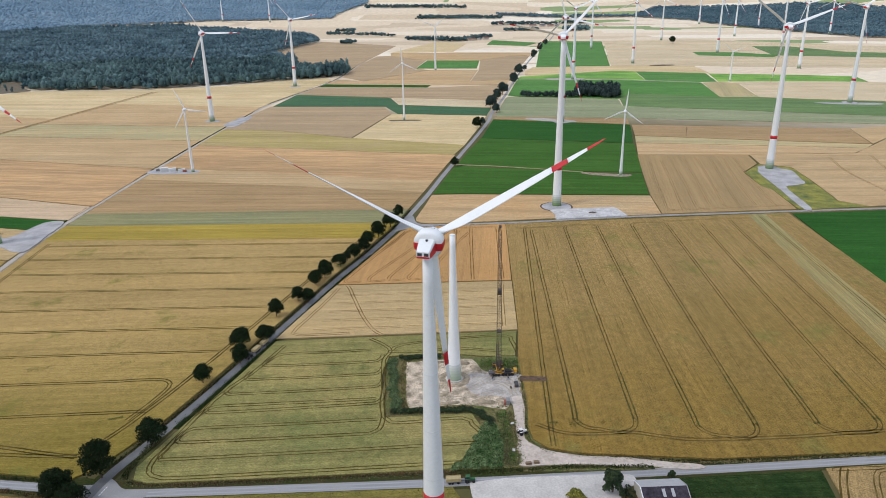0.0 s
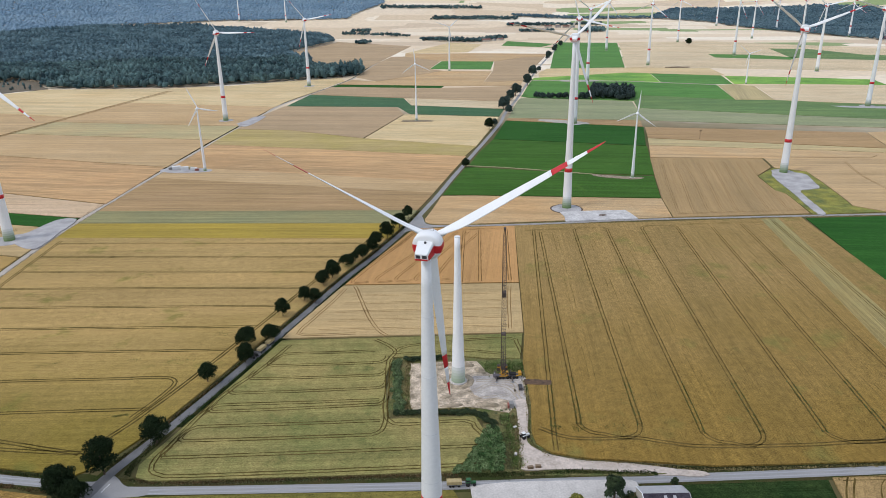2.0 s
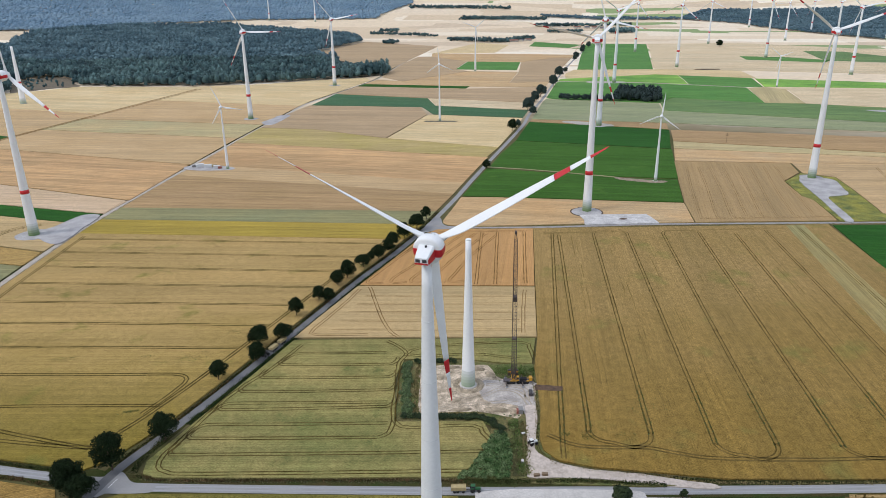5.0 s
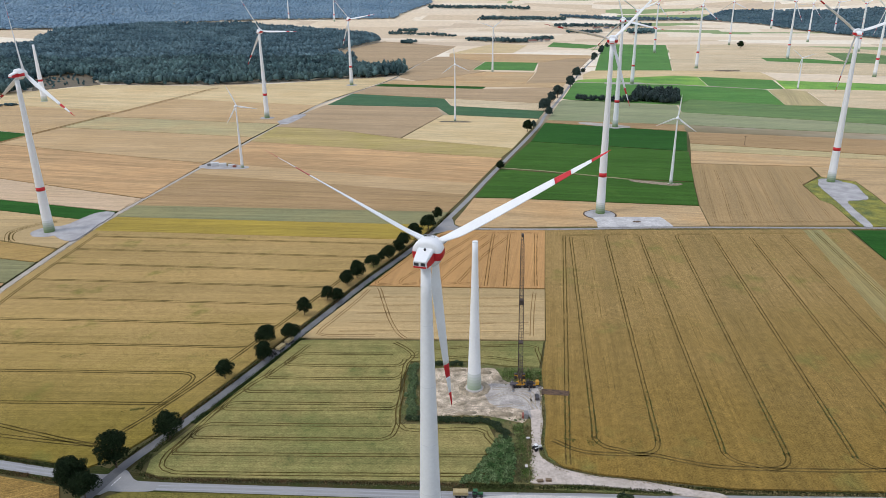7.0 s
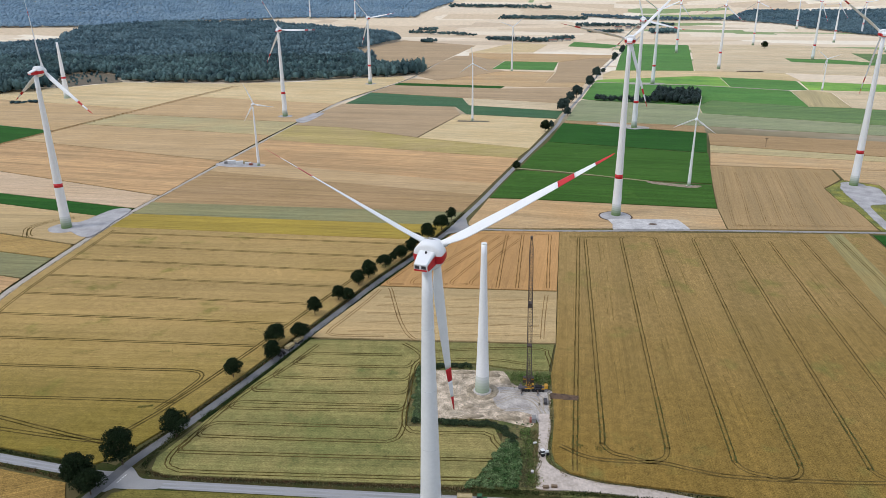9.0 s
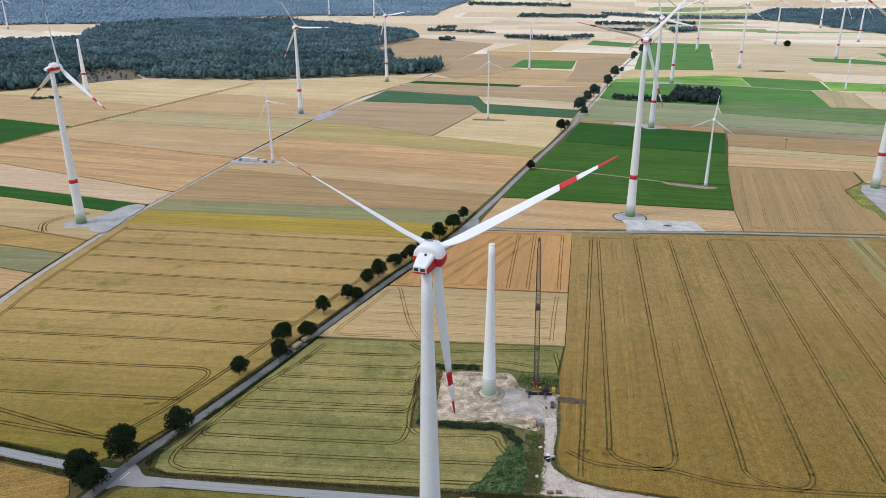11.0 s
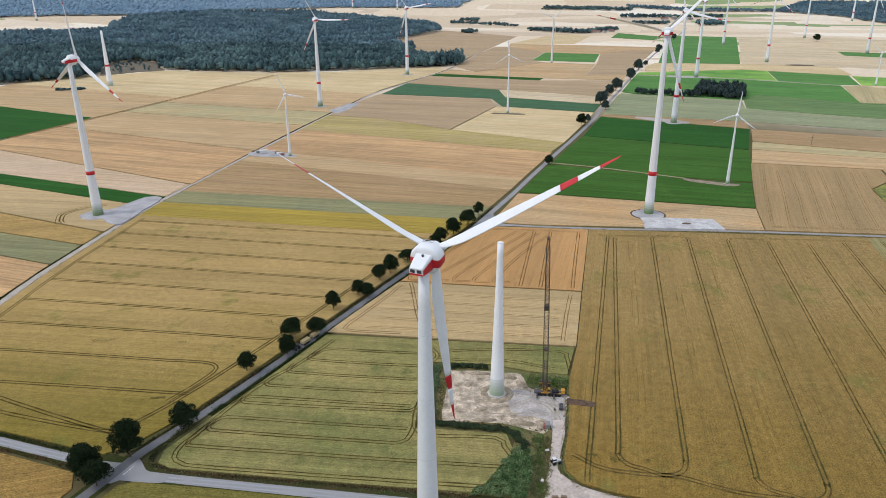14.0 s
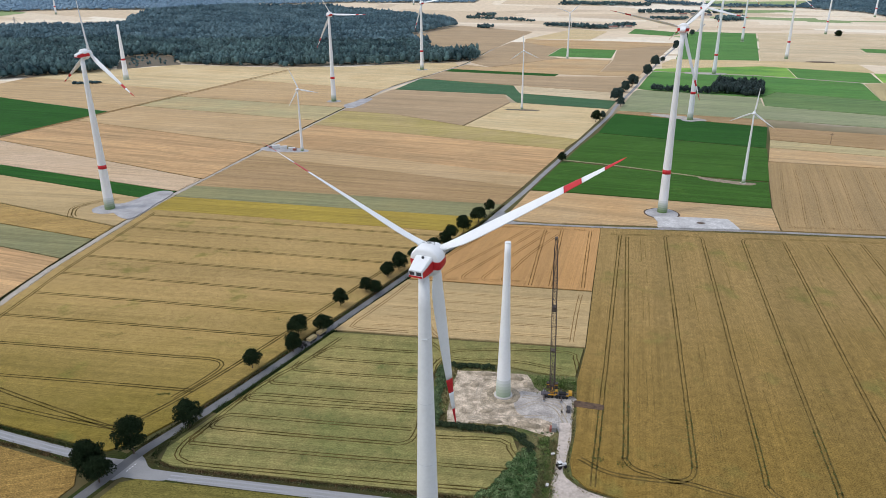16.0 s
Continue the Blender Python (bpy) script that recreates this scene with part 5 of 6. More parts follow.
def hedge(name, label, pts, width, height, leaf, density=9.0, size=0.35, category="hedge"):
    rng = np.random.default_rng(len(pts) * 7 + int(abs(pts[0][0])))
    clumps = []
    for p in smooth_line(pts, width * 0.45):
        for k in range(2):
            r = width * (0.32 + 0.16 * rng.random())
            clumps.append((p.x + rng.normal() * width * 0.16, p.y + rng.normal() * width * 0.16, height * (0.35 + 0.3 * rng.random()), min(r, height * 0.75)))
    length = sum((Vector((*a, 0)) - Vector((*b, 0))).length for a, b in zip(pts, pts[1:]))
    v, f = leaf_cloud(rng, clumps, int(length * width * density), size)
    v[:, 2] = np.maximum(v[:, 2], 0.1)
    ob = new(name, mesh_from(name, v, f, M[leaf]))
    return tagged(ob, label, category)


hedge("hedge", "clipped dark green hedge by the building site", [(29, 346), (38, 346.5), (49, 346)], 3.6, 2.8, "leaf_b", 60, 0.3)
hedge("hedge", "loose green hedge west of the site", [(24.5, 345), (24, 330), (24, 312), (25, 297)], 5.6, 2.4, "leaf_w", 40, 0.32)
hedge("hedge", "dense green hedge south of the site", [(24, 296), (36, 295), (50, 294), (60, 293), (65, 288), (68, 281)], 3.8, 2.8, "leaf_b", 60, 0.3)


def thicket(name, label, poly, height, leaf, spacing, size, per, category="thicket", kind="stuff"):
    """Bushes over an area given by its outline."""
    rng = np.random.default_rng(int(abs(poly[0][0]) * 3 + len(poly)))
    clumps = []
    xs, ys = [p[0] for p in poly], [p[1] for p in poly]
    for x in np.arange(min(xs), max(xs), spacing):
        for y in np.arange(min(ys), max(ys), spacing):
            q = (x + rng.normal() * spacing * 0.3, y + rng.normal() * spacing * 0.3)
            if inside(q, poly):
                h = height * (0.6 + 0.5 * rng.random())
                clumps.append((q[0], q[1], h * 0.45, h * 0.6))
    v, f = leaf_cloud(rng, clumps, per * len(clumps), size)
    v[:, 2] = np.maximum(v[:, 2], 0.1)
    ob = new(name, mesh_from(name, v, f, M[leaf]))
    return tagged(ob, label, category, kind=kind)


def inside(p, poly):
    hit = False
    for (x0, y0), (x1, y1) in zip(poly, poly[1:] + poly[:1]):
        if (y0 > p[1]) != (y1 > p[1]) and p[0] < (x1 - x0) * (p[1] - y0) / (y1 - y0) + x0:
            hit = not hit
    return hit


thicket("thicket", "green willow scrub beside the drive", [(67, 284), (69.8, 281), (70.6, 276), (70.2, 262), (67.6, 250.8), (47, 251), (47.6, 255), (53.2, 257), (56.8, 265.5), (61.5, 275.5)], 2.6, "scrub", 1.7, 0.26, 190)
thicket("thicket", "dark shrubs beside the barn", [(111.5, 232), (117, 232.5), (116.5, 214), (109, 214)], 2.2, "leaf_b", 2.2, 0.28, 120)
thicket("thicket", "low weeds on the bank of the drive", [(77, 285), (80, 300), (77, 302), (70, 298), (68, 291)], 0.8, "leaf_w", 2.4, 0.22, 40)


# ---- woods ----
def dome(sub):
    bm = bmesh.new()
    bmesh.ops.create_icosphere(bm, subdivisions=sub, radius=1.0)
    bmesh.ops.delete(bm, geom=[f for f in bm.faces if f.calc_center_median().z < -0.55], context="FACES")
    bm.verts.index_update()
    v = np.array([x.co[:] for x in bm.verts])
    f = np.array([[x.index for x in q.verts] for q in bm.faces])
    bm.free()
    return v, f


def wood(name, label, poly, spacing, height, wide, sub, leaf, seed, keep=1.0, lumps=3, kind="stuff", category="wood", sprays=0, spray=1.4):
    """A wood as many uneven crowns, each of several lumps, with sprays of leaves standing off them."""
    rng = np.random.default_rng(seed)
    dv, df = dome(sub)
    xs, ys = [p[0] for p in poly], [p[1] for p in poly]
    spots = []
    for x in np.arange(min(xs), max(xs), spacing):
        for y in np.arange(min(ys), max(ys), spacing):
            q = (x + (rng.random() - 0.5) * spacing, y + (rng.random() - 0.5) * spacing)
            if rng.random() < keep and inside(q, poly):
                spots.append(q)
    vs, fs, base, clumps = [], [], 0, []
    for x, y in spots:
        h = height * (0.62 + 0.55 * rng.random()) * (1 + 0.12 * noise.noise((x * 0.012, y * 0.012, 2)) + 0.3 * noise.noise((x * 0.004, y * 0.008, 6)))
        w = wide * (0.75 + 0.5 * rng.random())
        g = rise(x, y)
        for k in range(lumps):
            a = rng.random() * 6.283
            o = 0.0 if k == 0 else 0.42 * w
            jag = 1 + 0.13 * rng.normal(size=(len(dv), 1))
            sc = np.array([w * (0.62 if k else 0.75), w * (0.62 if k else 0.75), h * (0.33 if k else 0.42)])
            at = np.array([x + o * math.cos(a), y + o * math.sin(a), g + h * (0.6 if k == 0 else 0.28 + 0.35 * rng.random())])
            vs.append(dv * jag * sc + at)
            fs.append(df + base)
            base += len(dv)
            clumps.append((*at, sc[0] * 1.12, sc[2] * 1.12))
    v, f = np.concatenate(vs), np.concatenate(fs).tolist()
    if sprays:
        c = np.repeat(np.array(clumps), sprays, axis=0)
        n = len(c)
        d = rng.normal(size=(n, 3))
        d[:, 2] = np.abs(d[:, 2]) * 0.9 - 0.25
        d /= np.linalg.norm(d, axis=1)[:, None]
        p = c[:, :3] + d * c[:, [3, 3, 4]] * (0.85 + 0.22 * rng.random((n, 1)))
        nrm = d + 0.6 * rng.normal(size=(n, 3))
        nrm /= np.linalg.norm(nrm, axis=1)[:, None]
        a = np.cross(nrm, rng.normal(size=(n, 3)))
        a /= np.linalg.norm(a, axis=1)[:, None]
        b = np.cross(nrm, a)
        t = spray * (0.6 + 0.8 * rng.random((n, 1)))
        f += (np.arange(n * 4).reshape(-1, 4) + len(v)).tolist()
        v = np.concatenate([v, np.stack([p - a * t, p - b * t * 0.7, p + a * t, p + b * t * 0.7], 1).reshape(-1, 3)])
    me = bpy.data.meshes.new(name)
    me.from_pydata(v.tolist(), [], f)
    me.materials.append(M[leaf])
    me.shade_smooth()
    return tagged(new(name, me), label, category, kind=kind)


EDGE = [(-1500, 960), (-1100, 1170), (-942, 1300), (-867, 1361), (-818, 1398), (-797, 1450), (-815, 1490), (-866, 1590), (-888, 1668), (-845, 1730), (-768, 1665), (-735, 1600), (-697, 1552), (-640, 1545), (-456, 1524), (-306, 1560), (-218, 1595), (-125, 1615), (-62, 1680), (-60, 1760), (-150, 1780), (-260, 2000), (-1700, 2000)]
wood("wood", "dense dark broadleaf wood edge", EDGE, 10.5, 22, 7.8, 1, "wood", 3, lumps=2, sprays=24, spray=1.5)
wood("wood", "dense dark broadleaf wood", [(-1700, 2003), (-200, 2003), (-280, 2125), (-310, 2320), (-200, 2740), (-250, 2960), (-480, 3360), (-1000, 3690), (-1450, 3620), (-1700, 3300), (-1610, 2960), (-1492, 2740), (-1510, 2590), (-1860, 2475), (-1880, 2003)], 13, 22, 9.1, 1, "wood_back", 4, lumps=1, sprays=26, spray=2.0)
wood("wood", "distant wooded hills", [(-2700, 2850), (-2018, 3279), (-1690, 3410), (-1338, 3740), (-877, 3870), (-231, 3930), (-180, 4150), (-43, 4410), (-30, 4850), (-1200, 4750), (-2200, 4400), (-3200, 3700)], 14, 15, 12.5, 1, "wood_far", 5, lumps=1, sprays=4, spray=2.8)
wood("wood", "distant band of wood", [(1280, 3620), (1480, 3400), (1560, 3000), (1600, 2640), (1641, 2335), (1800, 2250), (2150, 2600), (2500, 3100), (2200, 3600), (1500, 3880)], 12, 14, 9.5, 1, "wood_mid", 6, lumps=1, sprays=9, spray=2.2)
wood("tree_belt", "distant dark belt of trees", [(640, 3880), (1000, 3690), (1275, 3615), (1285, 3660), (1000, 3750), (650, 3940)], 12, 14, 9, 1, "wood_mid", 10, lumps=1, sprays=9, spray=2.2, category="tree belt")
wood("copse", "dark copse on pale stubble", [(800, 3030), (915, 3065), (935, 3200), (820, 3185)], 12, 16, 8, 1, "wood", 9, lumps=2, category="copse")
wood("copse", "dark copse in a green field", [(364, 1248), (431, 1208), (464, 1316), (452, 1332), (396, 1348), (378, 1300)], 6.5, 14.5, 5.0, 1, "wood_dark", 7, lumps=2, sprays=40, spray=0.9, category="copse")
wood("hedge", "dark tree hedge in a green field", [(270, 1262), (318, 1248), (368, 1232), (372, 1244), (320, 1260), (273, 1274)], 5, 10.5, 4.0, 1, "wood_dark", 8, lumps=2, sprays=40, spray=0.8, category="hedge")
for k, poly in enumerate(([(-205, 3180), (85, 2960), (92, 2985), (-200, 3210)], [(-175, 3330), (-95, 3300), (-90, 3360), (-170, 3380)], [(-120, 2640), (-70, 2620), (-60, 2680), (-110, 2700)], [(110, 2760), (250, 2640), (290, 2610), (300, 2650), (180, 2780), (120, 2800)], [(300, 2600), (450, 2760), (420, 2800), (290, 2650)], [(210, 3820), (640, 3760), (660, 3830), (230, 3900)], [(560, 3500), (1000, 3460), (1010, 3500), (570, 3560)], [(560, 3150), (700, 3120), (720, 3180), (570, 3220)], [(-60, 4250), (500, 4150), (520, 4200), (-50, 4320)])):
    wood("tree_belt", "distant dark belt of trees", poly, 12, 14, 8, 1, "wood", 20 + k, keep=0.8, lumps=2, sprays=20, spray=2.0, category="tree belt")
wood("tree_row", "row of dark trees at the wood's corner", [(-200, 1628), (-125, 1625), (-55, 1660), (-48, 1740), (-70, 1775), (-130, 1690)], 12, 26, 6, 1, "wood", 40, keep=0.6, lumps=3, sprays=30, spray=1.4, category="tree row")


def weeds_along(pts, z, label):
    """Green weeds that stand in the wheel tracks at a turn."""
    rng = np.random.default_rng(int(abs(pts[0][0])))
    clumps = []
    for d in (-0.95, 0.95):
        for p in shifted(smooth_line(pts, 0.9), d):
            if rng.random() < 0.7:
                clumps.append((p.x + rng.normal() * 0.15, p.y, z, 0.3 + 0.25 * rng.random()))
    v, f = leaf_cloud(rng, clumps, len(clumps) * 16, 0.16, 0.6)
    v[:, 2] = np.maximum(v[:, 2], z - 0.1)
    tagged(new("track_weeds", mesh_from("track_weeds", v, f, M["crop_weeds"])), label, "weeds", kind="stuff")


for k in range(7):
    weeds_along([(ROWS_E[k][0] + 2.5, ROWS_E[k][1] + 5), row(k, 0), row(k, 0.06), row(k, 0.12)], 0.86, "green weeds in the wheel tracks of the wheat")


# ---- mobile lattice crane ----
def truss(bm, a, b, w0, w1, bays, r=0.12):
    """A square lattice girder from a to b."""
    a, b = Vector(a), Vector(b)
    q = (b - a).to_track_quat("Z", "Y").to_matrix()
    corners = lambda t: [a.lerp(b, t) + q @ Vector((sx * (w0 + (w1 - w0) * t) / 2, sy * (w0 + (w1 - w0) * t) / 2, 0)) for sx, sy in ((1, 1), (-1, 1), (-1, -1), (1, -1))]
    last = corners(0)
    for k in range(1, bays + 1):
        cur = corners(k / bays)
        for j in range(4):
            tube(bm, last[j], cur[j], r, n=5, caps=False)
            tube(bm, last[j], cur[(j + 1) % 4], r * 0.55, n=4, caps=False)
            tube(bm, cur[j], cur[(j + 1) % 4], r * 0.5, n=4, caps=False)
        last = cur
    return bm


def wheel(parent, x, y, z, r, w, name="wheel"):
    bm = lathe(bmesh.new(), [(-w / 2, r * 0.6), (-w / 2, r * 0.93), (-w * 0.35, r), (w * 0.35, r), (w / 2, r * 0.93), (w / 2, r * 0.6)], 16)
    ob = part(name, bm, M["tyre"], parent)
    ob.matrix_basis = Matrix.Translation((x, y, z)) @ Matrix.Rotation(radians(90), 4, "X")
    part("rim", lathe(bmesh.new(), [(-w * 0.45, r * 0.5), (-w * 0.3, r * 0.58), (w * 0.3, r * 0.58), (w * 0.45, r * 0.5)], 12), M["galv"], ob)
    return ob


def build_crane():
    t = thing("lattice_crane", "yellow mobile crane with a tall dark lattice boom", "crane", pose(80.5, 324.0, 0.42, 0, 0, -2))
    c = part("carrier", box(bmesh.new(), (14.6, 2.3, 0.6), (-0.4, 0, 1.5), bevel=0.06), M["box_dark"], t)
    for x, length in ((-2.6, 3.6), (4.6, 1.4)):
        for sgn in (-1, 1):
            part("side_fender", box(bmesh.new(), (length, 0.5, 0.35), (x, sgn * 1.35, 1.75), bevel=0.06), M["crane_yellow"], c, "yellow wheel fender")
    part("deck", box(bmesh.new(), (3.4, 2.2, 0.8), (2.4, 0, 2.15), bevel=0.1), M["tyre"], c, "black engine deck")
    cab = part("carrier_cab", box(bmesh.new(), (1.7, 2.6, 1.7), (6.0, 0, 2.5), bevel=0.18), M["crane_yellow"], t)
    part("windscreen", box(bmesh.new(), (0.06, 2.2, 0.8), (6.92, 0, 2.95), bevel=0.02), M["dark_glass"], cab)
    for x in (-5.6, -4.1, -2.6, -0.2, 1.4, 2.9, 4.4):
        for y in (-1.25, 1.25):
            wheel(t, x, y * 1.12, 0.8, 0.8, 0.6)
    for x in (-6.2, 1.8):
        for sgn in (-1, 1):
            o = part("outrigger", box(bmesh.new(), (0.55, 3.6, 0.5), (x, sgn * 3.0, 1.1), bevel=0.04), M["steel_dark"], t)
            part("outrigger_foot", tube(tube(bmesh.new(), (x, sgn * 4.5, 0.15), (x, sgn * 4.5, 1.1), 0.16, n=8), (x, sgn * 4.5, 0), (x, sgn * 4.5, 0.15), 0.7, n=12), M["galv"], o)
    up = part("slewing_house", box(bmesh.new(), (1.9, 3.2, 1.2), (-2.6, 0.4, 2.9), bevel=0.15), M["crane_yellow"], t)
    part("engine_hood", box(bmesh.new(), (2.4, 1.6, 1.0), (-2.6, 2.2, 4.4), bevel=0.12), M["crane_yellow"], up)
    part("operator_cab", box(bmesh.new(), (1.1, 1.9, 2.0), (-0.6, -1.5, 3.5), bevel=0.12), M["crane_yellow"], up)
    part("cab_window", box(bmesh.new(), (0.9, 0.06, 1.1), (-0.6, -2.47, 3.8), bevel=0.02), M["dark_glass"], up)
    for k in range(5):
        for sgn in (-1, 1):
            part("counterweight", box(bmesh.new(), (1.5, 1.6, 0.55), (-2.6 + sgn * 1.9, 3.6, 2.7 + 0.6 * k), bevel=0.06), M["crane_yellow" if k == 3 else "steel_dark"], up, "counterweight slab")
    part("winch", tube(bmesh.new(), (-3.7, 1.6, 4.8), (-1.5, 1.6, 4.8), 0.7, n=14), M["steel_dark"], up)
    # boom: foot, three lattice sections and the head, leaning over the site
    foot, top = Vector((-2.6, -1.6, 3.6)), Vector((-5.0, -18.8, 87.0))
    at = lambda f: foot.lerp(top, f)
    boom = part("boom", truss(bmesh.new(), at(0), at(0.09), 0.9, 2.4, 4, 0.24), M["steel_dark"], t, "dark steel lattice boom")
    for f0, f1, w0, w1, bays, r in ((0.09, 0.3, 2.2, 2.1, 9, 0.11), (0.3, 0.58, 2.1, 2.0, 13, 0.09), (0.58, 0.78, 1.8, 1.7, 12, 0.12), (0.78, 0.94, 1.7, 1.4, 10, 0.11), (0.94, 1.0, 1.4, 0.5, 4, 0.10)):
        part("boom_section", truss(bmesh.new(), at(f0), at(f1), w0, w1, bays, r), M["steel_dark"], boom)
    for f in (0.3, 0.58):
        d = (top - foot).to_track_quat("Z", "Y").to_matrix().to_4x4()
        part("boom_joint", box(bmesh.new(), (2.1, 2.1, 2.4 if f > 0.5 else 0.8), (0, 0, 0), Matrix.Translation(at(f)) @ d, bevel=0.08), M["steel_dark"], boom)
    part("sheave_head", tube(bmesh.new(), top + Vector((-0.5, 0, 0)), top + Vector((0.5, 0, 0)), 0.8, n=14), M["steel_dark"], boom)
    mast = part("gantry_mast", truss(bmesh.new(), (-2.6, 2.4, 4.4), (-2.6, 5.6, 15), 1.6, 0.9, 6, 0.11), M["steel_dark"], t)
    for x in (-3.2, -2.0):
        part("pendant", tube(bmesh.new(), (x, 5.6, 15), at(0.93) + Vector((x + 2.6, 0, 0)) * 0.6, 0.035, n=4), M["steel_dark"], mast)
        part("back_stay", tube(bmesh.new(), (x, 5.6, 15), (x, 3.6, 5.5), 0.05, n=4), M["steel_dark"], mast)
    return t


build_crane()


# ---- barn by the lane ----
def build_barn():
    t = thing("barn", "low barn with a dark panelled roof and skylights", "barn", pose(125.7, 224.3, 0.15, 0, 0, -3))
    w, d, eave, ridge = 17.4, 16.0, 3.6, 6.8
    bm = bmesh.new()
    rings = [[(x, -d / 2, 0), (x, d / 2, 0), (x, d / 2, eave), (x, 0, ridge - 0.2), (x, -d / 2, eave)] for x in (-w / 2, w / 2)]
    loft(bm, rings)
    part("wall", bm, M["plaster"], t)
    # the far slope's paler colour stands for sky light falling on it
    for sgn, mat, name in ((-1, "panel", "roof_slope"), (1, "roof_light", "roof_slope")):
        bm = bmesh.new()
        e = d / 2 + 0.5
        z_e = eave - 0.25
        a = [(-w / 2 - 0.4, 0, ridge), (w / 2 + 0.4, 0, ridge), (w / 2 + 0.4, sgn * e, z_e), (-w / 2 - 0.4, sgn * e, z_e)]
        loft(bm, [a, [(x, y, z + 0.22) for x, y, z in a]])
        bmesh.ops.recalc_face_normals(bm, faces=bm.faces)
        part(name, bm, M[mat], t, "dark panelled roof slope" if sgn < 0 else "roof slope painted pale for the sky light on it")
    slope = math.atan2(ridge - eave + 0.25, d / 2 + 0.5)
    mm = Matrix.Translation((0, 0, ridge + 0.24)) @ Matrix.Rotation(slope, 4, "X")
    for j in range(4):
        for k in range(9):
            if (k, j) in ((4, 0), (4, 1), (6, 0), (6, 1)):
                continue
            part("solar_panel", box(bmesh.new(), (1.62, 1.95, 0.05), (-w / 2 + 1.2 + 1.75 * k, -1.7 - 2.05 * j, 0.05), mm, bevel=0), M["panel"], t)
    for k in (4, 6):
        part("skylight", box(bmesh.new(), (1.2, 3.4, 0.06), (-w / 2 + 1.2 + 1.75 * k, -2.7, 0.06), mm), M["roof_light"], t, "pale translucent skylight")
    for x in (-w / 2 - 0.3, w / 2 + 0.3):
        for sgn in (-1, 1):
            part("verge_board", box(bmesh.new(), (0.32, d / 2 + 0.5, 0.12), (0, sgn * (d / 4 + 0.25), 0.05), Matrix.Translation((x, 0, ridge + 0.26)) @ Matrix.Rotation(-sgn * slope, 4, "X")), M["blade" if x < 0 else "box_grey_sheet"], t)


M["box_grey_sheet"] = surface("grey_verge_sheet", (0.34, 0.34, 0.35), (0.26, 0.26, 0.27), 0.5, 3.0, 0.6)
M["plaster"] = surface("cream_plaster", (0.55, 0.51, 0.44), (0.48, 0.44, 0.38), 0.4, 3, 0.9)
M["panel"] = surface("dark_weathered_roof_panel", (0.030, 0.027, 0.036), (0.068, 0.058, 0.072), 0.55, 3, 0.7, grain=0.3, bump=0, spec=0.1)
M["roof_light"] = surface("skylit_slope_and_skylight", (0.42, 0.42, 0.43), (0.36, 0.36, 0.37), 0.4, 3, 0.5)
build_barn()


# ---- vehicles, containers and small buildings ----
for key, a, c in (("car_white", (0.70, 0.70, 0.69), (0.62, 0.62, 0.61)), ("car_dark", (0.05, 0.05, 0.055), (0.08, 0.07, 0.07)), ("tractor_green", (0.03, 0.13, 0.05), (0.025, 0.10, 0.04)),
                  ("trailer_tan", (0.45, 0.36, 0.19), (0.36, 0.28, 0.14)), ("box_grey", (0.25, 0.245, 0.24), (0.19, 0.185, 0.18)), ("box_red", (0.30, 0.10, 0.07), (0.24, 0.08, 0.06)),
                  ("roof_red", (0.24, 0.11, 0.08), (0.18, 0.09, 0.07)), ("roof_slate", (0.13, 0.13, 0.15), (0.10, 0.10, 0.12)), ("timber", (0.22, 0.15, 0.09), (0.16, 0.11, 0.07))):
    M[key] = surface(key, a, c, 0.8, 5.0, 0.55, grain=0.08, bump=0.05)


def build_tractor(x, y, z, turn, paint, label, trailer=None, name="tractor"):
    t = thing(name, label, "tractor", pose(x, y, z, 0, 0, turn))
    part("bonnet", box(bmesh.new(), (2.2, 1.0, 0.9), (1.3, 0, 1.35), bevel=0.15), M[paint], t)
    part("chassis", box(bmesh.new(), (4.0, 0.7, 0.5), (0.2, 0, 0.85), bevel=0.05), M["steel_dark"], t)
    cab = part("cab", box(bmesh.new(), (1.5, 1.5, 1.5), (-0.6, 0, 2.05), bevel=0.12), M["dark_glass"], t)
    part("cab_roof", box(bmesh.new(), (1.7, 1.7, 0.18), (-0.6, 0, 2.88), bevel=0.07), M[paint], cab)
    for sgn in (-1, 1):
        part("mudguard", box(bmesh.new(), (1.5, 0.5, 0.15), (-0.9, sgn * 0.95, 1.85), bevel=0.06), M[paint], t)
        wheel(t, -0.9, sgn * 0.95, 0.9, 0.9, 0.55)
        wheel(t, 1.7, sgn * 0.9, 0.65, 0.65, 0.45)
    part("exhaust", tube(bmesh.new(), (0.5, 0.5, 1.7), (0.5, 0.5, 2.9), 0.06, n=8), M["steel_dark"], t)
    return t


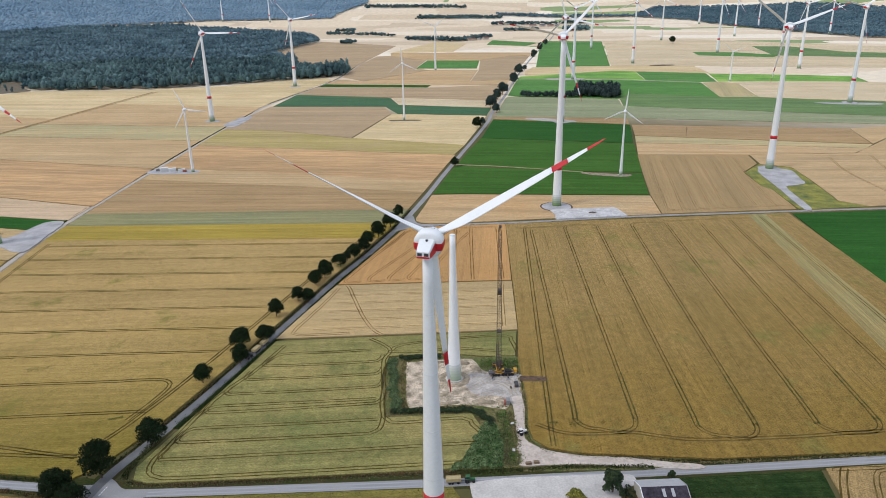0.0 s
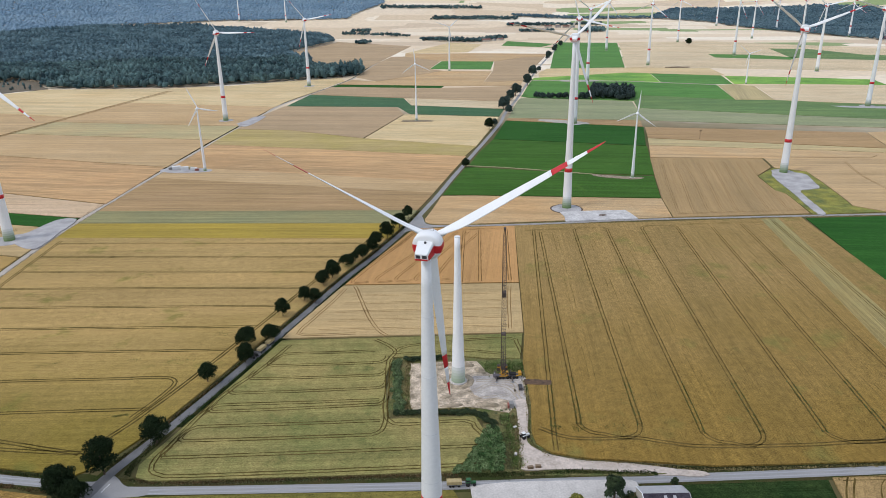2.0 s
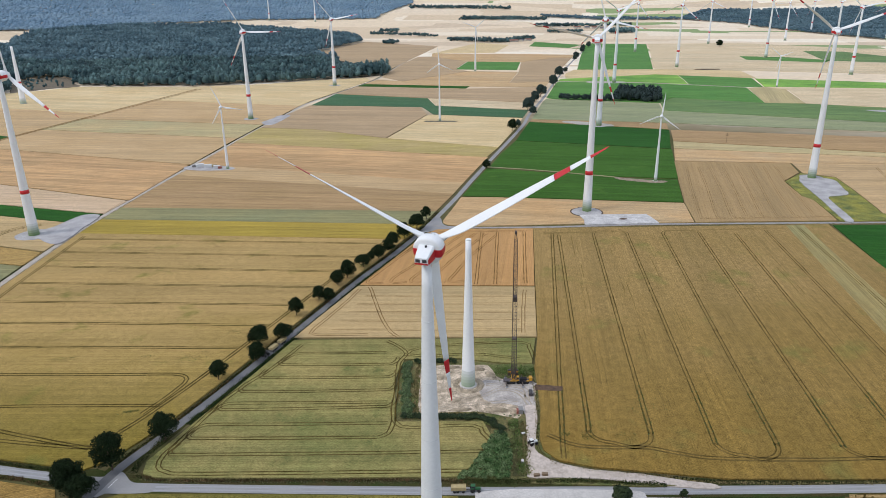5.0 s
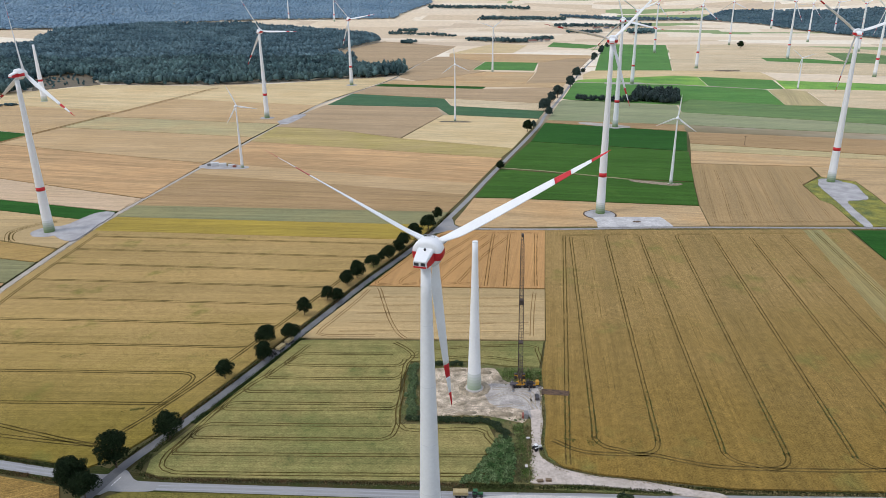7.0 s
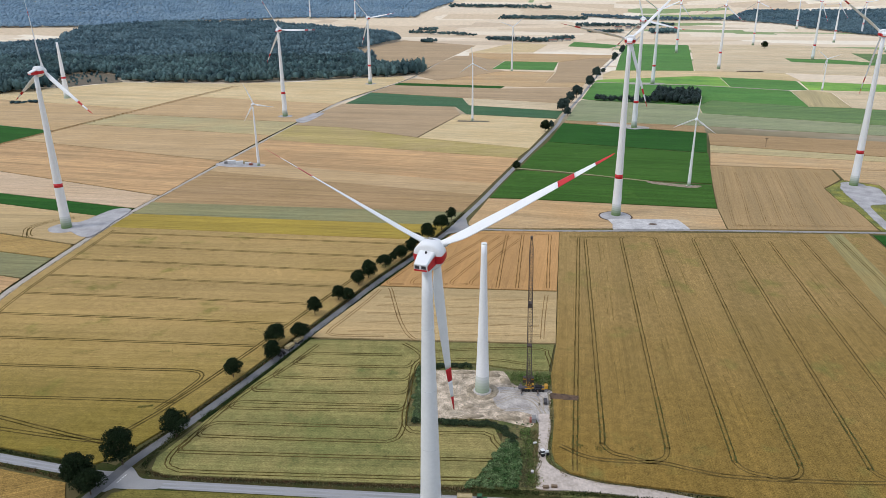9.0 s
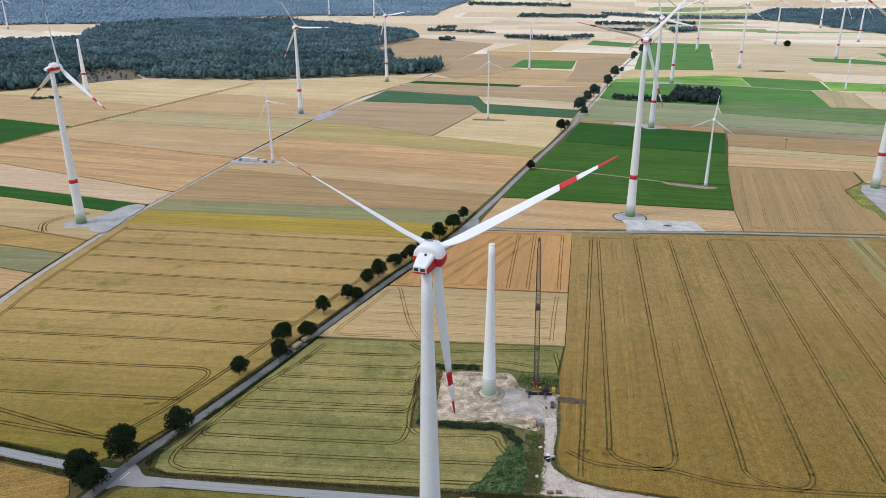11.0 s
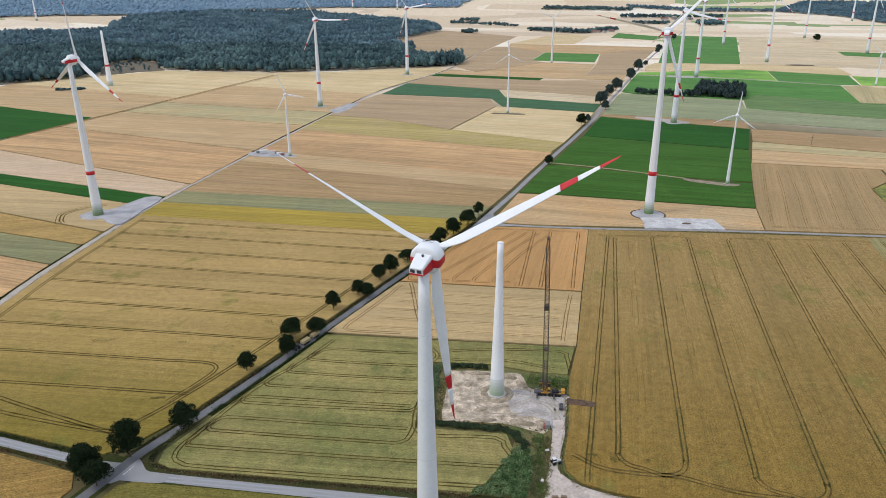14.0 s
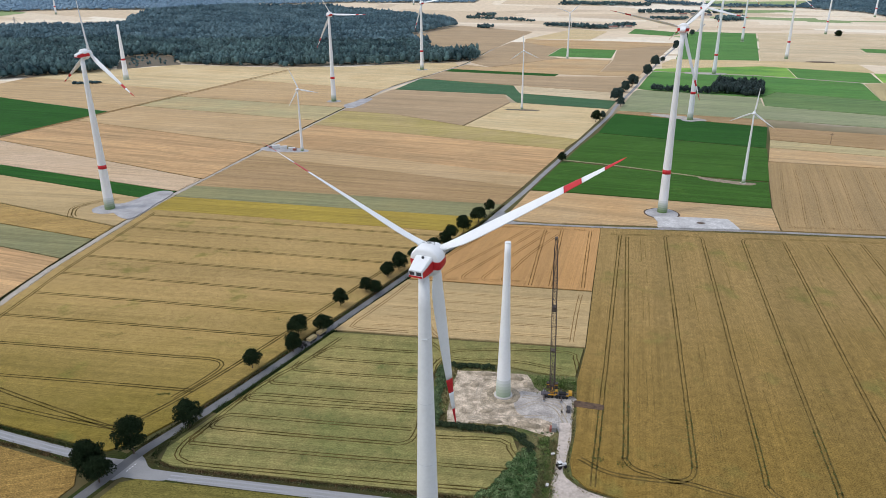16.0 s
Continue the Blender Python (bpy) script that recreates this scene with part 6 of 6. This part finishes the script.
def build_trailer(x, y, z, turn, label, load="trailer_tan", length=6.0):
    t = thing("farm_trailer", label, "trailer", pose(x, y, z, 0, 0, turn))
    body = part("body", box(bmesh.new(), (length, 2.5, 0.3), (0, 0, 1.2), bevel=0.04), M["box_grey"], t)
    for sgn in (-1, 1):
        part("side_wall", box(bmesh.new(), (length, 0.08, 1.4), (0, sgn * 1.22, 2.0)), M[load], body)
        part("end_wall", box(bmesh.new(), (0.08, 2.4, 1.4), (sgn * (length / 2 - 0.05), 0, 2.0)), M[load], body)
    bm = bmesh.new()
    bmesh.ops.create_grid(bm, x_segments=10, y_segments=5, size=0.5, matrix=Matrix.Translation((0, 0, 2.45)) @ Matrix.Diagonal((length - 0.2, 2.3, 1, 1)))
    for v in bm.verts:
        v.co.z += 0.35 * (1 - (2 * v.co.x / length) ** 2) * (1 - (v.co.y / 1.2) ** 2) + 0.05 * noise.noise(v.co * 2)
    part("load", bm, M["trailer_tan"], t, "heaped grain load", True)
    for dx in (-1.6, -0.4, 1.9):
        for sgn in (-1, 1):
            wheel(t, dx, sgn * 1.05, 0.55, 0.55, 0.4)
    part("drawbar", box(bmesh.new(), (1.8, 0.2, 0.2), (length / 2 + 0.9, 0, 0.9), bevel=0.03), M["steel_dark"], t)
    return t


def build_car(x, y, z, turn, paint, label, length=4.8, high=1.9, category="van"):
    t = thing(category.replace(" ", "_"), label, category, pose(x, y, z, 0, 0, turn))
    w = 0.95
    rings = []
    for sx, zt, k in ((-0.5, 0.85, 0.9), (-0.47, high * 0.93, 0.86), (0.12, high, 0.88), (0.28, high * 0.62, 0.93), (0.47, high * 0.5, 0.9), (0.5, 0.6, 0.85)):
        rings.append([(sx * length, -w * k, 0.35), (sx * length, w * k, 0.35), (sx * length, w * k, zt * 0.6), (sx * length, w * k * 0.85, zt), (sx * length, -w * k * 0.85, zt), (sx * length, -w * k, zt * 0.6)])
    part("body", loft(bmesh.new(), rings), M[paint], t, smooth=False)
    part("windscreen", box(bmesh.new(), (0.9, 1.5, 0.04), (0.205 * length, 0, high * 0.83), Matrix()), M["dark_glass"], t)
    for sgn in (-1, 1):
        part("side_window", box(bmesh.new(), (length * 0.45, 0.04, high * 0.25), (-0.12 * length, sgn * w * 0.86, high * 0.75)), M["dark_glass"], t)
        for sx in (-0.3, 0.3):
            wheel(t, sx * length, sgn * w * 0.85, 0.36, 0.36, 0.24)
    return t


def build_container(x, y, z, turn, paint, label, size=(6.0, 2.4, 2.6), name="site_container"):
    t = thing(name, label, "container", pose(x, y, z, 0, 0, turn))
    lx, ly, lz = size
    body = part("body", box(bmesh.new(), size, (0, 0, lz / 2 + 0.1), bevel=0.05), M[paint], t)
    part("roof", box(bmesh.new(), (lx + 0.1, ly + 0.1, 0.12), (0, 0, lz + 0.14), bevel=0.03), M[paint], t)
    for k in range(2):
        part("door", box(bmesh.new(), (0.05, ly * 0.44, lz * 0.85), (lx / 2 + 0.02, (k - 0.5) * ly * 0.47, lz * 0.5 + 0.1)), M["box_grey"], body)
    for k in range(int(lx / 1.5)):
        part("side_rib", box(bmesh.new(), (0.15, 0.06, lz * 0.9), (-lx / 2 + 0.8 + 1.5 * k, -ly / 2 - 0.02, lz / 2 + 0.1)), M[paint], body)
    return t


def build_house(x, y, turn, w, d, eave, ridge, wall, roof, label):
    t = thing("house", label, "house", pose(x, y, rise(x, y), 0, 0, turn), "village houses")
    loft_rings = [[(sx, -d / 2, 0), (sx, d / 2, 0), (sx, d / 2, eave), (sx, 0, ridge - 0.2), (sx, -d / 2, eave)] for sx in (-w / 2, w / 2)]
    body = part("wall", loft(bmesh.new(), loft_rings), M[wall], t)
    for sgn in (-1, 1):
        a = [(-w / 2 - 0.4, 0, ridge), (w / 2 + 0.4, 0, ridge), (w / 2 + 0.4, sgn * (d / 2 + 0.5), eave - 0.3), (-w / 2 - 0.4, sgn * (d / 2 + 0.5), eave - 0.3)]
        bm = loft(bmesh.new(), [a, [(p, q, r + 0.25) for p, q, r in a]])
        bmesh.ops.recalc_face_normals(bm, faces=bm.faces)
        part("roof_slope", bm, M[roof], t)
    for k in range(max(2, int(w / 4))):
        part("window", box(bmesh.new(), (1.3, 0.08, 1.5), (-w / 2 + 2 + k * 4, -d / 2 - 0.03, 2.2)), M["dark_glass"], body)
    return t


build_tractor(80.2, 272.5, 0.46, 25, "car_white", "white telehandler on the gravel drive")
build_container(78.2, 297.5, 0.4, 85, "box_grey", "grey site container beside the drive", (3.2, 2.0, 2.2))
# the container's reddish side, added as a second narrow box
build_container(76.7, 297.3, 0.36, 85, "box_red", "rust-red side of a container, added as its own box", (2.8, 0.9, 1.5), "container_red_side")
build_car(85.2, 313.5, 0.42, 85, "car_dark", "dark pickup parked beside the crane", 5.2, 1.8, "pickup")
build_tractor(53.0, 243.6, 0.14, -1, "tractor_green", "green tractor on the lane")
build_trailer(46.6, 243.7, 0.14, -1, "tan farm trailer heaped with grain")
build_tractor(-53.9, 358, 0.12, 247, "car_dark", "dark tractor on the tree-lined road")
build_trailer(-51.1, 364.9, 0.12, 247, "tan farm trailer heaped with grain")
build_trailer(-47.9, 372.8, 0.12, 247, "second tan farm trailer heaped with grain")
for k, (x, y, a, p, s) in enumerate(((-222, 800, 20, "car_white", (9, 4.5, 3.4)), (-212, 797, 15, "car_white", (8, 4, 3.2)), (-206, 800, 22, "trailer_tan", (6, 3, 2.6)), (-201, 793, 10, "car_white", (7, 3, 2.8)), (-228, 800, 30, "box_grey", (5, 2.4, 2.2)), (-197, 791, 5, "box_red", (4, 2.4, 2.0)))):
    build_container(x, y, 0.8, a, p, ("white", "white", "tan", "white", "grey", "rust-red")[k] + " site container at a turbine foot", s)
for x, y, a in ((74.4, 260.8, 80), (77.2, 280.2, 20)):
    t = thing("crate", "small pale crate in rough grass", "crate", pose(x, y, 0.3, 0, 0, a))
    part("body", box(bmesh.new(), (1.5, 1.1, 0.9), (0, 0, 0.45), bevel=0.06), M["box_grey"], t)
    part("lid", box(bmesh.new(), (1.6, 1.2, 0.1), (0, 0, 0.95), bevel=0.03), M["concrete"], t)
for x, y, a in ((79, 251.6, 5), (82.4, 252.0, -6)):
    t = thing("pallet_stack", "dark stack of pallets beside the drive", "pallets", pose(x, y, 0.46, 0, 0, a))
    for k in range(5):
        part("pallet", box(bmesh.new(), (2.4, 1.2, 0.14), (0.03 * (k % 2), 0, 0.1 + 0.2 * k), bevel=0.02), M["timber"], t)
for k, (x, y, a, w, d, h) in enumerate(((300, 2650, 20, 22, 12, 5), (330, 2660, 100, 16, 11, 5), (352, 2648, 10, 30, 16, 6), (384, 2668, 60, 18, 11, 5), (410, 2690, 30, 24, 14, 5), (270, 2662, 80, 16, 11, 5), (366, 2700, 15, 18, 11, 5), (620, 3170, 30, 26, 14, 6), (735, 3402, 8, 34, 14, 6), (778, 3390, 12, 26, 14, 6), (812, 3376, 10, 30, 14, 6), (840, 3366, 16, 22, 12, 5))):
    build_house(x, y, a, w, d, h, h + 4, "plaster", "roof_slate" if k % 2 else "roof_red", ("grey" if k % 2 else "red") + " roofed farmhouse among distant trees")


def build_pole(x, y, turn):
    t = thing("power_pole", "dark wooden power pole with crossarms", "power pole", pose(x, y, 0, 0, 0, turn))
    part("pole", tube(bmesh.new(), (0, 0, -0.5), (0, 0, 12.5), 0.3, 0.2, 8), M["timber"], t)
    for z in (9.5, 11.3):
        arm = part("crossarm", box(bmesh.new(), (4.4, 0.3, 0.4), (0, 0, z), bevel=0.03), M["timber"], t)
        for x0 in (-1.6, -0.7, 0.7, 1.6):
            part("insulator", tube(bmesh.new(), (x0, 0, z + 0.1), (x0, 0, z + 0.45), 0.08, n=8), M["dark_glass"], arm)


build_pole(413, 884, 10)
patch("ground_clearing", "brown cleared ground in the wood's edge", [(-792, 1452), (-812, 1490), (-866, 1595), (-885, 1668), (-845, 1728), (-768, 1665), (-735, 1600), (-700, 1546), (-745, 1518)], 0.7, "clearing", wobble=5)
wood("saplings", "sparse saplings on cleared ground", [(-800, 1470), (-815, 1500), (-866, 1600), (-880, 1660), (-845, 1720), (-768, 1660), (-735, 1600), (-712, 1556), (-750, 1525)], 21, 8, 2.8, 1, "wood", 50, keep=0.55, lumps=2, sprays=12, spray=0.9, category="saplings")
wood("hedge", "low dark hedge by a turbine foot", [(-765, 1245), (-715, 1262), (-712, 1278), (-768, 1262)], 7, 5, 5, 2, "wood", 51, keep=0.9, lumps=2, category="hedge")
patch("pavement_junction", "bleached asphalt aprons of the junction", [(-109, 254.6), (-109, 258.6), (-104, 258.6), (-99.5, 258.5), (-96, 261), (-93, 261), (-90, 258), (-87.6, 255.2), (-83.6, 253.3), (-77, 252), (-77, 247.9), (-89, 247.5), (-95, 247.8), (-97.4, 245.6), (-101, 247), (-104, 251)], 0.07, "asphalt_light", wobble=0.1)
for k in range(4):
    dash = ribbon(bmesh.new(), [Vector((-95.1 + 0.42 * k, 251.2 + 1.4 * k, 0)), Vector((-94.8 + 0.42 * k, 252.2 + 1.4 * k, 0))], 0.3, 0.09, 0.02)
    tagged(new("road_marking", mesh_of("road_marking", dash, M["blade"])), "short white dash of road paint", "road marking", kind="structure")
def tufts(label, line, offset, width, height, leaf, density, category="verge grass", size=0.4, z=0.06):
    """Upright tufts of grass or weeds in a band along a line, with thin and bare places."""
    rng = np.random.default_rng(int(abs(line[0][0]) * 10 + abs(offset) * 7 + len(line)))
    pts = np.array([p[:2] for p in shifted(smooth_line(line, 2.0), offset)])
    step = np.diff(pts, axis=0)
    reach = np.linalg.norm(step, axis=1)
    count = int(reach.sum() * width * density)
    k = rng.choice(len(step), count, p=reach / reach.sum())
    across = np.stack([step[:, 1], -step[:, 0]], 1)[k] / reach[k][:, None]
    u = rng.normal(size=count) * 0.3
    base = pts[k] + step[k] * rng.random(count)[:, None] + across * (u * width)[:, None]
    thin = np.sin(base[:, 0] * 0.31 + 1.7 * np.sin(base[:, 1] * 0.23)) + np.sin(base[:, 1] * 0.37 + base[:, 0] * 0.11)
    base = base[thin + 2.2 * rng.random(count) > -0.4]
    n = len(base)
    a = rng.random(n) * 6.283
    half = size * (0.3 + 0.5 * rng.random(n))
    d = np.stack([np.cos(a) * half, np.sin(a) * half, np.zeros(n)], 1)
    p = np.column_stack([base, np.full(n, z)])
    up = np.column_stack([rng.normal(size=(n, 2)) * height * 0.45, height * (0.45 + 0.75 * rng.random(n))])
    v = np.stack([p - d, p + d, p + d * 0.5 + up, p - d * 0.5 + up], 1).reshape(-1, 3)
    me = mesh_from("verge_grass", v, np.arange(n * 4).reshape(-1, 4), M[leaf])
    return tagged(new("verge_grass", me), label, category, kind="stuff")


NORTH = [(-82, 292), (-88.2, 270), (-88.6, 261), (-84, 256.4), (-76, 253.8), (-60, 252.6), (-12, 251.2), (30, 249.4), (48, 248.6)]
SITE_EDGE = [(330, 240.6), (230, 242.6), (156, 245.4), (128, 250.4), (104, 254.9), (89.2, 259.6), (83.6, 267), (83, 276), (86.8, 300), (89, 336)]
tufts("dark green grass along the road beside green wheat", MAIN[4:9], 4.2, 3.8, 0.45, "verge_green", 16)
tufts("dark weedy grass along the road beside ripening wheat", MAIN[3:11], -3.6, 2.2, 0.42, "verge_dark", 7)
tufts("red-brown dock weeds along the road", MAIN[4:10], -3.2, 1.2, 0.8, "dock_leaf", 3)
tufts("red-brown dock weeds on the verge north of the lane", NORTH[3:], -1.5, 1.5, 0.6, "dock_leaf", 9)
tufts("olive grass on the verge north of the lane", NORTH, -0.9, 2.0, 0.35, "olive_grass", 6)
tufts("green grass on the corner of the junction", NORTH[:4], -0.6, 3.0, 0.5, "verge_grass", 10)
tufts("dry grass at the edge of green wheat", NORTH[3:], -2.3, 1.2, 0.6, "dry_grass", 6)
tufts("dark grass on the verge south of the lane", [(-112, 251), (-140, 258.5), (-180, 267), (-300, 296)], 0.5, 2.4, 0.6, "dock_leaf", 8)
tufts("dark grass south of the lane", [(-86, 244.4), (-49, 243.9), (46, 239.4)], 0.3, 2.4, 0.5, "verge_dark", 8)
tufts("dry grass along the edge of wheat by the lane", [(-250, 294), (-165, 273), (-112, 260.8)], 0.0, 2.0, 0.6, "verge_grass", 8)
tufts("dark grass at the edge of brown wheat", SITE_EDGE, 0.0, 1.5, 0.5, "verge_dark", 6)
tufts("dry grass at the edge of brown wheat", SITE_EDGE, -0.7, 1.6, 0.6, "dry_grass", 7, z=0.1)
tufts("dark grass along the farm track", [(x, y) for x, y in LEFT[1:9]], -2.9, 1.2, 0.6, "verge_dark", 7)
tufts("dry grass along the farm track", [(x, y) for x, y in LEFT[1:9]], 3.9, 1.2, 0.5, "dry_grass", 4)
tufts("dry grass south of the cross track", CROSS[1:6], 2.9, 1.7, 0.45, "dry_grass", 4)
tufts("dry grass on the bank of the drive", [(75.4, 252), (76, 262), (77, 275), (78.6, 290)], -0.6, 3.6, 0.7, "dry_grass", 9, z=0.3)
tufts("green grass on the bank of the drive", [(74.6, 252), (75.2, 262), (75.4, 275), (74, 292)], -0.4, 4.4, 0.7, "bank_grass", 12, z=0.3)
tufts("grass on the island beside the drive", [(78, 247.6), (92, 247.8), (110, 246.2), (130, 243.9)], 0.0, 2.4, 0.5, "verge_grass", 12, z=0.6)
tufts("rough grass between the scrub and the lane", [(49, 249.6), (62, 249.2), (76, 248.6)], 0.0, 3.4, 0.5, "verge_grass", 10)
tufts("rough olive grass on the bank of the drive", [(70.5, 251.5), (73.6, 264), (74.6, 276), (74, 290)], 0.0, 6.4, 0.5, "olive_grass", 9, z=0.3)
tufts("rough green grass behind the crane", [(70, 336), (90, 334)], 0.0, 9.0, 0.6, "bank_grass", 14, z=0.3)
tufts("dry grass round the churned soil", [(31, 345), (29, 330), (29, 312), (30, 298), (44, 297.5), (62, 296)], 0.0, 3.0, 0.6, "dry_grass", 7, z=0.3)


for x, y, length, width, dense in ((-107, 305.5, 7, 2.2, 9), (-111, 303.8, 5, 1.6, 6), (-164, 358, 12, 5, 1.6), (-119, 359.5, 8, 3, 2.2), (-93, 357.5, 14, 8, 0.9), (-75, 387, 16, 8, 0.8), (-150, 330, 12, 6, 0.7)):
    tufts("green regrowth standing in the ripening wheat", [(x - length / 2, y - 0.1 * length), (x, y), (x + length / 2, y + 0.15 * length)], 0.0, width, 0.22, "crop_weeds", dense, "weeds", z=0.74)
for x, y, length, width, dense in ((95.5, 279, 5, 3.5, 7), (106, 277, 6, 4, 6), (122, 277.5, 10, 4, 1.6), (117, 372, 30, 22, 0.22), (124, 446, 30, 26, 0.2), (140, 300, 20, 14, 0.25)):
    tufts("green regrowth standing in the brown wheat", [(x - length / 2, y), (x, y + 0.3), (x + length / 2, y + 0.2)], 0.0, width, 0.22, "crop_weeds", dense, "weeds", z=0.76)


def build_pylon(x, y, turn, h=38.0):
    t = thing("power_pylon", "grey lattice power pylon on the far fields", "power pylon", pose(x, y, rise(x, y), 0, 0, turn))
    body = part("mast", truss(bmesh.new(), (0, 0, 0), (0, 0, h), 6.5, 1.0, 9, 0.32), M["galv"], t)
    for z, w in ((h * 0.68, 9.0), (h * 0.82, 7.5), (h * 0.95, 5.0)):
        part("crossarm", truss(bmesh.new(), (-w, 0, z), (w, 0, z), 1.0, 1.0, 6, 0.25), M["galv"], body)
    return t


build_pylon(-1837, 2570, 20)
far_tree = copy_thing(BIG, pose(-1342, 2650, rise(-1342, 2650), 0, 0, 50))
far_tree.scale = (1.3, 1.3, 1.2)
tagged(far_tree, "lone broadleaf tree before the hills")
patch("ground_heap", "dark heap of turned soil in stubble", [(664, 1694), (690, 1700), (722, 1692), (716, 1682), (680, 1684)], 1.4, "dark_soil", wobble=2.0)


def spoil_heap(x, y, z, rx, ry, h, turn, seed, label):
    """A low uneven heap of dug earth."""
    bm = bmesh.new()
    rings, n = 6, 20
    top = bm.verts.new((0, 0, h))
    last = None
    for k in range(1, rings + 1):
        f = k / rings
        ring = []
        for j in range(n):
            a = 2 * math.pi * j / n
            w = 1 + 0.28 * noise.noise((math.cos(a) * 1.7, math.sin(a) * 1.7, seed))
            p = Vector((rx * f * w * math.cos(a), ry * f * w * math.sin(a), 0))
            p.z = h * (1 - f * f) * (1 + 0.5 * noise.noise((p.x * 0.6, p.y * 0.6, seed))) - (0.15 if k == rings else 0)
            ring.append(bm.verts.new(p))
        for j in range(n):
            if last is None:
                bm.faces.new((top, ring[j], ring[(j + 1) % n]))
            else:
                bm.faces.new((last[j], ring[j], ring[(j + 1) % n], last[(j + 1) % n]))
        last = ring
    ob = new("earth_mound", mesh_of("earth_mound", bm, M["spoil"]))
    ob.matrix_basis = pose(x, y, z, 0, 0, turn)
    return tagged(ob, label, "earth mound", "earth mounds")


for k, (x, y, rx, ry, h, a) in enumerate(((60, 338.5, 6, 2.2, 1.3, -8), (46, 340.5, 7, 1.6, 0.9, 2), (67, 333, 2.6, 3.4, 1.0, 10), (67, 300, 7, 2.0, 1.2, -10), (50, 301, 6, 1.5, 0.8, 3), (75.5, 297.5, 2.6, 2.2, 1.0, 30), (41, 330, 3.0, 2.0, 0.6, 60), (48, 309, 3.5, 1.8, 0.6, 20))):
    spoil_heap(x, y, 0.36, rx, ry, h, a, 3.7 * k, "low brown mound of dug earth on the site")
bank = lathe(bmesh.new(), [(0.0, 8.2), (0.45, 7.2), (0.6, 6.2), (0.35, 5.4), (0.0, 4.9)], 36, close=False)
for v in bank.verts:
    v.co.x *= 1 + 0.12 * noise.noise((v.co.x * 0.4, v.co.y * 0.4, 2.0))
    v.co.z *= 1 + 0.8 * noise.noise((v.co.x * 0.5, v.co.y * 0.5, 7.0))
ob = new("earth_bank", mesh_of("earth_bank", bank, M["spoil"]))
ob.matrix_basis = pose(55, 323, 0.34)
tagged(ob, "ring of dug earth round the tower foundation", "earth bank")
